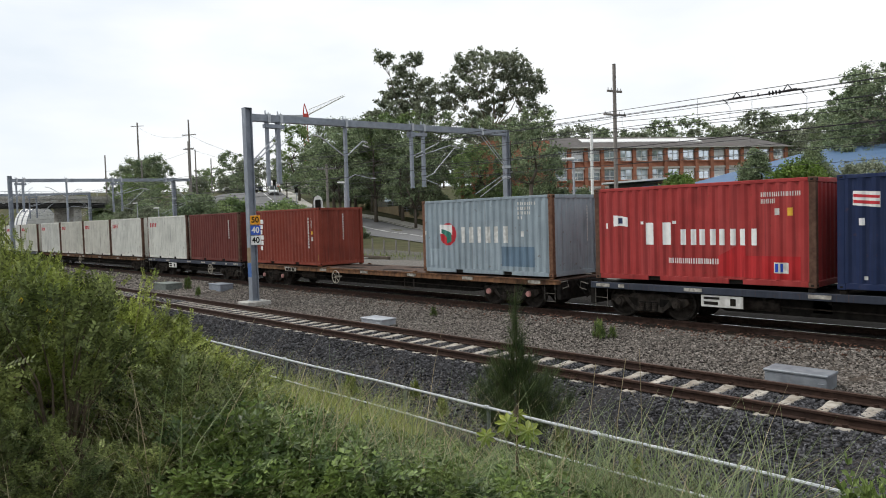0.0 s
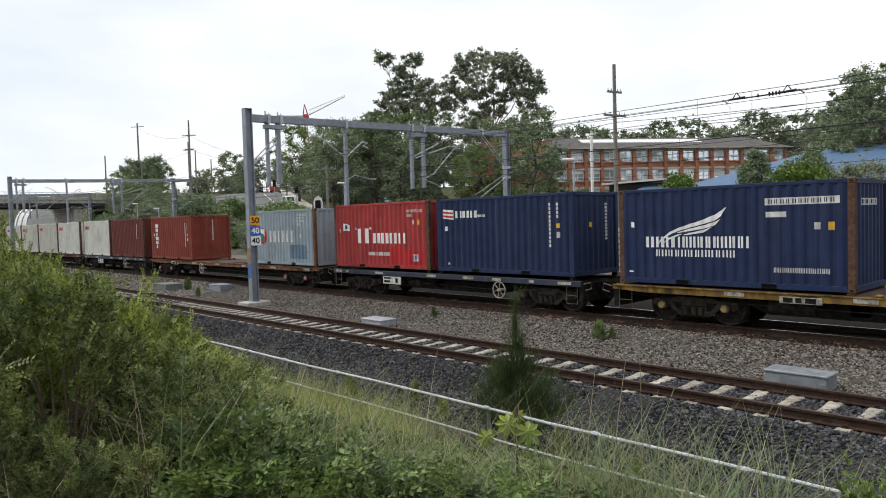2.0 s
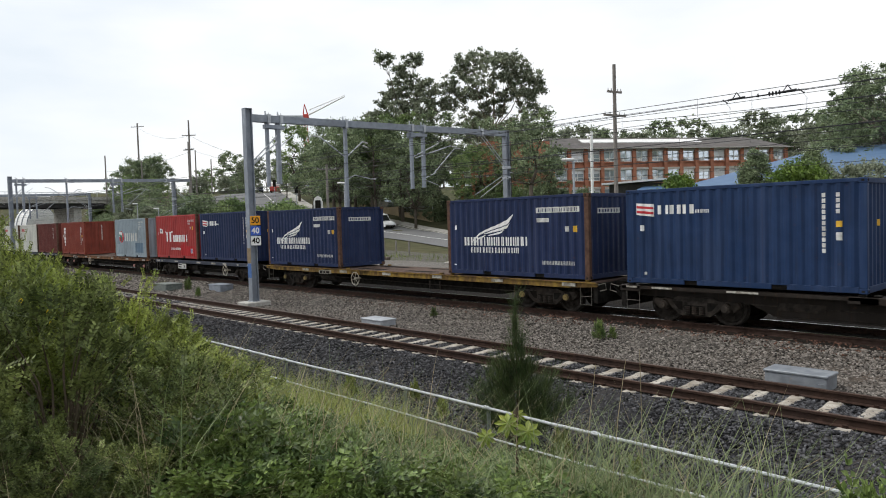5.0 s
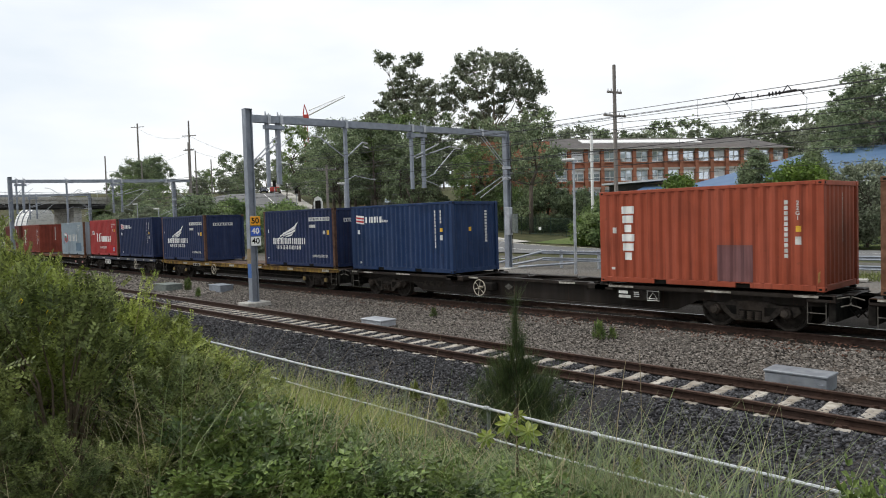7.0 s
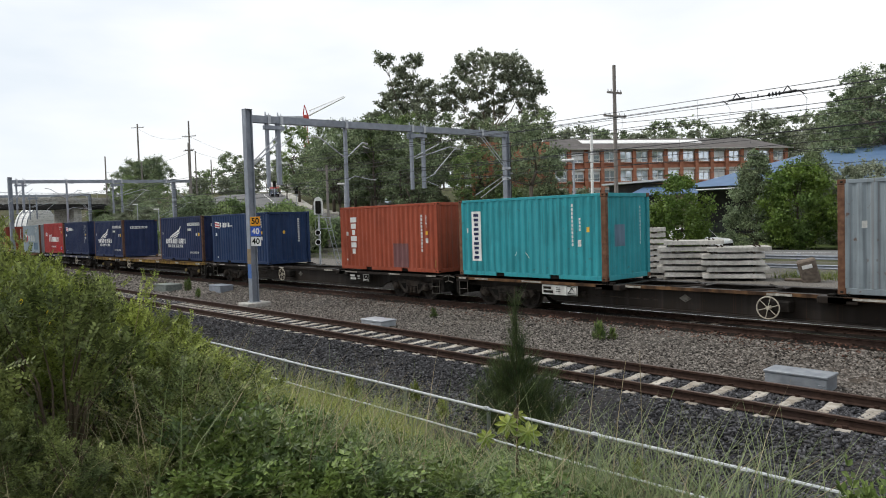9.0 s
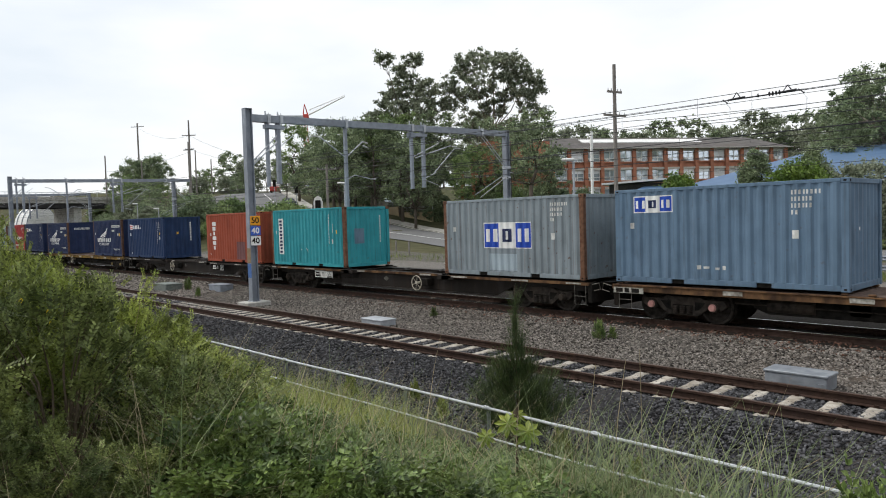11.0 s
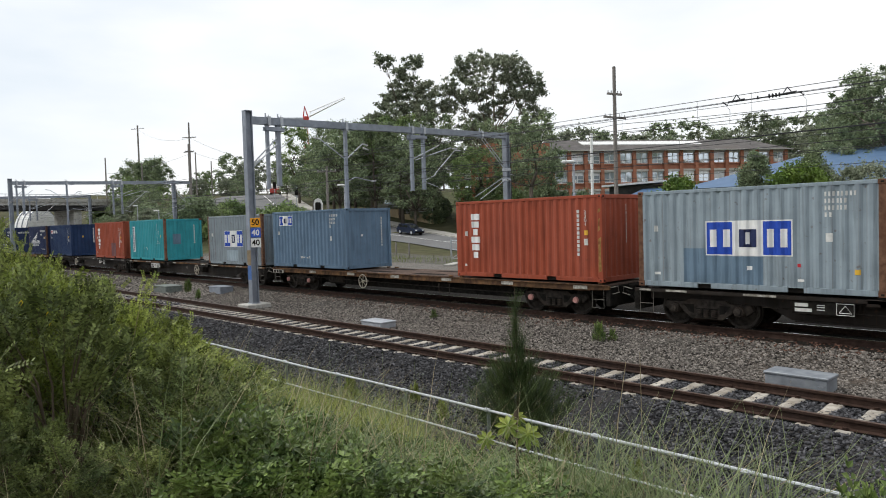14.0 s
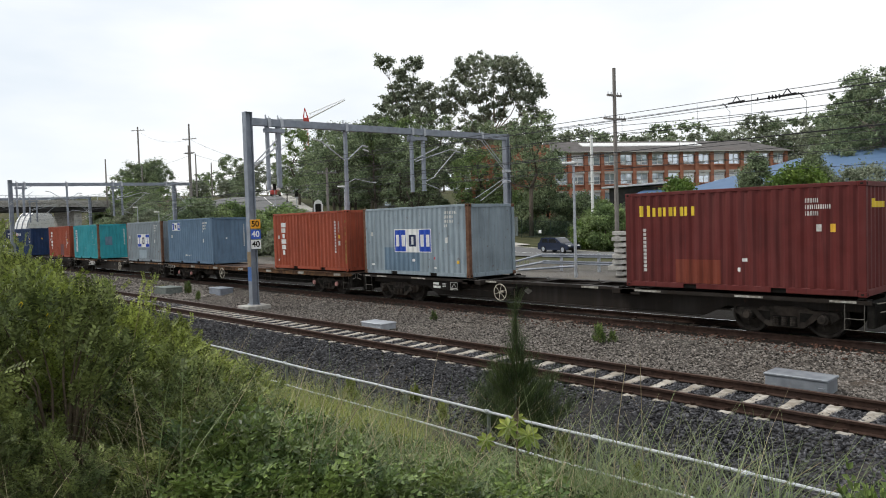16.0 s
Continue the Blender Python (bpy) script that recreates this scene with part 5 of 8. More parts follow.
def spine_wagon(s0, s1, slots, axles, label, wheel_x, number, dark_plate=True):
    """A sixty-foot skeleton: a deep dark spine, tapered arms and thin side rails."""
    w = thing("container_wagon", label, "freight wagon", "wagons of the train", pose(s0, SIDE_Y, 0))
    n = s1 - s0
    e = slots[1] - s0
    for y in (0.42, 1.96):
        part("spine_web", Shape().prism([(0.3, 0.93), (0.3, 0.66), (3.5, 0.62), (4.1, 0.33), (n - 4.1, 0.33), (n - 3.5, 0.62), (n - 0.3, 0.66), (n - 0.3, 0.93)], y, y + 0.05), S_DARK, w)
    part("lower_flange", Shape().box(4.2, n - 4.2, 0.34, 0.6, 0.305, 0.332), S_DARK, w)
    part("lower_flange", Shape().box(4.2, n - 4.2, 1.84, 2.1, 0.305, 0.332), S_DARK, w)
    top = Shape().box(0.2, n - 0.2, 0.30, 0.62, 0.93, 0.955).box(0.2, n - 0.2, 1.82, 2.14, 0.93, 0.955)
    for k in range(int(n / 2.05) + 1):
        x = 0.3 + k * 2.05
        top.box(x, x + 0.22, 0.62, 1.82, 0.93, 0.952)
    part("spine_flange", top, S_DARK, w)
    for a, b, y0, y1 in ((0.05, e - 0.15, 0.0, 0.07), (e + 6.2, n - 0.05, 0.0, 0.07), (0.05, e - 0.15, 2.37, 2.44), (e + 6.2, n - 0.05, 2.37, 2.44), (e - 0.2, e + 6.25, 0.28, 0.33)):
        part("side_rail", Shape().box(a, b, y0, y1, 0.88, 0.965), S_DARK if dark_plate else S_BROWN, w)
    for a in slots:
        for x in (a - s0 + 0.09, a - s0 + LONG - 0.09):
            if 0.3 < x < n - 0.3:
                for y0, y1 in ((0.0, 0.45), (2.44, 1.99)):
                    lo, hi = sorted((y0, y1))
                    part("bolster_arm", Shape().box(x - 0.32, x + 0.32, lo, hi, 0.80, 0.975, 0.02), S_DARK, w)
    for x in (e + 2.0, e + 4.1):
        for y0, y1 in ((0.3, 0.62), (2.14, 1.82)):
            part("bracing_rod", Shape().tube((x - 0.35, y0, 0.965), (x + 0.35, 1.22, 0.965), 0.03, 0.03, 4), S_DARK, w)
    for a in slots:
        for x in (a - s0 + 0.04, a - s0 + LONG - 0.2):
            for y in (0.02, 2.28):
                part("container_support", Shape().box(x, x + 0.16, y, y + 0.14, 0.974, 1.03, 0.02), BLACK, w)
    plates(w, [(0.2, 0.55), (1.0, 1.6), (3.1, 3.9), (e + 6.4, e + 7.2), (n - 3.1, n - 2.4), (n - 0.9, n - 0.35)], 0.905, 0.955, -0.001, SILL_WHITE, "worn white marker")
    plates(w, [(e + 0.35, e + 0.9), (e + 4.4, e + 5.0)], 0.885, 0.945, 0.278, SILL_WHITE, "worn white marker")
    a, b = number - s0, number - s0 + 1.35
    part("number_board", Shape().box(a, b, 0.03, 0.06, 0.56, 0.86, 0.006), BLACK if dark_plate else DULL_WHITE, w, "board with number bars")
    ink = DULL_WHITE if dark_plate else BLACK
    for x, q, z, h in ((0.06, 0.36, 0.73, 0.08), (0.06, 0.44, 0.61, 0.08), (0.55, 0.72, 0.66, 0.02), (0.55, 0.72, 0.72, 0.02), (0.55, 0.72, 0.77, 0.02)):
        part("number_marking", Shape().box(a + x, a + q, 0.022, 0.026, z, z + h), ink, w)
    part("triangle_marking", Shape().path([(b - 0.33, 0.02, 0.63), (b - 0.2, 0.02, 0.8), (b - 0.07, 0.02, 0.63), (b - 0.33, 0.02, 0.63)], 0.012, 4).path([(b - 0.38, 0.02, 0.58), (b - 0.38, 0.02, 0.84), (b - 0.02, 0.02, 0.84), (b - 0.02, 0.02, 0.58), (b - 0.38, 0.02, 0.58)], 0.01, 4), ink, w)
    part("diamond_marking", Shape().prism([(e + 2.0, 0.66), (e + 2.18, 0.55), (e + 2.36, 0.66), (e + 2.18, 0.77)], 0.408, 0.414), STEP_GREY, w)
    hand_wheel(w, wheel_x - s0)
    part("brake_bracket", Shape().box(wheel_x - s0 - 0.1, wheel_x - s0 + 0.45, 0.1, 0.42, 0.5, 0.78, 0.03), BLACK, w)
    sill_clutter(w, 0, n, None)
    for x in axles:
        bogie(w, x - s0, None)
    end_gear(w, 0, -1)
    end_gear(w, n, 1)
    train_things.append(w)


def short_wagon(s0, s1, slots, axles, label, wheel_x, number, paint):
    """A forty-foot container flat with slim sills."""
    w = thing("container_wagon", label, "freight wagon", "wagons of the train", pose(s0, SIDE_Y, 0))
    n = s1 - s0
    for y, f in ((0.0, 0.09), (2.35, 2.0)):
        part("side_sill", Shape().box(0.05, n - 0.05, y, y + 0.09, 0.82, 1.0, 0.01), paint, w)
        part("deck_frame", Shape().box(0.1, n - 0.1, f, f + 0.33, 0.95, 0.99), BLACK, w)
    part("centre_sill", Shape().prism([(0.2, 0.95), (0.2, 0.65), (3.3, 0.6), (3.9, 0.36), (n - 3.9, 0.36), (n - 3.3, 0.6), (n - 0.2, 0.65), (n - 0.2, 0.95)], 0.5, 1.94), BLACK, w)
    for k in range(int(n / 1.5)):
        part("cross_bearer", Shape().box(0.5 + k * 1.5, 0.58 + k * 1.5, 0.09, 2.35, 0.74, 0.95), BLACK, w)
    for a in slots:
        for x in (a - s0 + 0.04, a - s0 + LONG - 0.2):
            for y in (0.02, 2.28):
                part("container_support", Shape().box(x, x + 0.16, y, y + 0.14, 0.99, 1.105, 0.02), BLACK, w)
    plates(w, [(0.25, 0.7), (1.0, 1.18), (3.0, 3.5), (6.1, 6.6), (8.0, 8.5), (9.4, 9.8), (11.0, 11.2), (n - 0.9, n - 0.4)], 0.87, 0.96, -0.001, SILL_WHITE, "worn white sill panel")
    a = number - s0
    part("number_board", Shape().box(a, a + 1.1, 0.02, 0.05, 0.5, 0.8, 0.006), DULL_WHITE, w, "white board with number bars")
    for x, q, z, h in ((0.08, 0.5, 0.7, 0.06), (0.08, 0.46, 0.56, 0.08), (0.78, 0.92, 0.56, 0.18)):
        part("number_marking", Shape().box(a + x, a + q, 0.012, 0.016, z, z + h), BLACK, w)
    hand_wheel(w, wheel_x - s0, 0.58)
    sill_clutter(w, 0, n, None)
    for x in axles:
        bogie(w, x - s0, None)
    end_gear(w, 0, -1)
    end_gear(w, n, 1)
    train_things.append(w)


short_wagon(-92.2, -73.4, (-92.0, -85.8, -79.6), (-90.4, -75.2), "dark container wagon under cream containers", -84.0, -89.0, S_BLUE)
flat_wagon(-72.5, -47.3, (-72.3, -66.0, -59.75, -53.5), (-70.6, -49.2), S_BROWN, "brown container wagon under white containers", -60.8, None, 3.0)
short_wagon(-46.65, -33.8, (-46.47, -40.04), (-44.85, -35.6), "dark container wagon under white and maroon containers", -37.4, -43.3, S_BLUE)
flat_wagon(-32.85, -13.3, (-32.55, -26.1, -19.58), (-30.9, -15.57), S_RUST, "rusty orange-brown flat wagon with an empty middle deck", -25.23, PINK, 3.4)
short_wagon(-12.2, 0.85, (-11.97, -5.48), (-10.42, -0.72), "dusty blue-black container wagon with white sill panels", -2.46, -8.74, S_BLUE)
flat_wagon(1.92, 21.2, (2.16, 8.53, 14.91), (4.24, 19.06), S_YELLOW, "worn yellow flat wagon with an empty middle deck", 9.32, OCHRE, 4.65)
spine_wagon(22.0, 40.75, (22.23, 28.35, 34.48), (24.1, 38.7), "dark brown skeletal container wagon with empty middle", 29.6, 35.0)
spine_wagon(41.4, 60.1, (41.66, 47.75, 53.84), (43.55, 58.0), "dark brown skeletal wagon with pale number board", 52.31, 45.3, dark_plate=False)
flat_wagon(60.85, 79.95, (60.98, 67.34, 73.70), (62.86, 77.76), S_BROWN, "rust-brown flat wagon with an empty middle deck", 68.17, PINK, 0.05)
spine_wagon(80.75, 99.4, (80.93, 87.06, 93.20), (82.75, 97.4), "dark skeletal container wagon with white markings", 88.42, 85.0)
short_wagon(100.2, 113.2, (100.4, 106.9), (102.0, 111.4), "dark container wagon following behind", 110.0, 104.0, S_BLUE)


# ---- vegetation builders ----
LEAF_EUC = surf("gum_leaves", (0.142, 0.174, 0.112), (0.285, 0.31, 0.218), 0.9, 0.45, 0, 0, c=(0.324, 0.344, 0.248), cscale=0.25, cmix=0.6, island=0.5, leafy=0.45)
LEAF_DARK = surf("dark_leaves", (0.125, 0.17, 0.098), (0.25, 0.305, 0.168), 0.8, 0.45, 0, 0, c=(0.26, 0.30, 0.165), cscale=0.3, cmix=0.5, island=0.6, leafy=0.42)
LEAF_MID = surf("green_leaves", (0.112, 0.168, 0.066), (0.208, 0.28, 0.104), 0.8, 0.5, 0, 0, c=(0.28, 0.345, 0.145), cscale=0.4, cmix=0.5, island=0.5, leafy=0.4)
LEAF_BRIGHT = surf("bright_leaves", (0.0829, 0.144, 0.0276), (0.177, 0.254, 0.0497), 0.9, 0.5, 0, 0, c=(0.0553, 0.0994, 0.0276), cscale=0.5, cmix=0.6, island=0.4, leafy=0.3)
BARK = surf("grey_bark", (0.15, 0.125, 0.10), (0.28, 0.245, 0.205), 3, 0.95, 0, 0.4, 12, stretch=(3, 3, 0.5))
BARK_DARK = surf("dark_bark", (0.06, 0.05, 0.04), (0.12, 0.10, 0.08), 4, 0.95, 0, 0.4, 14, stretch=(3, 3, 0.5))


def leaf_quads(centres, size, rng, long=1.8, droop=0.0):
    """Rhombic leaves with random turns at the given places."""
    n = len(centres)
    a = rng.normal(size=(n, 3))
    a[:, 2] -= droop
    a /= np.linalg.norm(a, axis=1, keepdims=True)
    b = np.cross(a, rng.normal(size=(n, 3)))
    b /= np.linalg.norm(b, axis=1, keepdims=True) + 1e-9
    s = size * (0.6 + 0.8 * rng.random((n, 1)))
    a, b = a * s * long / 2, b * s / 2
    bend = np.cross(a, b)
    bend /= np.linalg.norm(bend, axis=1, keepdims=True) + 1e-9
    bend *= s * 0.12
    return np.stack([centres - a, centres + b + bend, centres + a, centres - b + bend], 1).reshape(-1, 3)


def crown_points(clumps, per, rng, flat=0.8):
    out = []
    for c, r in clumps:
        d = rng.normal(size=(per, 3))
        d /= np.linalg.norm(d, axis=1, keepdims=True)
        d *= np.minimum(np.abs(rng.normal(0, 0.55, (per, 1))) + 0.1, 1.25) * r
        d[:, 2] *= flat
        out.append(np.asarray(c) + d)
    return np.concatenate(out)


TREES = {}


def tree_meshes(key, seed, height, width, base, clumps, clump_r, per, leaf, lean=0.0, shape="open", long=1.8, droop=0.3):
    """Trunk with limbs that end in leaf clumps; the crown keeps gaps and an uneven outline."""
    if key in TREES:
        return TREES[key]
    rng = np.random.default_rng(seed)
    wood, cl = Shape(), []
    r0 = height * 0.018 + 0.03
    top = Vector((lean * height * 0.25, 0, height * 0.72))
    fork = Vector((lean * height * 0.08, 0, height * max(0.12, base * 0.8)))
    wood.tube((0, 0, -0.4), fork, r0, r0 * 0.75, 8)
    mid = (fork + top) / 2 + Vector(rng.normal(0, height * 0.03, 3))
    wood.tube(fork, mid, r0 * 0.75, r0 * 0.45, 7)
    wood.tube(mid, top, r0 * 0.45, r0 * 0.18, 6)
    for k in range(clumps):
        for _ in range(50):
            h = base + (1 - base) * rng.random()
            f = (h - base) / (1 - base)
            if shape == "open":
                reach = 0.55 + 0.5 * math.sin(math.pi * min(1, f * 0.9 + 0.12))
            elif shape == "cone":
                reach = 1.02 * (1 - f) ** 0.75 + 0.06
            else:
                reach = math.sqrt(max(0.0, 1 - (2 * f - 1) ** 2)) * 0.96 + 0.05
            a = rng.random() * 2 * math.pi
            rr = width / 2 * reach * math.sqrt(0.15 + 0.85 * rng.random())
            p = np.array((math.cos(a) * rr + lean * height * 0.2 * f, math.sin(a) * rr, h * height))
            if shape != "open" or all(np.linalg.norm(p - q) > clump_r * 0.62 for q, _ in cl):
                break
        cl.append((p, clump_r * (0.65 + 0.7 * rng.random())))
        if k % 4 == 0:
            t = 0.15 + 0.75 * rng.random()
            st = fork.lerp(mid, t) if p[2] < mid.z else mid.lerp(top, t * 0.8)
            if st.z > p[2] - 0.1 * height * 0.3:
                st = fork
            e = Vector(p)
            kn = st.lerp(e, 0.5) + Vector((0, 0, -0.04 * height)) + Vector(rng.normal(0, 0.02 * height, 3))
            wood.tube(st, kn, r0 * 0.26, r0 * 0.13, 5)
            wood.tube(kn, e, r0 * 0.13, r0 * 0.03, 5)
    pts = crown_points(cl, per, rng)
    crown = raw_mesh("crown", leaf_quads(pts, leaf, rng, long, droop), 4)
    TREES[key] = (wood.mesh("trunk", True), crown)
    return TREES[key]


def tree(key, x, y, z, turn, scale, leaf_m, bark_m, name, label, category="tree", group=""):
    trunk, crown = TREES[key]
    t = thing(name, label, category, group, pose(x, y, z, 0, 0, turn))
    for me, nm, m in ((trunk, "trunk", bark_m), (crown, "crown", leaf_m)):
        if not me.materials:
            me.materials.append(None)
        o = new(nm, me)
        o.material_slots[0].link = "OBJECT"
        o.material_slots[0].material = m
        o.parent = t
        o.scale = (scale,) * 3
    return t




def lobed_gum(key, seed, lobes, per, leaf, foot):
    """A gum whose forked limbs each end in a billow of leaf clumps: lobes of (across, height, radius)."""
    rng = np.random.default_rng(seed)
    wood, cl = Shape(), []
    lobes = [(x, z - foot, r) for x, z, r in lobes]
    tall = max(z for _, z, _ in lobes)
    r0 = tall * 0.016
    spine = [Vector((0, 0, -0.6)), Vector((0.2, 0.1, tall * 0.25)), Vector((-0.3, -0.2, tall * 0.5)), Vector((0.2, 0.2, tall * 0.72))]
    for k in range(3):
        wood.tube(spine[k], spine[k + 1], r0 * (1 - 0.27 * k), r0 * (0.73 - 0.27 * k), 8)
    for x, z, r in lobes:
        y = rng.uniform(-0.55, 0.55) * (3.0 + abs(x) * 0.4)
        e = Vector((x, y, z))
        st = spine[2] if z > tall * 0.72 else spine[1].lerp(spine[2], 0.4)
        kn = st.lerp(e, 0.55) + Vector((rng.normal(0, 0.3), rng.normal(0, 0.3), -0.06 * tall))
        wood.tube(st, kn, r0 * 0.34, r0 * 0.2, 6)
        wood.tube(kn, e, r0 * 0.2, r0 * 0.06, 5)
        for _ in range(int(4 + 5.2 * r * r)):
            d = rng.normal(size=3)
            d *= r * (0.45 + 0.6 * rng.random()) / np.linalg.norm(d)
            c = np.array((x, y, z)) + d * np.array((1.0, 1.0, 0.78))
            cl.append((c, 0.46 + 0.44 * rng.random()))
            if rng.random() < 0.3:
                wood.tube(kn.lerp(e, 0.6), Vector(c), r0 * 0.07, r0 * 0.025, 4)
    pts = crown_points(cl, per, rng, 0.7)
    TREES[key] = (wood.mesh("trunk", True), raw_mesh("crown", leaf_quads(pts, leaf, rng, 2.0, 0.5), 4))


lobed_gum("gum_tall", 11, ((-3.3, 26.8, 1.5), (0.8, 26.8, 1.7), (-1.4, 25.6, 1.3), (-0.3, 23.1, 2.7), (-2.5, 21.8, 1.7), (3.1, 22.2, 1.9), (2.2, 20.0, 2.4), (-2.5, 19.8, 2.6), (-5.4, 18.5, 1.5), (3.7, 18.6, 1.5), (0.5, 17.7, 3.0), (-4.2, 16.7, 2.1), (2.0, 14.5, 2.6), (-2.0, 13.5, 2.8)), 62, 0.21, 3.9)
lobed_gum("gum_broad", 12, ((-7.0, 23.7, 1.8), (-5.7, 21.4, 2.2), (-7.9, 20.3, 1.3), (-4.3, 27.0, 2.5), (-1.7, 28.4, 1.8), (0.1, 26.4, 3.1), (3.2, 26.6, 2.5), (5.4, 25.2, 2.2), (6.7, 23.0, 1.8), (1.9, 23.3, 2.8), (-2.6, 23.5, 2.7), (4.5, 21.0, 2.5), (0.1, 20.3, 2.5), (-3.4, 18.7, 2.5), (6.7, 19.6, 1.6), (2.3, 17.6, 1.8), (-1.0, 16.5, 2.6), (4.5, 16.5, 2.4)), 56, 0.21, 4.4)
tree_meshes("gum_wide", 12, 20.5, 14.4, 0.25, 270, 0.88, 130, 0.18)
tree_meshes("gum_mid", 13, 14, 10, 0.3, 92, 0.95, 120, 0.17)
tree_meshes("gum_high", 24, 14, 8.5, 0.5, 56, 0.9, 110, 0.17, 0.1)
tree_meshes("pear_tree", 25, 7.5, 5.6, 0.05, 190, 0.5, 170, 0.105, 0, "cone", 1.6, 0.1)
tree_meshes("gum_mid_b", 14, 13, 9, 0.26, 84, 0.95, 120, 0.17, 0.2)
tree_meshes("far_gum", 15, 15, 13, 0.12, 46, 1.6, 60, 0.42)
tree_meshes("far_gum_b", 16, 14, 14, 0.08, 46, 1.7, 60, 0.42, -0.2)
tree_meshes("round_bush", 17, 4.3, 3.3, 0.02, 130, 0.42, 170, 0.09, 0, "round", 1.5, 0)
tree_meshes("broad_bush", 18, 3.2, 4.2, 0.02, 90, 0.55, 120, 0.12, 0, "round", 1.5, 0)
tree_meshes("street_tree", 19, 6.0, 5.6, 0.10, 120, 0.7, 150, 0.12, 0, "round", 1.6, 0.1)
tree_meshes("cone_tree", 20, 5.0, 4.3, 0.07, 150, 0.5, 190, 0.105, 0, "round", 1.6, 0.1)

GUM = "tall gum tree with sparse grey-green clumped leaves"
for key, x, y, turn, sc in (("gum_tall", -80.4, 69.4, 46, 1.0), ("gum_broad", -74.1, 81.3, 46, 1.0), ("gum_mid", -86.9, 66.9, 80, 1.0), ("gum_mid_b", -77.5, 68.5, 200, 0.9)):
    tree(key, x, y, ground_z(x, y), turn, sc, LEAF_EUC, BARK, "gum_tree", GUM, "tree", "gum trees")
for key, x, y, turn, sc in (("gum_mid", -93, 64, 20, 0.98), ("gum_mid_b", -90, 66, 140, 1.0), ("gum_mid", -86, 62, 250, 1.0), ("gum_mid_b", -99, 64, 60, 0.78), ("gum_mid_b", -75, 63, 330, 1.0), ("gum_mid", -63.5, 66, 120, 0.75),
                            ("gum_mid", -79, 66, 200, 1.05), ("gum_mid_b", -54.5, 69, 100, 0.7), ("gum_mid", -59.5, 71, 100, 0.8), ("gum_mid", -70, 61, 300, 0.8), ("gum_mid", -77.4, 60.2, 15, 1.0), ("gum_high", -73.8, 67.5, 75, 1.08), ("gum_high", -67.4, 71.1, 165, 1.02), ("gum_high", -53.5, 64.7, 45, 1.03), ("gum_mid_b", -82, 57.6, 190, 0.95), ("gum_mid", -112.4, 69.8, 320, 0.98), ("gum_mid_b", -118, 70.5, 10, 0.5)):
    tree(key, x, y, ground_z(x, y), turn, sc, LEAF_DARK if turn % 40 else LEAF_MID, BARK_DARK, "roadside_tree", "dense dark green tree beside the road", "tree", "roadside trees")
rng = np.random.default_rng(5)
for k in range(46):
    az = radians(-47 + 38 * (k / 45) - 8)
    r = 158 + 30 * rng.random()
    x, y = math.sin(az) * r, math.cos(az) * r
    tree(("far_gum", "far_gum_b")[k % 2], x, y, ground_z(x, y) + 0.5, rng.random() * 360, 0.62 + 0.3 * rng.random(), LEAF_EUC if k % 3 else LEAF_DARK, BARK, "hilltop_tree", "hilltop gum tree behind the school", "tree", "hilltop trees")
for x, y, sc in ((-23.7, 88.9, 1.13), (-25.0, 95.0, 1.0), (-20, 92, 0.95), (-30, 104, 0.85), (-40, 130, 0.9)):
    tree("gum_wide", x, y, ground_z(x, y), x * 17, sc * 0.72, LEAF_DARK, BARK, "gum_tree", GUM, "tree", "gum trees")
for x, y, sc in ((-152, 58, 0.34), (-170, 86, 0.7), (-176, 80, 0.42), (-165, 76, 0.38), (-130, 50, 0.28), (-124, 47, 0.3), (-138, 47, 0.3), (-147, 52, 0.32), (-185, 62, 0.4), (-210, 80, 0.5), (-200, 95, 0.5)):
    tree(("far_gum", "far_gum_b")[int(-x) % 2], x, y, ground_z(x, y) - 0.5, x * 31, sc, LEAF_DARK if int(x) % 3 else LEAF_MID, BARK, "hillside_tree", "dark green tree on the far hillside", "tree", "hillside trees")
for x, y, sc in ((-123.4, 40.8, 0.24), (-132, 46.6, 0.24), (-119.8, 45.2, 0.27), (-125.4, 50.1, 0.26), (-115, 48.8, 0.25), (-128, 43.5, 0.22), (-116, 44.2, 0.2), (-110.5, 44.5, 0.2), (-139, 71, 0.26),
                 (-135, 52, 0.27), (-141, 49.5, 0.27)):
    tree(("far_gum", "far_gum_b")[int(-x * 3) % 2], x, y, ground_z(x, y) - 0.4, x * 37, sc, (LEAF_MID, LEAF_DARK, LEAF_EUC)[int(-x * 10) % 3], BARK, "hillside_tree", "small green tree on the cutting slope", "tree", "hillside trees")
for x, y, sc, turn in ((-158, 57, 1.3, 40), (-156, 60, 1.42, 200)):
    tree("street_tree", x, y, ground_z(x, y) - 0.3, turn, sc, LEAF_DARK, BARK, "hillside_tree", "dense rounded tree on the far hillside", "tree", "hillside trees")

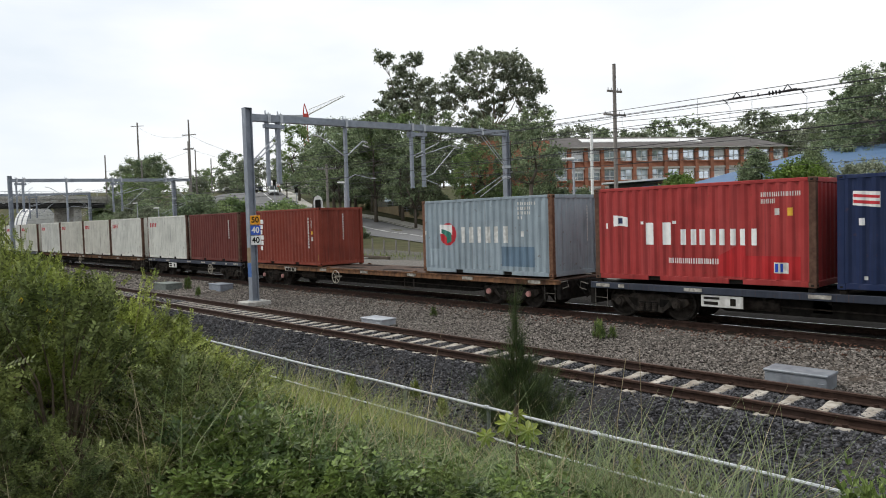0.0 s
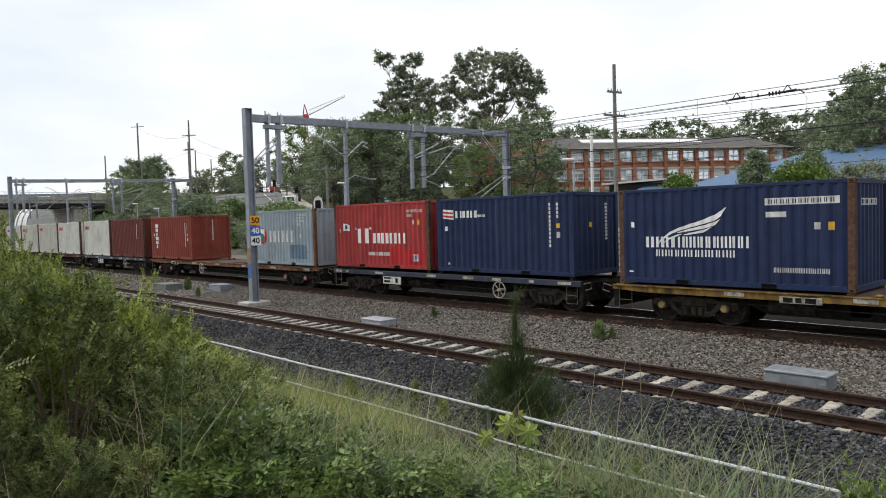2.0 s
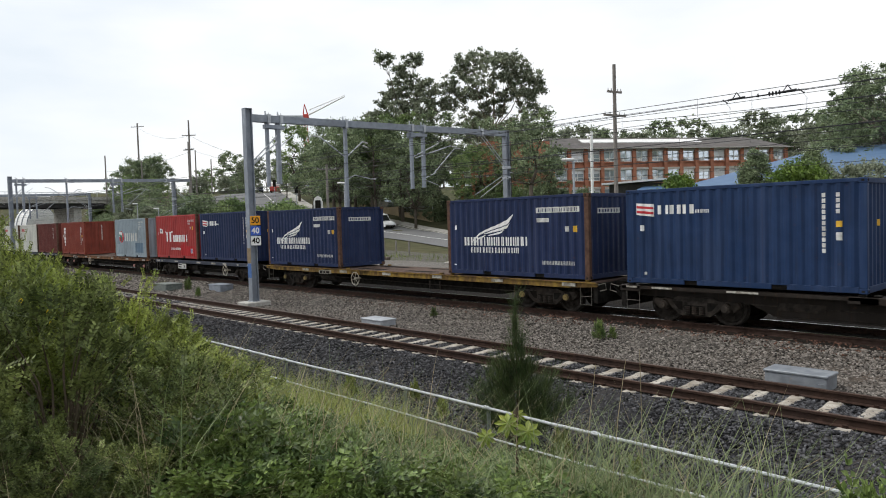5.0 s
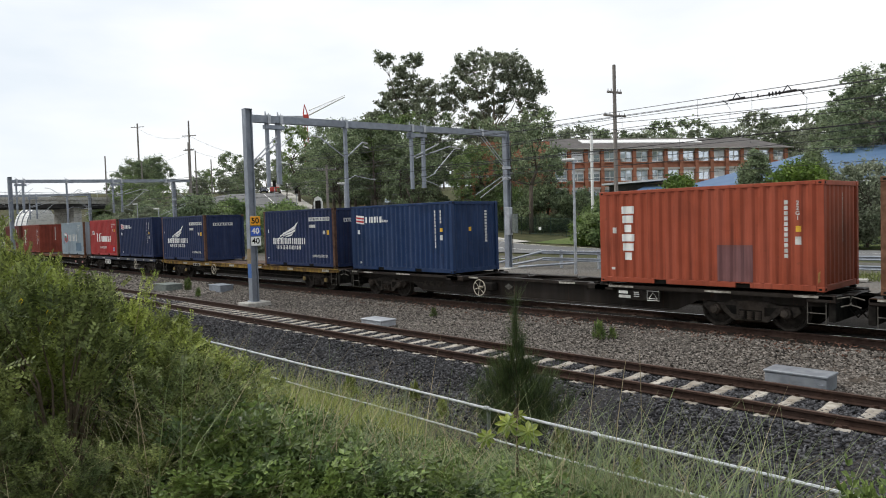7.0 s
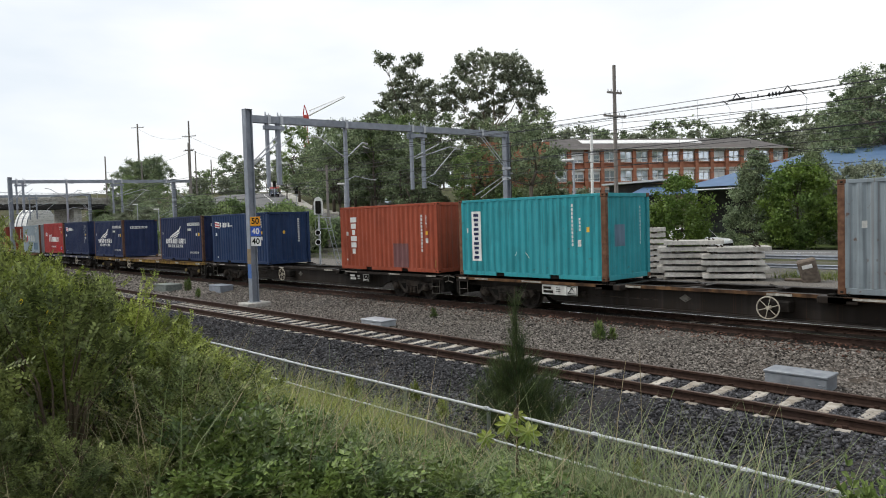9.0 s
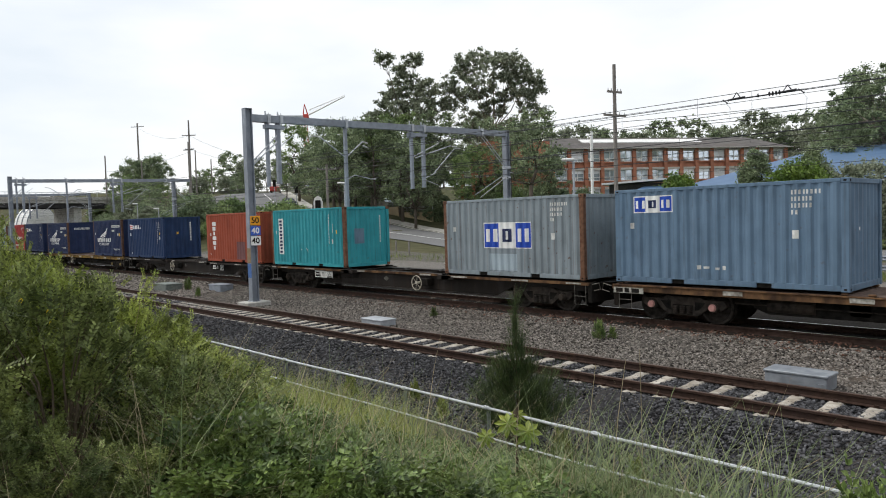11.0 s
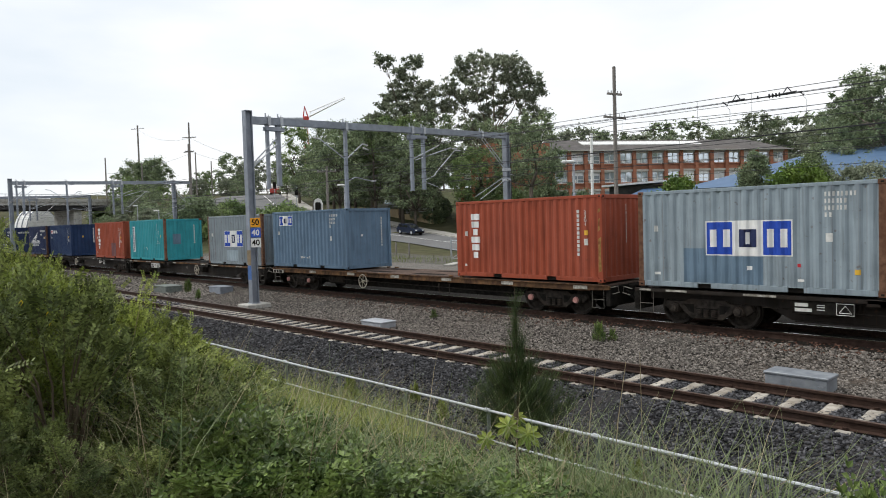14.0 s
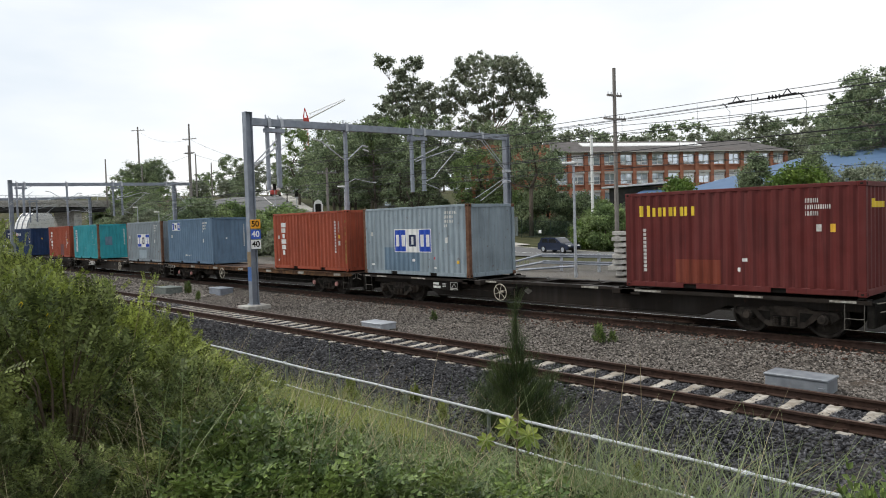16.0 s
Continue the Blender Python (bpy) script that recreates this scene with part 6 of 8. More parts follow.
tree("round_bush", -23.6, 44.1, 0.0, 0, 1.24, LEAF_BRIGHT, BARK_DARK, "round_bush", "clipped round bright green bush", "bush", "bushes by the road")
tree("pear_tree", -23.2, 55.4, -0.1, 30, 1.0, LEAF_DARK, BARK_DARK, "street_tree", "dense dark green street tree", "tree", "street trees")
tree("pear_tree", -21.4, 62.4, -0.1, 150, 1.06, LEAF_DARK, BARK_DARK, "street_tree", "dense dark green street tree", "tree", "street trees")
tree("cone_tree", -19.6, 54.4, -0.1, 60, 1.24, LEAF_BRIGHT, BARK_DARK, "street_tree", "bright green rounded street tree beside the road", "tree", "street trees")
tree("street_tree", -16.2, 57.8, -0.1, 250, 1.05, LEAF_EUC, BARK_DARK, "street_tree", "thin grey-green street tree", "tree", "street trees")
tree("street_tree", -11.5, 57.4, -0.1, 20, 0.8, LEAF_DARK, BARK_DARK, "street_tree", "dense dark green street tree", "tree", "street trees")
for x, y, sc, m in ((-37.0, 55.6, 1.2, LEAF_MID), (-35.8, 58.9, 1.2, LEAF_DARK), (-39.4, 56.1, 0.8, LEAF_BRIGHT), (-54, 68, 1.6, LEAF_DARK), (-49.9, 70, 1.4, LEAF_DARK), (-58.6, 68, 1.5, LEAF_MID), (-62.9, 69.5, 1.6, LEAF_DARK), (-45.6, 68, 1.2, LEAF_MID), (-68, 72, 1.5, LEAF_DARK)):
    tree("broad_bush", x, y, ground_z(x, y), x * 40, sc, m, BARK_DARK, "broad_bush", "leafy green shrub by the road", "bush", "bushes by the road")

rng = np.random.default_rng(6)
for k in range(70):
    x = -62 - 95 * rng.random()
    y = 34.5 + 9 * rng.random() + max(0, (-x - 90)) * 0.08
    tree("broad_bush", x, y, ground_z(x, y) - 0.4, rng.random() * 360, 0.55 + 0.55 * rng.random(), (LEAF_DARK, LEAF_EUC, LEAF_MID)[k % 3], BARK_DARK, "hillside_bush", "rough green bush on the cutting slope", "bush", "bushes on the cutting slope")

# ---- brick school building on the hill ----
BRICK = surf("red_brick", (0.33, 0.14, 0.088), (0.46, 0.2, 0.125), 1.2, 0.9, 0, 0.2, 20, c=(0.366, 0.183, 0.122), cscale=0.2, cmix=0.5)
SPANDREL = surf("pale_lintel", (0.45, 0.43, 0.39), (0.55, 0.53, 0.48), 1.5, 0.85, 0, 0.1, 20)
TILES = surf("grey_roof_tiles", (0.10, 0.093, 0.089), (0.145, 0.135, 0.13), 1.0, 0.85, 0, 0.3, 12, c=(0.144, 0.122, 0.108), cscale=0.15, cmix=0.5)
METAL_ROOF = surf("pale_metal_roof", (0.5, 0.52, 0.53), (0.6, 0.62, 0.63), 2, 0.4, 0.3, 0.05, 12)
FRAME_WHITE = surf("window_frame_white", (0.713, 0.713, 0.69), (0.805, 0.805, 0.782), 4, 0.5, 0, 0)
BLIND = surf("pale_blind", (0.72, 0.75, 0.77), (0.86, 0.88, 0.88), 0.4, 0.6, 0, 0, vary=0.3)
# pane colour is pale blue, with the sky's reflection put into it
SKY_GLASS = bpy.data.materials.new("sky_pale_glass")
SKY_GLASS.use_nodes = True
gp = SKY_GLASS.node_tree.nodes["Principled BSDF"]
gp.inputs["Base Color"].default_value, gp.inputs["Roughness"].default_value, gp.inputs["Specular IOR Level"].default_value = (0.62, 0.70, 0.78, 1), 0.06, 1.0
gp.inputs["Metallic"].default_value = 0.6


def school(origin, turn, bays, storeys, pitch, floor_h, base_z):
    """A long block of brick piers, each bay with a window, sill and lintel on every floor."""
    b = thing("school_building", "long red brick school block with grey tiled roof", "building", at=pose(origin[0], origin[1], base_z, 0, 0, turn))
    n, h, depth = bays * pitch, storeys * floor_h, 11.0
    wall = part("wall", Shape().box(0, n, 0.35, depth, -4, h), BRICK, b)
    for k in range(bays + 1):
        part("pier", Shape().box(k * pitch - 0.3, k * pitch + 0.3, -0.12, 0.34, -4, h - 0.12), BRICK, b)
    sill, lintel, pane, frame_, blind = (Shape().box(0.32, pitch - 0.32, 0.05, 0.36, 0.0, 0.16), Shape().box(0.3, pitch - 0.3, -0.02, 0.36, 1.95, 2.28),
                                         Shape().box(0.42, pitch - 0.42, 0.31, 0.345, 0.18, 1.9), Shape(), Shape())
    rims = [(0.36, 0.16, pitch - 0.36, 1.95), (0.45, 0.25, pitch - 0.45, 1.86)]
    frame_.v = [p for y in (0.24, 0.33) for a, b, c, d in rims for p in ((a, y, b), (c, y, b), (c, y, d), (a, y, d))]
    for k in range(4):
        j = (k + 1) % 4
        frame_.f += [(k, j, 4 + j, 4 + k), (8 + k, 12 + k, 12 + j, 8 + j), (k, 8 + k, 8 + j, j), (4 + k, 4 + j, 12 + j, 12 + k)]
    cross = [Shape().box(0.45, pitch - 0.45, 0.25, 0.315, 0.72, 0.80).mesh("transom"), Shape().box(pitch / 2 - 0.045, pitch / 2 + 0.045, 0.235, 0.325, 0.25, 1.86).mesh("mullion")]
    cooler = Shape().box(0.5, 1.1, -0.05, 0.3, 0.26, 0.66, 0.02).mesh("air_conditioner")
    ms = [s.mesh(q) for s, q in ((frame_, "window_frame"), (pane, "pane"), (sill, "sill"), (lintel, "lintel"))]
    for f in range(storeys):
        for k in range(bays):
            w = part("window", ms[0], FRAME_WHITE, b)
            w.location = (k * pitch, 0, f * floor_h + 0.72)
            part("pane", ms[1], SKY_GLASS, w)
            part("sill", ms[2], BRICK, w)
            part("lintel", ms[3], SPANDREL, w)
            part("transom", cross[0], FRAME_WHITE, w)
            part("mullion", cross[1], FRAME_WHITE, w)
            if random.random() < 0.45:
                part("air_conditioner", cooler, FRAME_WHITE, w, "white window air conditioner")
            if random.random() < 0.45:
                drop = random.choice((0.5, 0.9, 1.25))
                part("blind", Shape().box(0.46, pitch - 0.46, 0.295, 0.308, 1.87 - drop, 1.87), BLIND, w)
    roof = Shape().add([(-0.8, -0.9, h - 0.1), (n + 0.8, -0.9, h - 0.1), (n + 0.8, depth + 0.8, h - 0.1), (-0.8, depth + 0.8, h - 0.1), (4, depth / 2, h + 2.3), (n - 4, depth / 2, h + 2.3)],
                       [(0, 1, 5, 4), (1, 2, 5), (2, 3, 4, 5), (3, 0, 4), (3, 2, 1, 0)])
    part("roof", roof, TILES, b)
    part("gutter", Shape().box(-0.8, n + 0.8, -1.0, -0.88, h - 0.16, h - 0.02), SPANDREL, b)
    part("ridge_vent", Shape().add([(x, y, h - 0.1 + (y + 0.9) * 0.375 + q) for q in (-0.05, 0.12) for x, y in ((9, 2.4), (31, 2.4), (31, 4.2), (9, 4.2))], [(4, 5, 6, 7), (0, 1, 5, 4), (1, 2, 6, 5), (2, 3, 7, 6), (3, 0, 4, 7)]), WHITE, b, "white metal strip on the roof")
    return b


school((-72.4, 89.2), 58.2, 16, 3, 2.85, 3.1, 4.6)
wing_block = thing("brick_wing", "plain red brick wing of the school", "building", at=pose(-66.0, 71.0, 3.0, 0, 0, 60))
part("wall", Shape().box(0, 9, 0, 9, -2, 10.5), BRICK, wing_block)
for k in range(3):
    part("pier", Shape().box(-4 + k * 1.6, -3.6 + k * 1.6, -0.2, 0.2, -2, 6.0), BRICK, wing_block)
part("slab", Shape().box(-4.2, 0, -0.15, 3, 2.4, 2.7), SPANDREL, wing_block)
part("slab", Shape().box(-4.2, 0, -0.15, 3, 5.6, 5.9), SPANDREL, wing_block)

# ---- blue-roofed hall ----
BLUE_ROOF = surf("blue_sheet_roof", (0.07, 0.13, 0.23), (0.09, 0.155, 0.265), 1.2, 0.6, 0.0, 0.05, 10, c=(0.11, 0.18, 0.28), cscale=0.25, cmix=0.45)
DARK_WALL = surf("dark_wall", (0.035, 0.035, 0.037), (0.06, 0.058, 0.055), 2, 0.9, 0, 0.1, 20)
hall = thing("blue_roof_hall", "low hall with broad blue sheet-metal hip roof", "building", at=pose(-36.8, 67.8, -1.19, 0, 0, 12) @ Matrix.Diagonal((1.4, 1.4, 1.4, 1)))
roof = Shape().add([(0.2, 0.2, 4.85), (30, -3.75, 4.75), (30, 22, 4.75), (0.2, 22, 4.85), (7.8, 12, 7.72), (30, 12, 8.4)], [(0, 1, 5, 4), (2, 3, 4, 5), (3, 0, 4), (1, 2, 5)])
part("roof", roof, BLUE_ROOF, hall)
part("fascia", Shape().tube((0, -0.05, 4.62), (30, -3.8, 4.66), 0.06, 0.06, 6), GALV, hall)
# dark box that stands in for the shade beneath the eaves
part("inner_wall", Shape().box(0.6, 25, 2.6, 20, 0.6, 4.7), DARK_WALL, hall)
for k in range(6):
    part("post", Shape().box(1.4 + k * 4, 1.55 + k * 4, 0.3 - 0.5 * k, 0.45 - 0.5 * k, 0.8, 4.6), GALV, hall)
porch = thing("entry_porch", "small flat-roofed entry porch with blue awning", "building", at=pose(-44.6, 66.2, 2.0, 0, 0, 20))
part("roof", Shape().prism([(0, 4.25), (0.0, 4.45), (6.8, 4.7), (6.8, 4.5)], 0, 5), METAL_ROOF, porch)
part("wall", Shape().box(0.6, 6.2, 1.0, 5, -2.5, 4.25), DARK_WALL, porch)
part("awning", Shape().add([(3.2, -2.5, 3.0), (10.5, -3.5, 3.0), (9.5, 0.5, 3.9), (4.4, 0.5, 3.9)], [(0, 1, 2, 3)]).add([(3.2, -2.5, 2.92), (10.5, -3.5, 2.92), (10.5, -3.5, 3.0), (3.2, -2.5, 3.0)], [(0, 1, 2, 3)]), BLUE_ROOF, porch)
for x, y in ((3.4, -2.2), (10.2, -3.2), (6.8, -2.7)):
    part("post", Shape().box(x, x + 0.1, y, y + 0.1, -2.5, 2.95), GALV, porch)

# ---- road, kerbs, walls and fences ----


def ribbon(points, width, lift, material, name, label, category="road"):
    """A strip that follows the ground along a line of points."""
    s = Shape()
    pts = []
    for (a, b), (c, d) in zip(points, points[1:]):
        n = max(1, int(math.hypot(c - a, d - b) / 4))
        pts += [(a + (c - a) * k / n, b + (d - b) * k / n) for k in range(n)]
    pts.append(points[-1])
    for i, (x, y) in enumerate(pts):
        a, b = pts[max(0, i - 1)], pts[min(len(pts) - 1, i + 1)]
        t = Vector((b[0] - a[0], b[1] - a[1])).normalized()
        for f in (-0.5, -0.25, 0, 0.25, 0.5):
            px, py = x - t.y * width * f, y + t.x * width * f
            s.v.append((px, py, ground_z(px, py) + lift))
    for i in range(len(pts) - 1):
        for k in range(4):
            s.f.append((i * 5 + k, i * 5 + k + 1, i * 5 + k + 6, i * 5 + k + 5))
    return tagged(part(name, s, material), label, category, kind="structure")


ROAD_LINE = [(60, 49.5), (0, 48.8), (-36, 48.8), (-47, 50.3), (-66, 56.4), (-80, 57.3), (-93, 58.5), (-107, 62.5), (-125, 70), (-160, 86)]
ribbon(ROAD_LINE, 7.5, 0.09, ASPHALT, "road", "grey asphalt road climbing the hill")
ribbon([(x, y + 5.2) for x, y in ROAD_LINE[3:]], 1.8, 0.14, CONCRETE, "footpath", "pale concrete footpath beside the road", "pavement")
ribbon([(x, y) for x, y in ROAD_LINE], 0.14, 0.11, WHITE, "road_marking", "white centre line on the road")
ribbon([(-130, 73), (-118, 61), (-104, 48)], 15, 0.08, ASPHALT, "side_road", "grey asphalt side road at the crossing")
ribbon([(x, y + 4.1) for x, y in ROAD_LINE[2:]], 0.3, 0.1, CONCRETE, "kerb", "pale kerb", "kerb")
WALL_YELLOW = surf("sandstone_wall", (0.36, 0.28, 0.17), (0.46, 0.37, 0.24), 2, 0.9, 0, 0.3, 20, c=(0.28, 0.22, 0.15), cscale=0.5)
rw = thing("retaining_wall", "buff retaining wall with a grey railing on top", "wall", kind="structure")
for (ax, ay), (bx, by) in (((-71.9, 65.8), (-80, 66.5)), ((-80, 66.5), (-88, 68.5)), ((-88, 68.5), (-97.5, 72))):
    d = Vector((bx - ax, by - ay, 0))
    m = Matrix.Translation((ax, ay, ground_z((ax + bx) / 2, (ay + by) / 2) + 0.2)) @ Matrix.Rotation(math.atan2(d.y, d.x), 4, "Z")
    o = part("wall_panel", Shape().box(0, d.length, -0.15, 0.15, -1.0, 0.75, 0.02), WALL_YELLOW, rw)
    o.matrix_basis = m
    rs = Shape().box(0, d.length, -0.03, 0.03, 1.4, 1.46).box(0, d.length, -0.03, 0.03, 1.05, 1.1)
    for k in range(5):
        rs.box(d.length * k / 4 - 0.03, d.length * k / 4 + 0.03, -0.03, 0.03, 0.75, 1.46)
    part("railing", rs, GALV, o)


def mesh_fence(name, label, a, b, h, material, gap=0.25, rails=(0.1, 0.95)):
    """Upright bars on two rails between posts."""
    f = thing(name, label, "fence", kind="structure")
    d = Vector((b[0] - a[0], b[1] - a[1], 0))
    n = int(d.length / 2.4) + 1
    for k in range(n + 1):
        x, y = a[0] + d.x * k / n, a[1] + d.y * k / n
        z = ground_z(x, y)
        part("post", Shape().tube((x, y, z - 0.3), (x, y, z + h + 0.05), 0.035, 0.035, 6), material, f)
        if k < n:
            x1, y1 = a[0] + d.x * (k + 1) / n, a[1] + d.y * (k + 1) / n
            z1 = ground_z(x1, y1)
            s = Shape()
            for q in rails:
                s.tube((x, y, z + h * q), (x1, y1, z1 + h * q), 0.02, 0.02, 4)
            m = int(2.4 / gap)
            for j in range(1, m):
                g = j / m
                s.tube((x + (x1 - x) * g, y + (y1 - y) * g, z + (z1 - z) * g + h * 0.03), (x + (x1 - x) * g, y + (y1 - y) * g, z + (z1 - z) * g + h), 0.012, 0.012, 4)
            part("bars", s, material, f)
    return f


FENCE_GREEN = surf("dark_green_steel", (0.02, 0.04, 0.028), (0.03, 0.055, 0.04), 4, 0.6, 0.2, 0)
mesh_fence("steel_fence", "dark green palisade school fence", (-63.5, 64.6), (-33, 61.5), 2.1, FENCE_GREEN, 0.12)
mesh_fence("lawn_fence", "dark green bar fence along the lawn", (-33, 61.5), (-5.5, 61.8), 1.8, FENCE_GREEN, 0.14)
mesh_fence("chain_fence", "dark fence on the hillside above the footpath", (-70, 69), (-110, 80.6), 2.2, FENCE_GREEN, 0.3)
LAWN = surf("lawn", (0.075, 0.105, 0.034), (0.12, 0.155, 0.055), 3, 0.95, 0, 0.4, 30, c=(0.2, 0.2, 0.09), cscale=0.3, cmix=0.5)
tagged(part("lawn", sheet(spread((-46, -2, 2)), spread((56, 72, 1)), lambda x, y: ground_z(x, y) + 0.06), LAWN), "mown green lawn before the hall", "lawn", kind="structure")
notice = thing("notice_board", "small white notice on the green fence", "sign", at=pose(-45.3, 62.4, 1.1, 0, 0, -8))
part("board", Shape().box(-0.45, 0.45, -0.03, 0.0, 0, 0.55, 0.01), WHITE, notice)
notice2 = thing("notice_board", "tiny white notice on the green fence", "sign", at=pose(-50.8, 63.0, 1.5, 0, 0, -8))
part("board", Shape().box(-0.22, 0.22, -0.03, 0.0, 0, 0.36, 0.01), WHITE, notice2)


def guard_rail(points, label):
    g = thing("guard_rail", label, "guard rail", "guard rails")
    for (ax, ay), (bx, by) in zip(points, points[1:]):
        d = Vector((bx - ax, by - ay, 0))
        m = Matrix.Translation((ax, ay, max(0.0, ground_z(ax, ay)) - 0.02)) @ Matrix.Rotation(math.atan2(d.y, d.x), 4, "Z")
        s = Shape()
        for z in (0.52, 0.92):
            s.prism([(0, z - 0.1), (0, z + 0.1), (d.length, z + 0.1), (d.length, z - 0.1)], -0.03, 0.0)
            s.tube((0, -0.03, z + 0.06), (d.length, -0.03, z + 0.06), 0.035, 0.035, 6).tube((0, -0.03, z - 0.06), (d.length, -0.03, z - 0.06), 0.035, 0.035, 6)
        o = part("rail_beam", s, GANTRY_GREY, g)
        o.matrix_basis = m
        n = max(1, round(d.length / 2.2))
        for k in range(n):
            part("post", Shape().box(d.length * (k + 0.5) / n - 0.06, d.length * (k + 0.5) / n + 0.06, 0.0, 0.14, -0.3, 1.08), GALV, o)
    return g


guard_rail([(-26.2, 32.7), (-21, 32.6), (-15, 32.4), (-8.5, 32.3), (0, 32.3), (8, 32.4)], "galvanised double guard rail beside the road")
fallen = thing("bent_guard_rail", "bent end of guard rail sloping to the gravel", "guard rail", "guard rails", pose(0, 0, 0))
for (ax, ay, az), (bx, by, bz) in (((-26.2, 32.7, 0.95), (-30.6, 33.6, 0.1)), ((-26.2, 32.7, 0.5), (-28.4, 32.2, 0.1)), ((-23.5, 32.3, 0.35), (-27.4, 31.9, 0.05))):
    part("rail_beam", Shape().tube((ax, ay, az), (bx, by, bz), 0.075, 0.07, 5), GANTRY_GREY, fallen)

# ---- stacks of concrete sleepers ----


def sleeper_stack(x, y, turn, rows, wide, label, top=None):
    """Layers of concrete sleepers, each separate, on timber bearers."""
    st = thing("sleeper_stack", label, "sleeper stack", "stacks of concrete sleepers", pose(x, y, 0.02, 0, 0, turn))
    bear = Shape().box(-0.05, 0.05, -0.1, wide * 0.29 - 0.19, 0.005, 0.08).mesh("bearer")
    for r in range(rows):
        jx = random.uniform(-0.2, 0.2)
        n = top if top and r == rows - 1 else wide
        for k in range(n):
            o = part("sleeper", STACK_MESH, OLD_CONCRETE, st)
            if r >= rows - 2:
                for q in (-0.84, -0.665, 0.665, 0.84):
                    part("rail_shoulder", SHOULDER, RUST_RAIL, o).location = (0, q, 0)
            o.matrix_basis = pose(jx + random.uniform(-0.03, 0.03), k * 0.29 + random.uniform(-0.01, 0.01), 0.3 + r * 0.285, 0, 0, 90 + random.uniform(-1.6, 1.6))
        for q in (-0.75, 0.75):
            part("bearer", bear, BARK_DARK, st, "dark timber bearer").location = (q, 0, r * 0.285)
    return st


STACK_MESH = sleeper_mesh(-0.19)
SHOULDER = Shape().box(-0.03, 0.03, -0.022, 0.022, -0.005, 0.045).mesh("rail_shoulder")
sleeper_stack(-18.6, 30.65, 26, 8, 4, "tall stack of pale concrete sleepers on gravel", top=2)
sleeper_stack(-15.33, 29.62, 27, 6, 5, "middle stack of pale concrete sleepers on gravel")
sleeper_stack(-13.36, 29.69, 28, 5, 6, "low stack of pale concrete sleepers on gravel")
stump = thing("concrete_block", "broken leaning concrete block on the gravel", "rubble", at=pose(-10.6, 30.6, 0.02, 8, -14, 20))
part("block", Shape().box(-0.35, 0.35, -0.25, 0.25, -0.05, 0.95, 0.06), DARK_SLEEPER, stump)
part("mark", Shape().box(-0.2, 0.18, -0.262, -0.256, 0.62, 0.78), WHITE, stump)
rub = thing("rubble", "pale broken concrete slabs on the gravel", "rubble", at=pose(-10.2, 31.0, 0.02, 0, 0, 12))
part("slab", Shape().box(-1.5, -0.8, -0.3, 0.1, 0, 0.1, 0.03), DARK_SLEEPER, rub)
part("slab", Shape().box(0.5, 1.5, -0.25, 0.2, 0, 0.12, 0.03), OLD_CONCRETE, rub)


# ---- poles, lamps, signals ----
def power_pole(x, y, z0, top, label, arms=((1.3, 1.1), (2.6, 1.5)), r=0.16, turn=35):
    p = thing("power_pole", label, "power pole", "power poles", pose(x, y, z0, 0, 0, turn))
    h = top - z0
    part("pole", Shape().tube((0, 0, -0.5), (0, 0, h), r, r * 0.72, 10), WOOD_POLE, p)
    for d, w in arms:
        part("cross_arm", Shape().box(-w, w, -0.06, 0.06, h - d - 0.06, h - d + 0.06), WOOD_POLE, p)
        s = Shape()
        for q in (-0.9, -0.45, 0.45, 0.9):
            s.tube((w * q, 0, h - d + 0.06), (w * q, 0, h - d + 0.22), 0.04, 0.025, 6)
        part("insulator", s, INSULATOR, p)
    return p


power_pole(-25.5, 39.5, 0.3, 12.6, "weathered grey timber power pole with cross-arms", ((1.75, 0.62), (3.25, 0.95)), 0.15, 78)
power_pole(-159.6, 58.5, 9, 26.2, "distant timber power pole", ((0.8, 1.6),), 0.22)
power_pole(-109.9, 48.3, 5, 20.0, "distant timber power pole", ((2.4, 1.2), (4.6, 0.8)), 0.17)
power_pole(-142.8, 46.0, 7, 17.1, "distant timber power pole", (), 0.16)
power_pole(-146, 54.0, 7, 16.6, "distant timber power pole", (), 0.16)
power_pole(-128, 56.0, 7, 18.8, "distant timber power pole", ((1.5, 1.0),), 0.16)
power_pole(-134, 60.0, 8, 18.0, "distant timber power pole", (), 0.15)
power_pole(-140, 66.0, 8, 17.0, "distant timber power pole", (), 0.15)
power_pole(-58.0, 39.2, 1.2, 8.7, "timber power pole beside the road", ((0.5, 1.0),), 0.16)


def lamp_post(x, y, z0, h, reach, turn, label):
    p = thing("street_lamp", label, "street lamp", "street lamps", pose(x, y, z0, 0, 0, turn))
    part("post", Shape().tube((0, 0, -0.3), (0, 0, h), 0.085, 0.055, 8), GALV, p)
    part("arm", Shape().tube((0, 0, h - 0.03), (reach, 0, h + 0.08), 0.03, 0.03, 6), GALV, p)
    part("lamp_head", Shape().box(reach - 0.1, reach + 0.55, -0.12, 0.12, h + 0.03, h + 0.16, 0.04), WHITE, p)
    return p


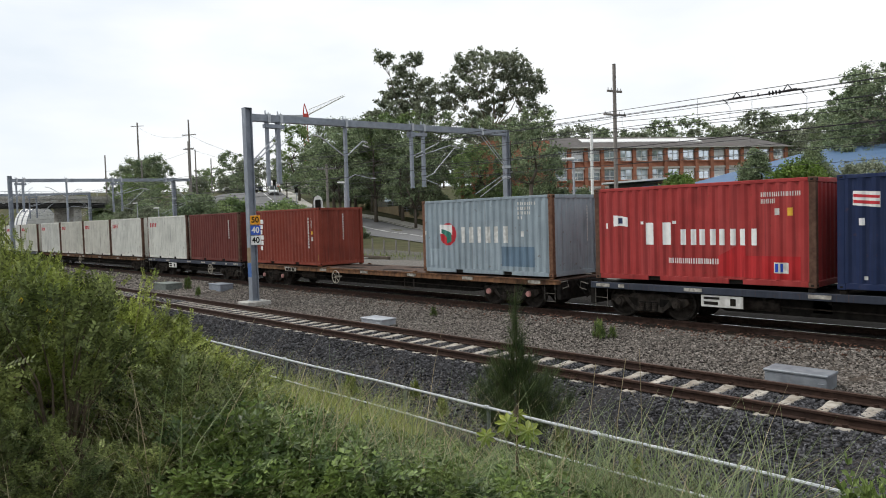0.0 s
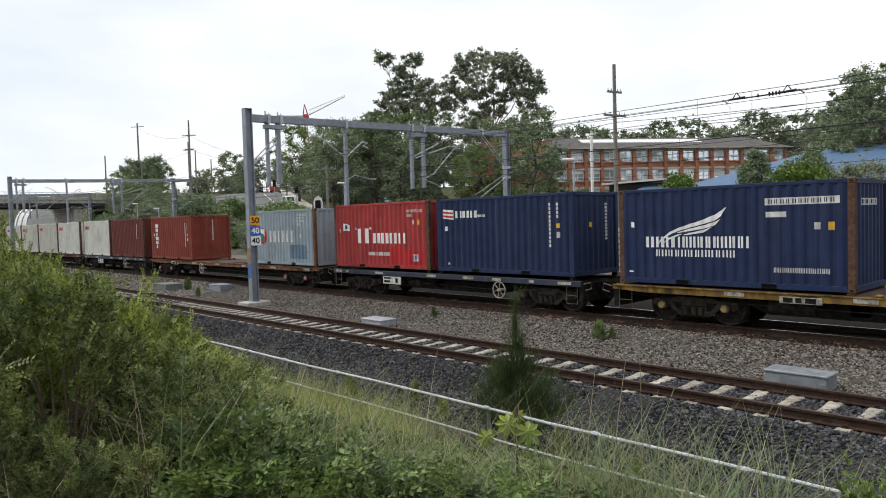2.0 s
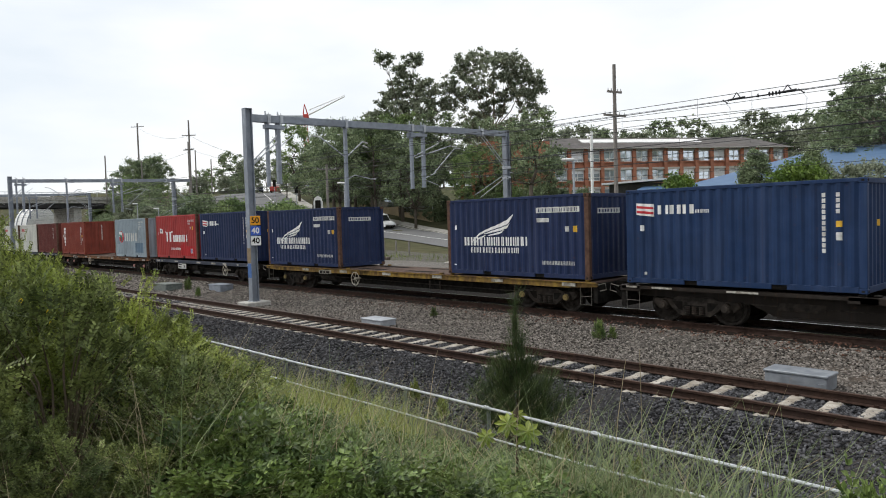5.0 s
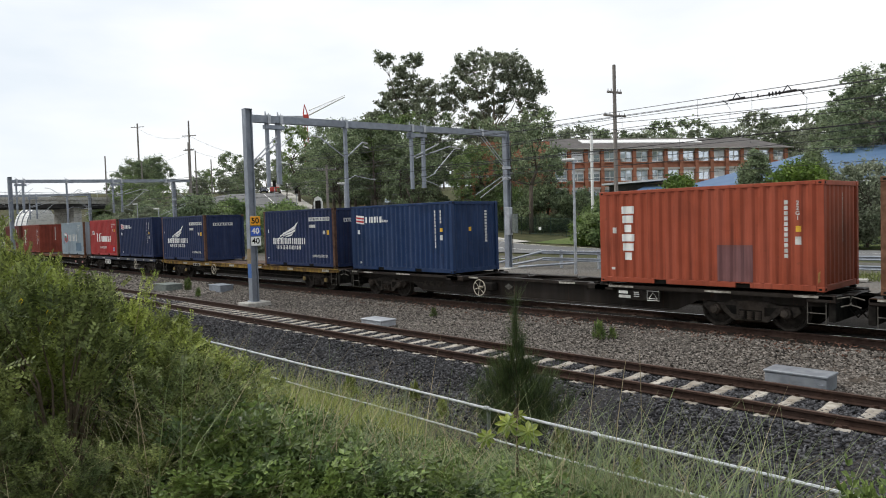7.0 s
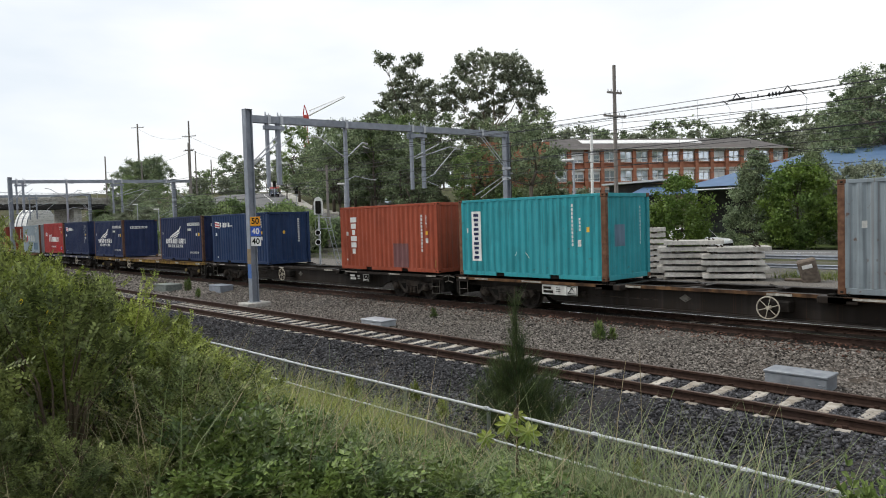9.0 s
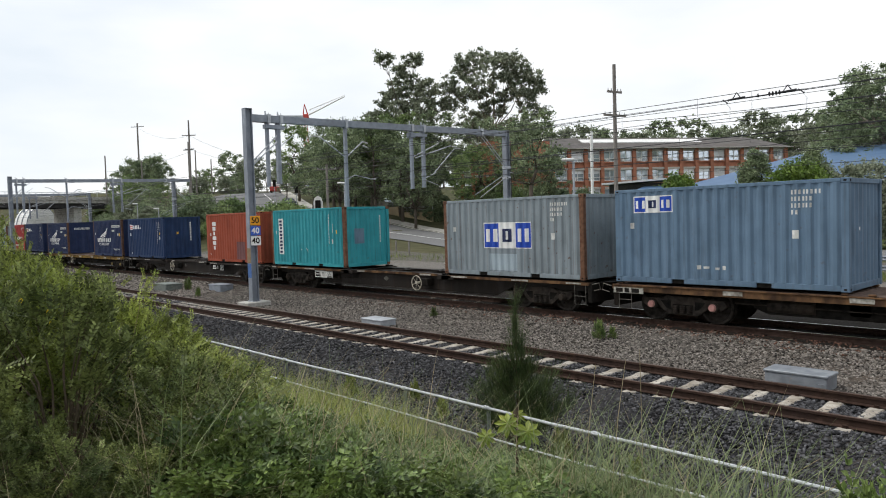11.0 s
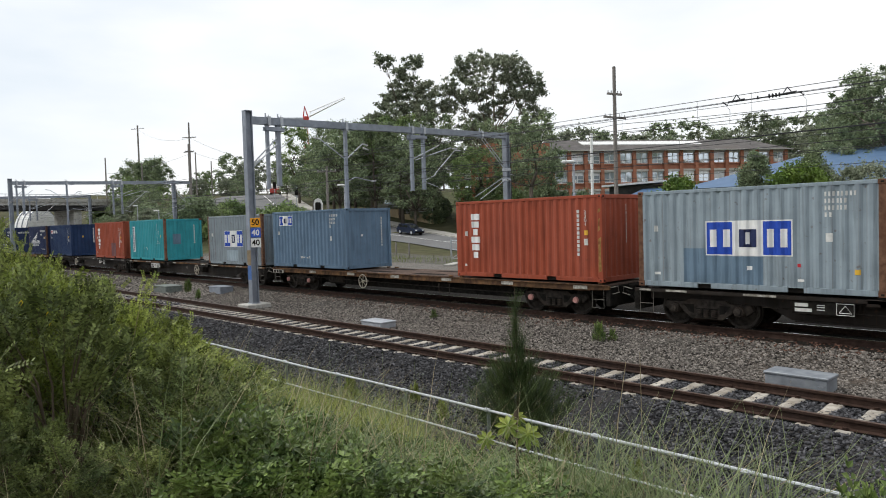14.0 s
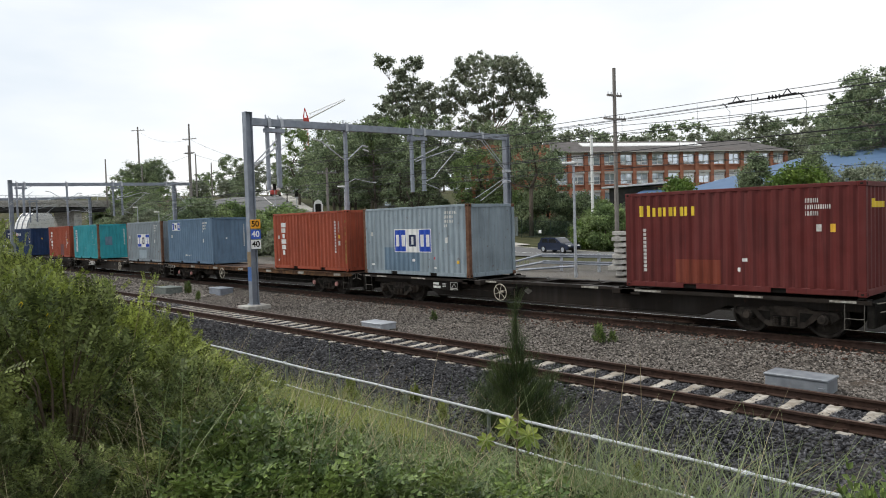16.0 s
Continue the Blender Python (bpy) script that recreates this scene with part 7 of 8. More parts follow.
lamp_post(-21.6, 29.6, 0.0, 5.75, -0.5, 40, "galvanised lamp post on the gravel")
lamp_post(-48.8, 34.7, 0.2, 6.0, -0.5, 40, "galvanised lamp post beside the road")
lamp_post(-93.8, 33.9, 0.2, 5.9, -0.5, 40, "galvanised lamp post further along")
lamp_post(-84.5, 33.0, 0.2, 5.0, -0.5, 40, "galvanised lamp post further along")
sg = thing("railway_signal", "railway signal with white domed hood beside the line", "signal", at=pose(-37.45, 24.6, 0.06, 0, 0, 40))
part("post", Shape().tube((0, 0, 0), (0, 0, 3.6), 0.07, 0.07, 8), GALV, sg)
hood = Shape().prism([(-0.28, 3.5), (-0.28, 4.25), (-0.2, 4.5), (0, 4.62), (0.2, 4.5), (0.28, 4.25), (0.28, 3.5)], -0.1, 0.02)
part("backboard", hood, WHITE, sg, "white rounded backboard")
part("signal_head", Shape().box(-0.13, 0.2, -0.3, -0.1, 3.55, 4.35, 0.05), BLACK, sg, "black signal head")
for z in (1.6, 2.2):
    part("signal_head", Shape().box(-0.2, 0.15, -0.2, -0.05, z, z + 0.33, 0.04), BLACK, sg, "small black signal head")
    part("lens_rim", Shape().ring((-0.03, -0.22, z + 0.17), (0, 1, 0), 0.17, 0.03, 16), WHITE, sg, "white lens rim")
lad = Shape().path([(0.3, 0.4, 3.3), (0.9, 0.9, 0)], 0.02).path([(0.55, 0.4, 3.3), (1.15, 0.9, 0)], 0.02)
for k in range(8):
    f = k / 8
    lad.path([(0.3 + 0.6 * f, 0.4 + 0.5 * f, 3.3 * (1 - f)), (0.55 + 0.6 * f, 0.4 + 0.5 * f, 3.3 * (1 - f))], 0.015)
lad.path([(-0.3, 0.2, 3.3), (0.6, 0.5, 3.3), (0.6, 0.5, 2.6), (-0.3, 0.2, 2.6), (-0.3, 0.2, 3.3)], 0.02)
part("ladder", lad, GALV, sg)
box_ = thing("relay_box", "grey metal relay box fixed beside the far post", "relay box", at=pose(-26.9, 30.6, 0))
part("box", Shape().box(-0.1, 0.25, -0.3, 0.0, 2.0, 3.6, 0.02), GALV, box_)
part("box", Shape().box(0.35, 0.6, -0.2, 0.05, 2.1, 3.2, 0.02), PIPE_DARK, box_)

# ---- overbridge far down the line ----
br = thing("road_bridge", "grey concrete road bridge over the railway", "bridge", at=pose(-140, 0, 0, 0, 0, 10))
part("deck", Shape().box(-5, 5, -70, 62, 8.0, 8.6), OLD_CONCRETE, br)
part("girder", Shape().box(4.0, 4.6, -70, 62, 7.2, 8.0).box(-4.6, -4.0, -70, 62, 7.2, 8.0), DARK_WALL, br)
part("parapet", Shape().box(4.9, 5.15, -70, 62, 8.6, 9.2), OLD_CONCRETE, br)
rs = Shape().box(4.95, 5.05, -70, 62, 9.9, 9.98)
for k in range(67):
    rs.box(4.97, 5.03, -70 + k * 2, -69.94 + k * 2, 9.2, 9.9)
part("railing", rs, GALV, br)
for y in (-20, 6, 40):
    part("pier", Shape().box(-4, 4, y, y + 1.4, -0.5, 7.2), OLD_CONCRETE, br)
dome = thing("white_canopy", "white arched station canopy beyond the bridge", "canopy", at=pose(-158, 38.4, 0, 0, 0, 100))
pts = [(2.9 * math.cos(math.pi * k / 14), 3.5 + 4.4 * math.sin(math.pi * k / 14)) for k in range(15)]
part("shell", Shape().prism(pts, 0, 6), WHITE, dome)
for k in range(3):
    rib = Shape()
    for (xa, za), (xb, zb) in zip(pts, pts[1:]):
        rib.tube((xa * 1.02, k * 2.3 + 0.2, za * 1.01), (xb * 1.02, k * 2.3 + 0.2, zb * 1.01), 0.1, 0.1, 4)
    part("rib", rib, GANTRY_GREY, dome, "grey steel rib")
part("support_wall", Shape().box(-2.8, 2.8, 0.3, 5.7, -0.5, 3.5), DARK_WALL, dome)

# ---- tower crane ----
CRANE_RED = surf("crane_red", (0.42, 0.05, 0.04), (0.5, 0.07, 0.055), 1, 0.6, 0, 0)
cr = thing("tower_crane", "red and white luffing tower crane far away", "crane", at=pose(-252.9, 161.4, -26, 0, 0, 56) @ Matrix.Diagonal((1.5, 1.5, 1.5, 1)))
s = Shape()
for x, y in ((-0.8, -0.8), (0.8, -0.8), (0.8, 0.8), (-0.8, 0.8)):
    s.tube((x * 0.6, y * 0.6, 10), (x * 0.6, y * 0.6, 48), 0.1, 0.1, 4)
for k in range(13):
    s.tube((-0.5, -0.5, 10 + 2.9 * k), (0.5, -0.5, 12.9 + 2.9 * k), 0.06, 0.06, 4).tube((0.5, 0.5, 10 + 2.9 * k), (-0.5, 0.5, 12.9 + 2.9 * k), 0.06, 0.06, 4)
part("mast", s, CRANE_RED, cr)
part("cab", Shape().box(-0.7, 0.9, -0.8, 0.8, 47.6, 49.6, 0.2).tube((-0.6, 0, 49.6), (-0.2, 0, 52.4), 0.2, 0.1, 5).tube((0.6, 0, 49.6), (-0.2, 0, 52.4), 0.2, 0.1, 5), CRANE_RED, cr)
s = Shape()
for dy in (-0.5, 0.5):
    s.tube((1, dy, 49.5), (11, dy * 0.3, 54.5), 0.14, 0.1, 4)
s.tube((1, 0, 50.8), (11, 0, 54.9), 0.12, 0.08, 4)
for k in range(10):
    s.tube((1 + k, -0.4, 49.5 + k * 0.5), (1.6 + k, 0, 51 + k * 0.42), 0.06, 0.06, 4)
part("jib", s, FRAME_WHITE, cr)
part("counter_jib", Shape().box(-6, 0, -0.7, 0.7, 48.6, 49.2).box(-6, -4, -0.8, 0.8, 47.4, 49.0), GALV, cr)

# long service wires from pole to pole on the hill
for a, b, sag in (((-159.6, 58.5, 25.3), (-109.9, 48.3, 17.5), 1.2), ((-109.9, 48.3, 17.6), (-58.0, 39.2, 8.3), 1.0), ((-109.9, 48.3, 15.4), (-58.0, 39.2, 8.3), 0.8), ((-142.8, 46.0, 14.0), (-109.9, 48.3, 15.0), 0.6), ((-58.0, 39.2, 8.2), (-25.5, 39.5, 8.9), 0.5),
                  ((-25.5, 39.5, 8.9), (20, 40.0, 9.4), 0.7), ((-25.5, 39.5, 8.4), (20, 40.0, 8.6), 0.7)):
    w = Shape().path([tuple(a[i] + (b[i] - a[i]) * k / 12 - (sag * 4 * (k / 12) * (1 - k / 12) if i == 2 else 0) for i in range(3)) for k in range(13)], 0.016, 4)
    tagged(part("service_wire", w, WIRE), "dark sagging service wire between poles", "wire", "service wires")

# ---- crossing lights, houses and hedge at the top of the road ----
for x, y, h in ((-118, 62.5, 3.6), (-112, 64.5, 4.2), (-104, 64.0, 3.6)):
    tl = thing("traffic_light", "dark traffic light beside the hill road", "traffic light", "traffic lights", pose(x, y, ground_z(x, y), 0, 0, 30))
    part("post", Shape().tube((0, 0, 0), (0, 0, h), 0.07, 0.06, 6), GALV, tl)
    part("signal_head", Shape().box(-0.25, 0.25, -0.2, 0.2, h - 1.1, h + 0.1, 0.05), BLACK, tl)
rng = np.random.default_rng(18)
for k in range(16):
    x = -70 - 46 * rng.random()
    y = knots(-x, ((66, 56.4), (80, 57.3), (93, 58.5), (107, 62.5), (125, 70))) + 9.5 + 8 * rng.random()
    tree("broad_bush", x, y, ground_z(x, y) - 0.3, rng.random() * 360, 0.45 + 0.4 * rng.random(), (LEAF_DARK, LEAF_EUC, LEAF_DARK)[k % 3], BARK_DARK, "understory_bush", "dark shrub under the roadside trees", "bush", "shrubs under the trees")
# tubular gate and posts on the verge
gate = thing("field_gate", "weathered tubular steel gate on the verge", "gate", at=pose(-38.9, 37.4, ground_z(-38.9, 37.4), 0, 0, -6))
for x in (0.0, 3.2, 6.4):
    part("post", Shape().tube((x, 0, -0.3), (x, 0, 1.75), 0.05, 0.05, 8), GALV, gate)
for x in (0.1, 3.3):
    g_ = part("gate_leaf", Shape().path([(x, 0, 0.15), (x, 0, 1.5), (x + 3.0, 0, 1.5), (x + 3.0, 0, 0.15), (x, 0, 0.15)], 0.028, 6), GALV, gate)
    part("brace", Shape().tube((x, 0, 0.15), (x + 3.0, 0, 1.5), 0.018, 0.018, 6), GALV, g_)
    part("brace", Shape().tube((x, 0, 0.82), (x + 3.0, 0, 0.82), 0.018, 0.018, 6), GALV, g_)
for k in range(7):
    x, y = -45.5 - 2.4 * k, 38.8 + 0.55 * k
    fp = thing("fence_post", "grey timber post on the verge", "post", "posts on the verge", pose(x, y, ground_z(x, y)))
    part("post", Shape().box(-0.06, 0.06, -0.06, 0.06, -0.3, 1.25, 0.015), WOOD_POLE, fp)
edge_log = thing("edge_log", "dark timber edging along the gravel", "log", at=pose(-41.5, 33.4, 0.02, 0, 0, 171))
part("log", Shape().box(0, 6.5, -0.12, 0.12, 0, 0.24, 0.03), BARK_DARK, edge_log)
for x, y, w in ((-34.2, 33.0, 1.3), (-32.4, 32.2, 0.9), (-29.6, 31.6, 1.1), (-44.5, 34.4, 1.0)):
    sl = thing("concrete_slab", "pale concrete slab lying on the gravel", "slab", "slabs on the gravel", pose(x, y, 0.03, 0, 0, x * 7))
    part("slab", Shape().box(-w, w, -0.3, 0.3, 0, 0.1, 0.02), OLD_CONCRETE, sl)
flag = thing("white_pole", "thin white pole before the school", "pole", at=pose(-42.7, 61.7, ground_z(-42.7, 61.7)))
part("pole", Shape().tube((0, 0, -0.2), (0, 0, 11.2), 0.16, 0.14, 10), WHITE, flag)
HOUSE_WALL = surf("cream_house_wall", (0.5, 0.48, 0.43), (0.58, 0.56, 0.5), 1, 0.8, 0, 0.1, 10)
for x, y, w, turn in ((-150, 90, 12, 40), (-128, 82, 10, 35), (-92, 72, 9, 35)):
    h = thing("house", "small cream house with a grey roof", "house", "houses on the hill", pose(x, y, ground_z(x, y), 0, 0, turn))
    part("wall", Shape().box(0, w, 0, 8, -1, 3.2), HOUSE_WALL, h)
    part("roof", Shape().add([(-0.5, -0.5, 3.2), (w + 0.5, -0.5, 3.2), (w + 0.5, 8.5, 3.2), (-0.5, 8.5, 3.2), (2.5, 4, 5.4), (w - 2.5, 4, 5.4)], [(0, 1, 5, 4), (1, 2, 5), (2, 3, 4, 5), (3, 0, 4), (3, 2, 1, 0)]), TILES, h)
    for k in range(3):
        part("window", Shape().box(1.2 + k * w / 3.4, 2.4 + k * w / 3.4, -0.03, 0.0, 1.0, 2.2), SKY_GLASS, h)
van = thing("parked_van", "red and white van parked at the roadside", "van", at=pose(-131, 75.6, ground_z(-131, 75.6) + 0.1, 0, 0, -35))
part("body", Shape().box(-2.2, 2.0, -0.9, 0.9, 0.35, 1.2, 0.08), CRANE_RED, van)
part("cabin", Shape().box(-2.1, 1.2, -0.85, 0.85, 1.2, 2.1, 0.1), FRAME_WHITE, van)
for x in (-1.4, 1.3):
    for y in (-0.85, 0.85):
        part("wheel", Shape().tube((x, y - 0.1, 0.35), (x, y + 0.1, 0.35), 0.35, 0.35, 14), BLACK, van)
for k in range(16):
    x, y = -76 - 2.6 * k, 71.5 + 0.75 * k
    tree("broad_bush", x, y, ground_z(x, y), k * 67, 0.75 + 0.25 * (k % 3), LEAF_DARK, BARK_DARK, "hedge_bush", "dark hedge bush behind the footpath", "bush", "hedge bushes")

for x, y, sc in ((-89.6, 39.8, 1.5), (-89, 41.1, 1.45), (-85.6, 41.2, 1.1), (-84.9, 42.6, 1.4), (-85.2, 44.3, 1.2), (-92.5, 40.5, 1.4), (-95, 41.5, 1.3)):
    tree("broad_bush", x, y, ground_z(x, y) - 0.5, x * 51, sc, LEAF_DARK if int(-x) % 2 else LEAF_MID, BARK_DARK, "hillside_bush", "rough green bush on the cutting slope", "bush", "bushes on the cutting slope")
for x, y, sc in ((-61.5, 37.5, 1.34), (-65.5, 38.6, 1.47), (-59.2, 37.4, 1.18), (-56.6, 34.0, 1.12)):
    tree("broad_bush", x, y, ground_z(x, y) - 0.2, x * 51, sc, (LEAF_EUC, LEAF_MID)[int(-x) % 2], BARK_DARK, "verge_bush", "grey-green straggling bush on the verge", "bush", "bushes by the road")
rng = np.random.default_rng(8)
for k in range(26):
    x = -68 - 30 * rng.random()
    y = 52.0 - 9 * rng.random()
    tree("broad_bush", x, y, ground_z(x, y) - 0.5, rng.random() * 360, 0.5 + 0.35 * rng.random(), (LEAF_DARK, LEAF_EUC, LEAF_MID)[k % 3], BARK_DARK, "hillside_bush", "rough green bush on the cutting slope", "bush", "bushes on the cutting slope")
for x, y, sc in ((-155, 82, 0.55), (-160, 90, 0.6), (-151, 90, 0.6), (-147, 96, 0.65), (-166, 88, 0.5), (-143, 100, 0.7), (-139, 90, 0.55)):
    tree("far_gum", x, y, ground_z(x, y) - 0.5, x * 13, sc, LEAF_EUC, BARK, "hillside_tree", "green tree behind the hilltop houses", "tree", "hillside trees")
for x, y, sc in ((-150, 74, 1.2), (-155, 80, 1.5), (-160, 72, 1.2), (-106, 76, 1.6), (-101, 77, 1.5), (-112, 80, 1.7), (-118, 82, 1.6), (-124, 86, 1.7), (-95, 74, 1.3), (-130, 88, 1.8)):
    tree("broad_bush", x, y, ground_z(x, y) - 0.3, x * 23, sc, LEAF_DARK if int(x) % 2 else LEAF_EUC, BARK_DARK, "hillside_tree", "rounded dark green tree near the crossing", "tree", "hillside trees")


# ---- cars on the road ----
CAR_GLASS = surf("car_glass", (0.012, 0.014, 0.016), (0.02, 0.022, 0.025), 2, 0.08, 0, 0, spec=0.8)
TYRE = surf("tyre", (0.015, 0.015, 0.015), (0.025, 0.025, 0.025), 20, 0.9, 0, 0.1)
LAMP_RED = surf("tail_lamp", (0.3, 0.01, 0.01), (0.35, 0.015, 0.015), 5, 0.2, 0, 0)
CAR_WHITE = surf("white_car_paint", (0.72, 0.73, 0.73), (0.78, 0.79, 0.79), 2, 0.2, 0, 0)
CAR_BLUE = surf("dark_blue_car_paint", (0.022, 0.03, 0.055), (0.03, 0.04, 0.07), 2, 0.22, 0.2, 0)
CAR_DARK = surf("dark_car_paint", (0.02, 0.022, 0.026), (0.03, 0.033, 0.038), 2, 0.2, 0.2, 0)


def car(name, label, paint, tall):
    """A car that heads along +x: body, cabin, glass, wheels, lamps and mirrors."""
    c = thing(name, label, "car", "cars on the road")
    h = tall
    part("body", Shape().prism([(-2.2, 0.35), (-2.25, 0.7), (-2.18, 0.95), (0.95, 0.98), (1.9, 0.88), (2.2, 0.7), (2.22, 0.4), (1.85, 0.28), (-1.9, 0.28)], -0.88, 0.88), paint, c)
    part("cabin", Shape().prism([(-2.12, 0.95), (-1.85, h - 0.08), (-1.5, h), (0.05, h), (0.35, h - 0.06), (1.1, 0.96)], -0.76, 0.76), paint, c)
    for y in (-0.765, 0.762):
        for a, b in (((-1.75, 0.98), (-0.85, 0.98)), ((-0.75, 0.98), (0.2, 0.98))):
            top = h - 0.14
            part("side_window", Shape().prism([(a[0] + 0.0, 1.0), (a[0] + 0.12, top), (b[0] - 0.02 if b[0] < 0 else 0.1, top), (b[0] + (0.0 if b[0] < 0 else 0.55), 1.0)], y, y + 0.004), CAR_GLASS, c)
    part("windscreen", Shape().add([(1.06, -0.68, 1.0), (1.06, 0.68, 1.0), (0.42, 0.62, h - 0.1), (0.42, -0.62, h - 0.1)], [(0, 1, 2, 3)]), CAR_GLASS, c).location.x = 0.012
    part("rear_window", Shape().add([(-2.1, -0.66, 1.05), (-2.1, 0.66, 1.05), (-1.9, 0.6, h - 0.14), (-1.9, -0.6, h - 0.14)], [(0, 1, 2, 3)]), CAR_GLASS, c).location.x = -0.012
    for x in (-1.38, 1.4):
        for y in (-0.78, 0.78):
            d = -1 if y < 0 else 1
            w = part("wheel", Shape().tube((x, y - 0.1 * d, 0.34), (x, y + 0.12 * d, 0.34), 0.34, 0.34, 18), TYRE, c)
            part("rim", Shape().tube((x, y + 0.121 * d, 0.34), (x, y + 0.13 * d, 0.34), 0.22, 0.18, 12), GALV, w)
    for y in (-0.62, 0.62):
        part("headlight", Shape().box(2.1, 2.215, y - 0.16, y + 0.16, 0.66, 0.8, 0.02), FRAME_WHITE, c)
        part("tail_light", Shape().box(-2.26, -2.18, y - 0.12, y + 0.12, 0.72, 0.95, 0.02), LAMP_RED, c)
        part("mirror", Shape().box(0.55, 0.7, y * 1.5 - 0.08, y * 1.5 + 0.08, 0.98, 1.12, 0.03), paint, c)
    part("bumper", Shape().box(-2.28, -2.16, -0.8, 0.8, 0.35, 0.55, 0.03).box(2.12, 2.25, -0.8, 0.8, 0.35, 0.55, 0.03), BLACK, c)
    return c


suv = car("white_suv", "white sport utility car driving along the road", CAR_WHITE, 1.78)
sedan = car("blue_car", "dark blue hatchback driving along the road", CAR_BLUE, 1.5)
sedan.scale = (0.87, 0.87, 0.9)
dark = car("dark_suv", "dark sport utility car on the hill road", CAR_DARK, 1.75)
DRIVE = [(x, y + 1.7) for x, y in reversed(ROAD_LINE)]


def drive(metres, line=DRIVE):
    """The pose of a car that has gone so far down the road."""
    for (ax, ay), (bx, by) in zip(line, line[1:]):
        n = math.hypot(bx - ax, by - ay)
        if metres <= n or (bx, by) == line[-1]:
            f = metres / n
            x, y = ax + (bx - ax) * f, ay + (by - ay) * f
            z0, z1 = ground_z(x - 1.2 * (bx - ax) / n, y - 1.2 * (by - ay) / n), ground_z(x + 1.2 * (bx - ax) / n, y + 1.2 * (by - ay) / n)
            return Matrix.Translation((x, y, (z0 + z1) / 2 + 0.1)) @ Matrix.Rotation(math.atan2(by - ay, bx - ax), 4, "Z") @ Matrix.Rotation(-math.atan2(z1 - z0, 2.4), 4, "Y")
        metres -= n


# ---- scrub on the bank ----
LEAF_SCRUB = surf("scrub_leaves", (0.127, 0.165, 0.034), (0.307, 0.345, 0.082), 2.2, 0.42, 0, 0, c=(0.0477, 0.0795, 0.0212), cscale=1.1, cmix=0.7, island=0.65, spec=0.2, leafy=0.18, vary=0.35)
# shaded copy of the scrub leaves, for the dark hollow near the camera
LEAF_SHADED = surf("shaded_scrub_leaves", (0.05, 0.07, 0.025), (0.16, 0.19, 0.058), 2.2, 0.55, 0, 0, c=(0.2, 0.225, 0.07), cscale=1.1, cmix=0.5, island=0.65, spec=0.15, leafy=0.1, vary=0.3)
LEAF_BROAD = surf("broad_leaves", (0.05, 0.086, 0.024), (0.18, 0.24, 0.064), 5, 0.38, 0, 0, spec=0.3, c=(0.0322, 0.0616, 0.02), cscale=2, cmix=0.6, island=0.45, leafy=0.15, vary=0.3)
LEAF_GRASS = surf("grass_blades", (0.075, 0.11, 0.024), (0.17, 0.205, 0.055), 3, 0.55, 0, 0, c=(0.22, 0.21, 0.09), cscale=1.0, cmix=0.6, island=0.35, leafy=0.25, vary=0.2)
LEAF_SUN = surf("yellow_green_grass", (0.17, 0.20, 0.04), (0.30, 0.32, 0.085), 3, 0.55, 0, 0, c=(0.13, 0.17, 0.04), cscale=0.8, cmix=0.6, island=0.35, leafy=0.25)
LEAF_PALE = surf("pale_grass", (0.10, 0.145, 0.055), (0.23, 0.275, 0.125), 3, 0.55, 0, 0, c=(0.22, 0.2, 0.11), cscale=1.0, cmix=0.5, island=0.3, leafy=0.25)
DRY = surf("dry_stalks", (0.26, 0.21, 0.125), (0.40, 0.34, 0.22), 4, 0.8, 0, 0, island=0.3, leafy=0.15)
CASTOR = surf("yellow_green_leaf", (0.16, 0.22, 0.035), (0.31, 0.35, 0.06), 6, 0.45, 0, 0.1, 30, c=(0.14, 0.25, 0.05), cscale=4, cmix=0.5, leafy=0.3, vary=0.15)
NEEDLE = surf("sheoak_needles", (0.034, 0.058, 0.02), (0.085, 0.115, 0.038), 4, 0.6, 0, 0, island=0.4, leafy=0.15)
STEM = surf("brown_stems", (0.06, 0.045, 0.03), (0.11, 0.085, 0.06), 8, 0.9, 0, 0.2, 40)
FLOWER = surf("yellow_flowers", (0.65, 0.48, 0.02), (0.75, 0.58, 0.04), 8, 0.6, 0, 0, leafy=0.2)


def leaflet(base, along, side, up, length, width, fold=0.15):
    """Two faces folded along the midrib."""
    b, m, t = base, base + along * length * 0.5, base + along * length
    l, r = m + side * width / 2 + up * fold * width, m - side * width / 2 + up * fold * width
    return [b, l, t, m, b, m, t, r]


def pinnate_sprig(rng):
    out = []
    X, Y, Z = np.eye(3)
    for k in range(7):
        p = X * (0.02 + 0.021 * k) - Z * 0.004 * k * k * 0.12
        for s in (1, -1):
            d = X * 0.5 + Y * s * 0.86 + Z * rng.normal(0.05, 0.12)
            d /= np.linalg.norm(d)
            sd = np.cross(Z, d)
            L, sd = 0.036 * (0.8 + 0.4 * rng.random()), sd / (np.linalg.norm(sd) + 1e-9) * 0.009
            out += [p, p + d * L * 0.5 + sd, p + d * L, p + d * L * 0.5 - sd]
    return np.array(out)


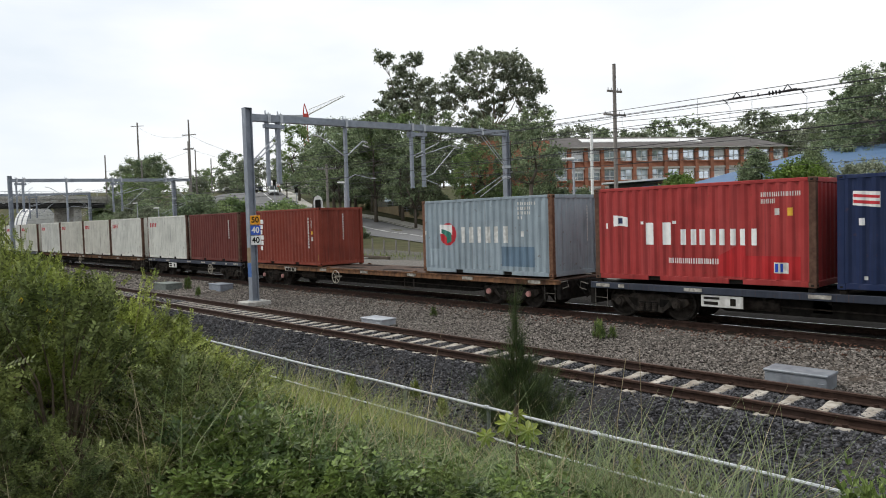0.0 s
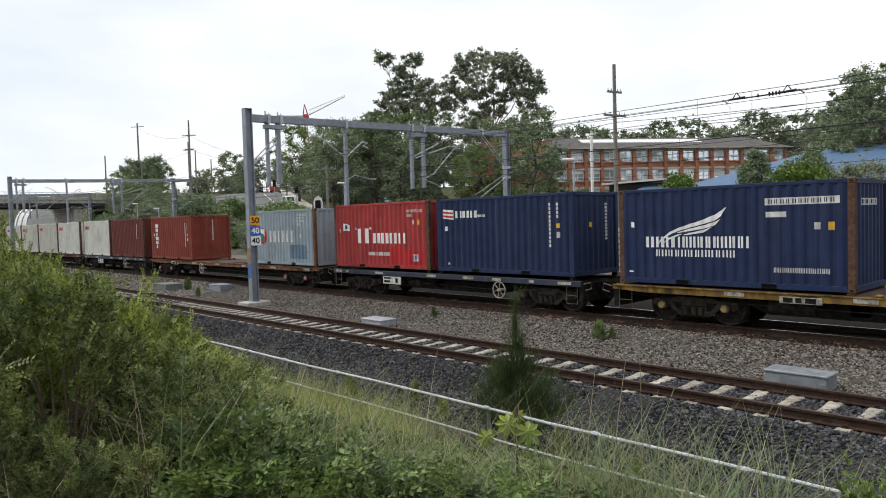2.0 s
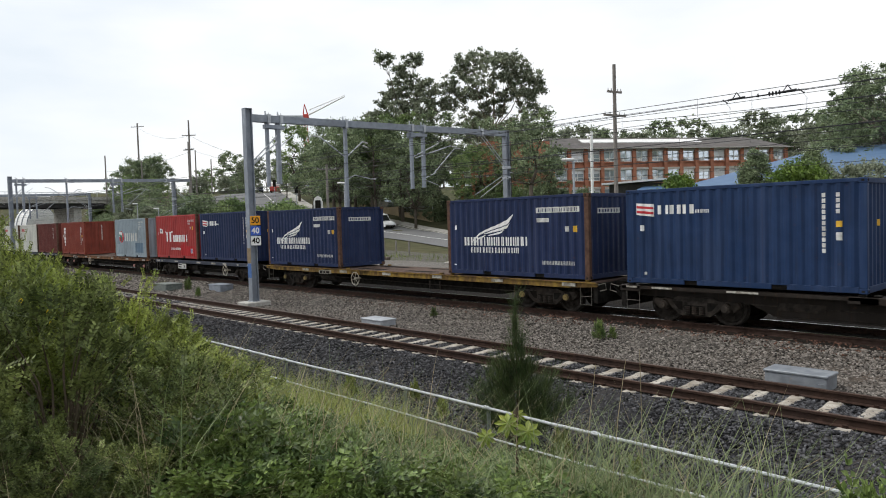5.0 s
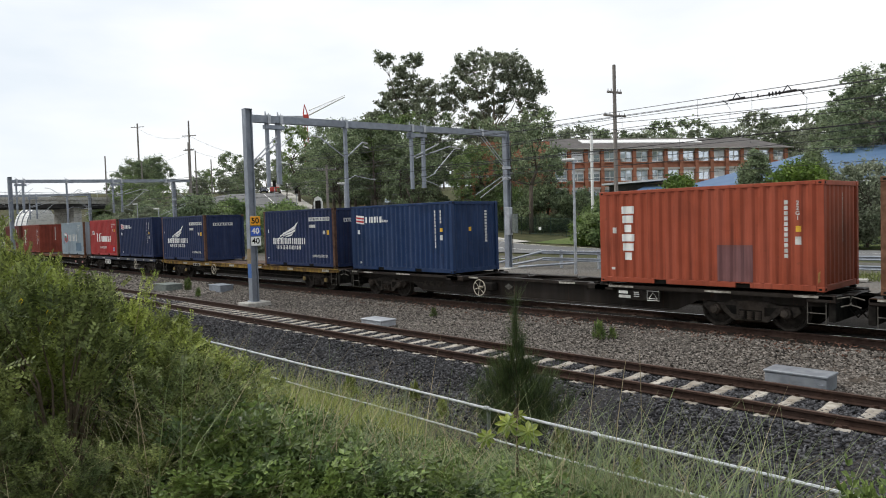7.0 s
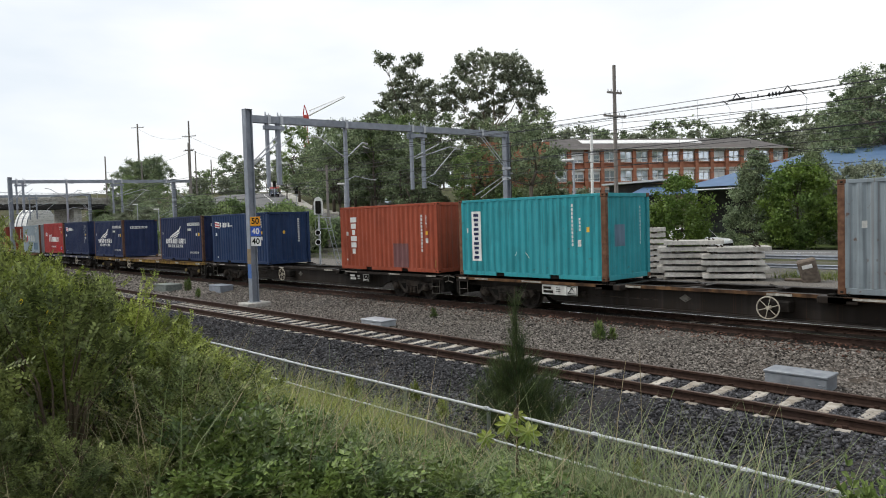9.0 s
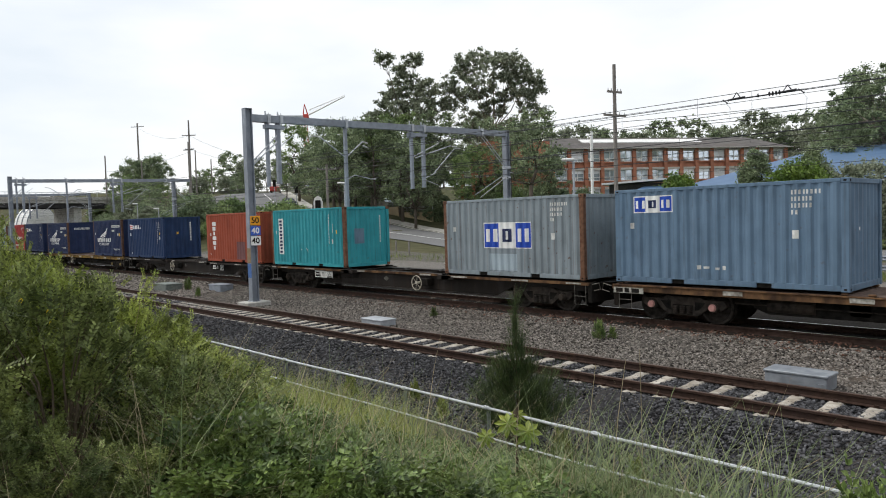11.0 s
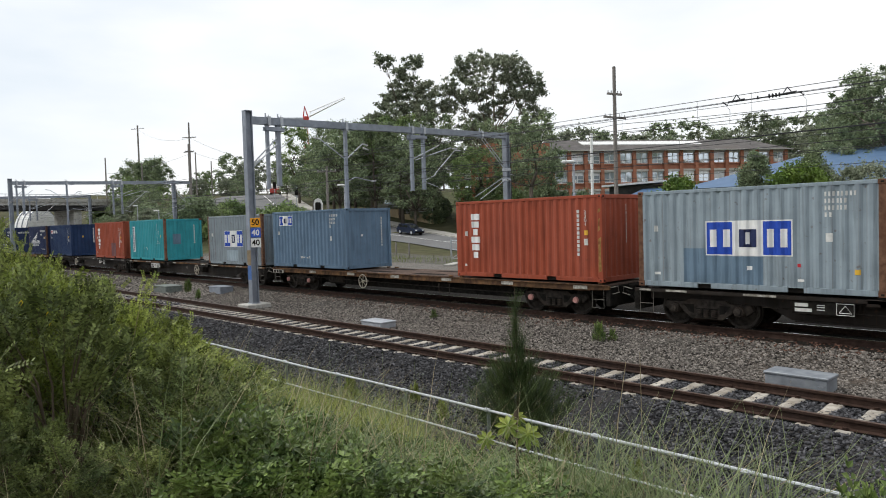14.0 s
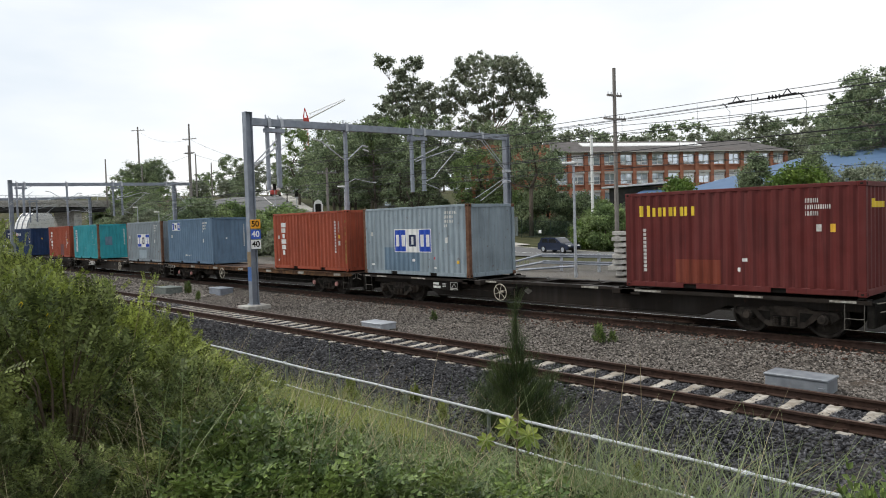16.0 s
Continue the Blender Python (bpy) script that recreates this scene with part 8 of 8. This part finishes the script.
def broad_sprig(rng):
    out = []
    X, Y, Z = np.eye(3)
    for k in range(4):
        p = X * (0.02 + 0.05 * k)
        for s in (1, -1):
            d = X * 0.55 + (Y if k % 2 == 0 else Y * 0.6 + Z * 0.5 * s) * s * 0.8 - Z * 0.15 + rng.normal(0, 0.12, 3)
            d /= np.linalg.norm(d)
            sd = np.cross(Z + 0.01, d)
            sd /= np.linalg.norm(sd) + 1e-9
            out += leaflet(p, d, sd, np.cross(d, sd), 0.068 * (1.1 - 0.13 * k) * (0.8 + 0.4 * rng.random()), 0.042 * (1.1 - 0.13 * k))
    out += leaflet(X * 0.2, X, Y, Z, 0.04, 0.022)
    return np.array(out)


def place_sprigs(kinds, pos, way, size, rng):
    """Copies of a few sprigs at given places, pointing along given ways, in one array of corners."""
    out = []
    for i, (p, d) in enumerate(zip(pos, way)):
        t = kinds[i % len(kinds)]
        d = d / (np.linalg.norm(d) + 1e-9)
        up = np.array((0, 0, 1.0)) + rng.normal(0, 0.35, 3)
        y = np.cross(up, d)
        y /= np.linalg.norm(y) + 1e-9
        z = np.cross(d, y)
        out.append(t @ np.stack([d, y, z]) * size[i] + p)
    return np.concatenate(out)


def shrub_mesh(key, seed, height, radius, branches, per, maker, size, low=0.1, spread_=0.07):
    """Branches that fan out from the foot, each with its own clump of sprigs, and gaps between the clumps."""
    rng = np.random.default_rng(seed)
    kinds = [maker(rng) for _ in range(5)]
    wood = Shape()
    pos, way = [], []
    for k in range(branches):
        a, f = rng.random() * 2 * math.pi, low + (1 - low) * rng.random() ** 0.6
        rr = radius * math.sqrt(max(0.04, 1 - (f * 0.95) ** 2.4)) * (0.45 + 0.6 * rng.random())
        tip = np.array((math.cos(a) * rr, math.sin(a) * rr, height * f * (0.85 + 0.3 * rng.random())))
        mid = np.array((tip[0] * 0.4, tip[1] * 0.4, tip[2] * 0.62))
        foot = np.array((rng.normal(0, 0.04), rng.normal(0, 0.04), -0.15))
        wood.tube(foot, mid, 0.009, 0.006, 4).tube(mid, tip, 0.006, 0.002, 4)
        d = (tip - mid) / (np.linalg.norm(tip - mid) + 1e-9)
        n = int(per * (0.6 + 0.8 * rng.random()))
        g = 0.25 + 0.85 * rng.random(n) ** 0.7
        pos.append(mid + (tip - mid) * g[:, None] + rng.normal(0, spread_, (n, 3)))
        way.append(d * 0.8 + np.array((0, 0, 0.35)) + rng.normal(0, 0.5, (n, 3)))
    pos, way = np.concatenate(pos), np.concatenate(way)
    n = len(pos)
    TREES[key] = (wood.mesh("stem"), raw_mesh("foliage", place_sprigs(kinds, pos, way, size * (0.65 + 0.6 * rng.random(n)), rng), 4))


for k in range(4):
    shrub_mesh("scrub%d" % k, 40 + k, 1.0, 0.6, 25, 30, pinnate_sprig, 0.78, 0.1, 0.046)
for k in range(3):
    shrub_mesh("lantana%d" % k, 50 + k, 0.55, 0.52, 24, 19, broad_sprig, 0.8, 0.15, 0.05)


def shrub(key, x, y, size, leaf_m, name, label, group, turn):
    trunk, crown = TREES[key]
    t = thing(name, label, "shrub", group, pose(x, y, ground_z(x, y), 0, 0, turn))
    for me, nm, m in ((trunk, "stem", STEM), (crown, "foliage", leaf_m)):
        if not me.materials:
            me.materials.append(None)
        o = new(nm, me)
        o.material_slots[0].link = "OBJECT"
        o.material_slots[0].material = m
        o.parent = t
        o.scale = size
    return t


# how tall the scrub stands: high along the shoulder of the bank, low on the open slope
COVER = ((0.1, 1.32), (0.2, 1.2), (0.26, 1.08), (0.32, 0.98), (0.38, 0.86), (0.46, 0.68), (0.52, 0.54), (0.60, 0.44), (0.8, 0.42), (1.2, 0.52), (2.0, 0.62), (4.0, 0.8))


def cover(x, y):
    return knots(y / max(0.2, -x), COVER)


rng = np.random.default_rng(77)
spots = []


def free_spot(r0, r1, s0, s1, gap):
    for _ in range(200):
        s = s0 + (s1 - s0) * rng.random()
        r = r0 + (r1 - r0) * rng.random() ** 0.8
        x, y = -r / math.hypot(1, s), r * s / math.hypot(1, s)
        if y < 7.0 and all(math.hypot(x - a, y - b) > gap for a, b in spots):
            spots.append((x, y))
            return x, y
    return None


# the nearer a shrub, the likelier it takes the shaded leaf colour
for k in range(150):
    q = free_spot(4.2, 15.5, 0.12, 0.53, 0.34)
    if q:
        h = cover(*q) * (0.84 + 0.3 * rng.random())
        w = 0.75 + 0.35 * rng.random()
        shrub("scrub%d" % (k % 4), *q, (w, w, h), LEAF_SCRUB if rng.random() < 0.3 * math.hypot(*q) - 0.8 else LEAF_SHADED, "wild_shrub", "feathery green wild shrub on the bank", "wild shrubs on the bank", rng.random() * 360)
for k in range(100):
    q = free_spot(3.5, 7.3, 0.44, 1.5, 0.3)
    if q:
        h = min(0.95, cover(*q) / 0.55) * (0.62 + 0.3 * rng.random())
        w = 0.75 + 0.35 * rng.random()
        shrub("lantana%d" % (k % 3), *q, (w, w, h), LEAF_BROAD, "lantana_bush", "low broad-leaved green bush on the slope", "low bushes on the slope", rng.random() * 360)
for k in range(10):
    q = free_spot(3.6, 4.7, 0.12, 0.5, 0.3)
    if q:
        shrub("scrub%d" % (k % 4), *q, (0.55, 0.55, 0.34 + 0.22 * rng.random()), LEAF_SHADED, "wild_shrub", "low feathery green wild shrub on the bank", "wild shrubs on the bank", rng.random() * 360)
for x, y, h in ((-1.35, 5.1, 1.25), (-1.75, 5.35, 1.0), (-1.1, 4.9, 1.5), (-2.3, 5.6, 0.75), (-0.95, 3.9, 1.5), (-2.9, 6.2, 0.7)):
    shrub("lantana%d" % (int(-x * 10) % 3), x, y, (0.95, 0.95, h * 0.95), LEAF_BROAD, "lantana_bush", "broad-leaved green bush at the slope's end", "low bushes on the slope", x * 200)

for x, y, h, w in ((-0.95, 4.3, 0.9, 0.6), (-0.75, 4.6, 1.1, 0.6), (-1.2, 4.6, 0.7, 0.7), (-0.6, 4.1, 1.0, 0.6)):
    shrub("lantana%d" % (int(-y * 10) % 3), x, y, (w, w, h), LEAF_BROAD, "leafy_vine", "broad-leaved green vine clump on the bank", "low bushes on the slope", y * 200)


def blades(n, place, length, width, lean, seed, seg=4):
    """Curved grass blades as strips of faces."""
    r = np.random.default_rng(seed)
    out = []
    for k in range(n):
        p = np.array(place(r), float)
        a, L = r.random() * 2 * math.pi, length * (0.55 + 0.75 * r.random())
        d = np.array((math.cos(a), math.sin(a), 0))
        s = np.array((-d[1], d[0], 0))
        bend = lean * (0.3 + r.random())
        prev = None
        for j in range(seg + 1):
            f = j / seg
            c = p + d * L * bend * f * f + np.array((0, 0, L * (f - 0.35 * bend * f * f)))
            w = s * width * (1 - f * 0.92) / 2
            if prev is not None:
                out += [prev[0], prev[1], c + w, c - w]
            prev = (c - w, c + w)
    return np.array(out)


def on_bank(r0, r1, s0, s1, ymax=7.6):
    def f(r):
        while True:
            s, q = s0 + (s1 - s0) * r.random(), r0 + (r1 - r0) * r.random()
            x, y = -q / math.hypot(1, s), q * s / math.hypot(1, s)
            if y < ymax:
                return x, y, ground_z(x, y)
    return f


def in_box(x0, x1, y0, y1, z=None):
    def f(r):
        x, y = x0 + (x1 - x0) * r.random(), y0 + (y1 - y0) * r.random()
        return x, y, ground_z(x, y) if z is None else z
    return f


def tuft(label, n, place, length, width, lean, seed, material, name="wild_grass"):
    return tagged(part(name, raw_mesh(name, blades(n, place, length, width, lean, seed), 4), material), label, "grass", kind="stuff")


tuft("green grass among the scrub on the bank", 5000, on_bank(3.6, 14, 0.12, 2.2), 0.5, 0.007, 0.7, 1, LEAF_GRASS)
tuft("yellow-green grass along the fence", 13000, in_box(-24, -6.0, 4.6, 7.5), 0.42, 0.012, 0.6, 2, LEAF_SUN)
tuft("yellow-green grass over the edge of the scrub", 6000, on_bank(6.0, 13, 0.36, 0.85, 6.8), 0.8, 0.011, 0.6, 12, LEAF_SUN)
tuft("dry tan grass stalks among the scrub", 420, on_bank(3.8, 8, 0.15, 1.6), 0.8, 0.005, 0.8, 3, DRY)
tuft("thin dry grass tangled at the foot of the scrub", 150, on_bank(2.5, 4.2, 0.12, 0.6), 0.5, 0.004, 0.9, 14, DRY)
tuft("thin green grass at the foot of the scrub", 300, on_bank(2.5, 4.2, 0.12, 1.0), 0.5, 0.006, 0.8, 15, LEAF_GRASS)
tuft("pale dry grass over the low bushes", 480, on_bank(3.6, 5.6, 0.3, 1.3), 1.0, 0.005, 0.9, 17, DRY)
tuft("long green grass over the low bushes", 520, on_bank(3.5, 5.2, 0.34, 1.0), 0.95, 0.008, 0.9, 18, LEAF_PALE)
tuft("long dry stalks leaning over the slope", 60, on_bank(3.2, 5, 0.2, 2.6), 1.15, 0.006, 0.75, 4, DRY)
tuft("tall pale fountain grass on the slope", 1150, in_box(-3.4, -1.3, 3.6, 4.5), 1.1, 0.014, 0.8, 5, LEAF_PALE)
tuft("low weeds along the ballast edge", 5200, in_box(-26, -1.5, 7.8, 10.2), 0.22, 0.008, 0.8, 6, LEAF_GRASS)
tuft("dry grass beyond the fence", 1500, in_box(-26, -1.5, 7.7, 10.4), 0.3, 0.005, 0.6, 7, DRY)
tuft("grass along the far guard rail", 2500, in_box(-12.5, -4, 31.2, 34.0, 0.03), 0.35, 0.02, 0.6, 8, LEAF_GRASS)
tuft("grass verge beside the road", 800, in_box(-56, -30, 34.0, 38.0), 0.5, 0.025, 0.6, 9, LEAF_GRASS)
# stalks that stand up high
stalks = Shape()
for x, y, h, lx, ly in ((-2.9, 4.0, 1.5, 0.06, 0.1), (-2.75, 4.1, 1.6, 0.12, 0.05), (-2.6, 4.3, 1.7, -0.05, 0.06), (-3.05, 4.4, 1.3, 0.2, 0.0), (-2.35, 4.2, 1.15, 0.5, 0.25), (-2.2, 4.3, 1.2, 0.65, 0.3), (-1.95, 4.25, 1.1, 0.6, 0.35), (-4.0, 2.6, 0.85, 0.1, 0.3),
                        (-4.2, 2.4, 0.9, -0.2, 0.35), (-3.2, 2.0, 0.95, 0.25, 0.35), (-4.6, 1.5, 1.15, 0.15, 0.1), (-4.7, 1.25, 1.2, 0.1, 0.15), (-3.9, 3.3, 0.8, 0.4, 0.2), (-5.0, 1.3, 1.1, -0.1, 0.1)):
    z = ground_z(x, y)
    pts = [(x + lx * f * f, y + ly * f * f, z + h * (f - 0.12 * f * f * (abs(lx) + abs(ly)))) for f in (0, 0.25, 0.5, 0.75, 1.0)]
    for (a, b), r in zip(zip(pts, pts[1:]), (0.0042, 0.0036, 0.003, 0.0022)):
        stalks.tube(a, b, r, r * 0.85, 5)
tagged(part("dry_stalk", stalks, DRY), "bare pale dry stalks rising from the scrub", "stalks", kind="stuff")
fl = []
r = np.random.default_rng(9)
for cx, cy, n in ((-9.3, 4.4, 26), (-8.9, 4.55, 18), (-9.0, 1.7, 16), (-7.2, 2.9, 10), (-4.6, 0.95, 8)):
    for _ in range(n):
        x, y = cx + r.normal(0, 0.22), cy + r.normal(0, 0.16)
        fl.append((x, y, ground_z(x, y) + cover(x, y) * (0.85 + 0.2 * r.random())))
tagged(part("wild_flowers", raw_mesh("wild_flowers", leaf_quads(np.array(fl), 0.028, r, 1.1), 4), FLOWER), "small yellow flowers in the scrub", "flowers", kind="stuff")

# ---- castor-oil plant ----


def palm_leaf(radius, lobes=8):
    s = Shape()
    for k in range(lobes):
        a = radians(-150 + 300 * k / (lobes - 1))
        L = radius * (1.0 - 0.25 * abs(a) / radians(150))
        d, q = Vector((math.cos(a), math.sin(a), 0)), Vector((-math.sin(a), math.cos(a), 0))
        w = radius * 0.17
        s.add([(0, 0, 0.02), d * L * 0.35 + q * w * 0.8 + Vector((0, 0, 0.01)), d * L * 0.65 + q * w, d * L * 1.0 + Vector((0, 0, -radius * 0.25)), d * L * 0.65 - q * w, d * L * 0.35 - q * w * 0.8 + Vector((0, 0, 0.01)), d * L * 0.6 + Vector((0, 0, -0.012))],
              [(0, 6, 2, 1), (6, 3, 2), (0, 5, 4, 6), (6, 4, 3)])
    return s


castor = thing("castor_plant", "castor-oil plant with yellow-green star-shaped leaves", "plant", at=pose(-3.62, 4.14, ground_z(-3.62, 4.14)))
gz = ground_z(-3.62, 4.14)
part("stem", Shape().tube((0, 0, -0.1), (0.0, 0.0, 1.42 - gz), 0.014, 0.01, 7), STEM, castor)
part("seed_head", Shape().tube((0, 0, 1.40 - gz), (0.01, 0, 1.5 - gz), 0.02, 0.008, 7).tube((-0.012, 0, 1.42 - gz), (-0.012, 0.01, 1.47 - gz), 0.02, 0.012, 6), STEM, castor)
R3 = (Vector((0.73, 0.68, 0)), Vector((-0.68, 0.73, 0)))
for side, fwd, z, r_, tilt, turn in ((-0.24, -0.08, 1.27, 0.10, 72, 265), (-0.07, -0.10, 1.38, 0.12, 62, 240), (0.08, -0.10, 1.31, 0.14, 60, 290), (0.01, 0.04, 1.40, 0.09, 40, 30)):
    p = R3[0] * side + R3[1] * fwd + Vector((0, 0, z - gz))
    part("leaf_stalk", Shape().tube((0, 0, z - gz - 0.02), p, 0.005, 0.004, 5), STEM, castor)
    o = part("leaf", palm_leaf(r_), CASTOR, castor)
    o.matrix_basis = Matrix.Translation(p) @ Matrix.Rotation(radians(47), 4, "Z") @ Matrix.Rotation(radians(tilt), 4, "X") @ Matrix.Rotation(radians(turn), 4, "Z")
small = thing("castor_plant", "small pale green castor-oil plant", "plant", at=pose(-3.1, 3.95, 1.14))
o = part("leaf", palm_leaf(0.17), LEAF_BROAD, small)
o.matrix_basis = Matrix.Rotation(radians(47), 4, "Z") @ Matrix.Rotation(radians(50), 4, "X") @ Matrix.Rotation(radians(270), 4, "Z")
part("stem", Shape().tube((0, 0, 0), (0, 0, ground_z(-3.1, 3.95) - 1.2), 0.01, 0.01, 6), STEM, small)

# ---- she-oak sapling behind the fence ----
oak = thing("sheoak_sapling", "dark feathery she-oak sapling behind the pipe fence", "sapling", at=pose(-7.42, 8.52, -0.82))
wood = Shape().tube((0, 0, -0.1), (0.01, 0, 1.5), 0.02, 0.012, 7).tube((0.01, 0, 1.5), (0, 0, 2.7), 0.012, 0.004, 6)
out = []
r = np.random.default_rng(3)
for k in range(150):
    f = r.random() ** 2.5
    z = 0.05 + 2.3 * f
    wide = 0.98 if f < 0.2 else 0.9 * (1 - (f - 0.2) / 0.8) ** 2.6 + 0.035
    reach = wide * (0.35 + 0.65 * r.random())
    a = r.random() * 2 * math.pi
    tip = np.array((math.cos(a) * reach, math.sin(a) * reach, z + 0.22 + 0.45 * reach))
    root = np.array((0, 0, z))
    wood.tube(root, tip, 0.004, 0.0015, 4)
    for _ in range(int(95 * (1.05 - f))):
        g = 0.15 + 0.85 * r.random()
        p = root + (tip - root) * g
        d = (tip - root) / (np.linalg.norm(tip - root) + 1e-9) * 0.45 + r.normal(0, 0.28, 3) + np.array((0, 0, 0.8))
        d = d / np.linalg.norm(d) * (0.2 + 0.26 * r.random())
        s = np.cross(d, r.normal(size=3))
        s = s / (np.linalg.norm(s) + 1e-9) * 0.0019
        q = p + d * 0.6
        e = p + d + np.array((0, 0, -0.02))
        out += [p - s, p + s, q + s, q - s, q - s, q + s, e + s * 0.4, e - s * 0.4]
part("trunk", wood, STEM, oak)
part("foliage", raw_mesh("foliage", np.array(out), 4), NEEDLE, oak)

# weeds on the gravel
TREES["weed"] = TREES["lantana1"]
for x, y, z, w in ((-10.9, 15.9, -0.42, 0.45), (-10.6, 16.1, -0.4, 0.3), (-17.8, 16.2, -0.4, 0.3), (-36.5, 15.6, -0.45, 0.6), (-33, 14.6, -0.45, 0.4), (-9.6, 8.9, -0.8, 0.35), (-8.4, 9.3, -0.8, 0.35), (-6.6, 8.6, -0.8, 0.4), (-5.2, 8.4, -0.8, 0.35), (-12.4, 8.8, -0.8, 0.4), (-11, 9.4, -0.8, 0.35)):
    o = shrub("weed", x, y, (w * 0.8, w * 0.8, w * 1.7), LEAF_BROAD if y > 12 else LEAF_SCRUB, "weed", "small green weed on the stones", "weeds on the stones", x * 99)
    o.location.z = z


# ---- what moves ----
def run(t):
    """How far the train has gone at t seconds; it slows a little."""
    return 6.672 * t - 0.00763 * t * t - 0.00016 * t ** 3


def motions():
    times = [k * 0.5 for k in range(33)]
    for ob in train_things:
        m = ob.matrix_basis.copy()
        walk(ob, [(t, Matrix.Translation((-run(t), 0, 0)) @ m) for t in times])
    steps = [k * 0.5 for k in range(33)]
    walk(suv, [(t, drive(knots(t, ((0, 38), (1, 48), (3, 69), (7.4, 117.75), (9.1, 142.7), (16, 236))))) for t in steps])
    walk(sedan, [(t, drive(knots(t, ((0, 2), (6, 3), (7, 15), (8, 28), (8.5, 34), (11.3, 62), (14.1, 99), (16, 127.7))))) for t in steps])
    walk(dark, [(t, drive(30.0 - 4.5 * min(t, 6.0)) @ Matrix.Translation((0, -3.4, 0))) for t in steps])
    for w in wheelsets:
        p = w.location.copy()
        walk(w, [(k / 12, Matrix.Translation(p) @ Matrix.Rotation(-run(k / 12) / 0.46, 4, "Y")) for k in range(193)])


motions()
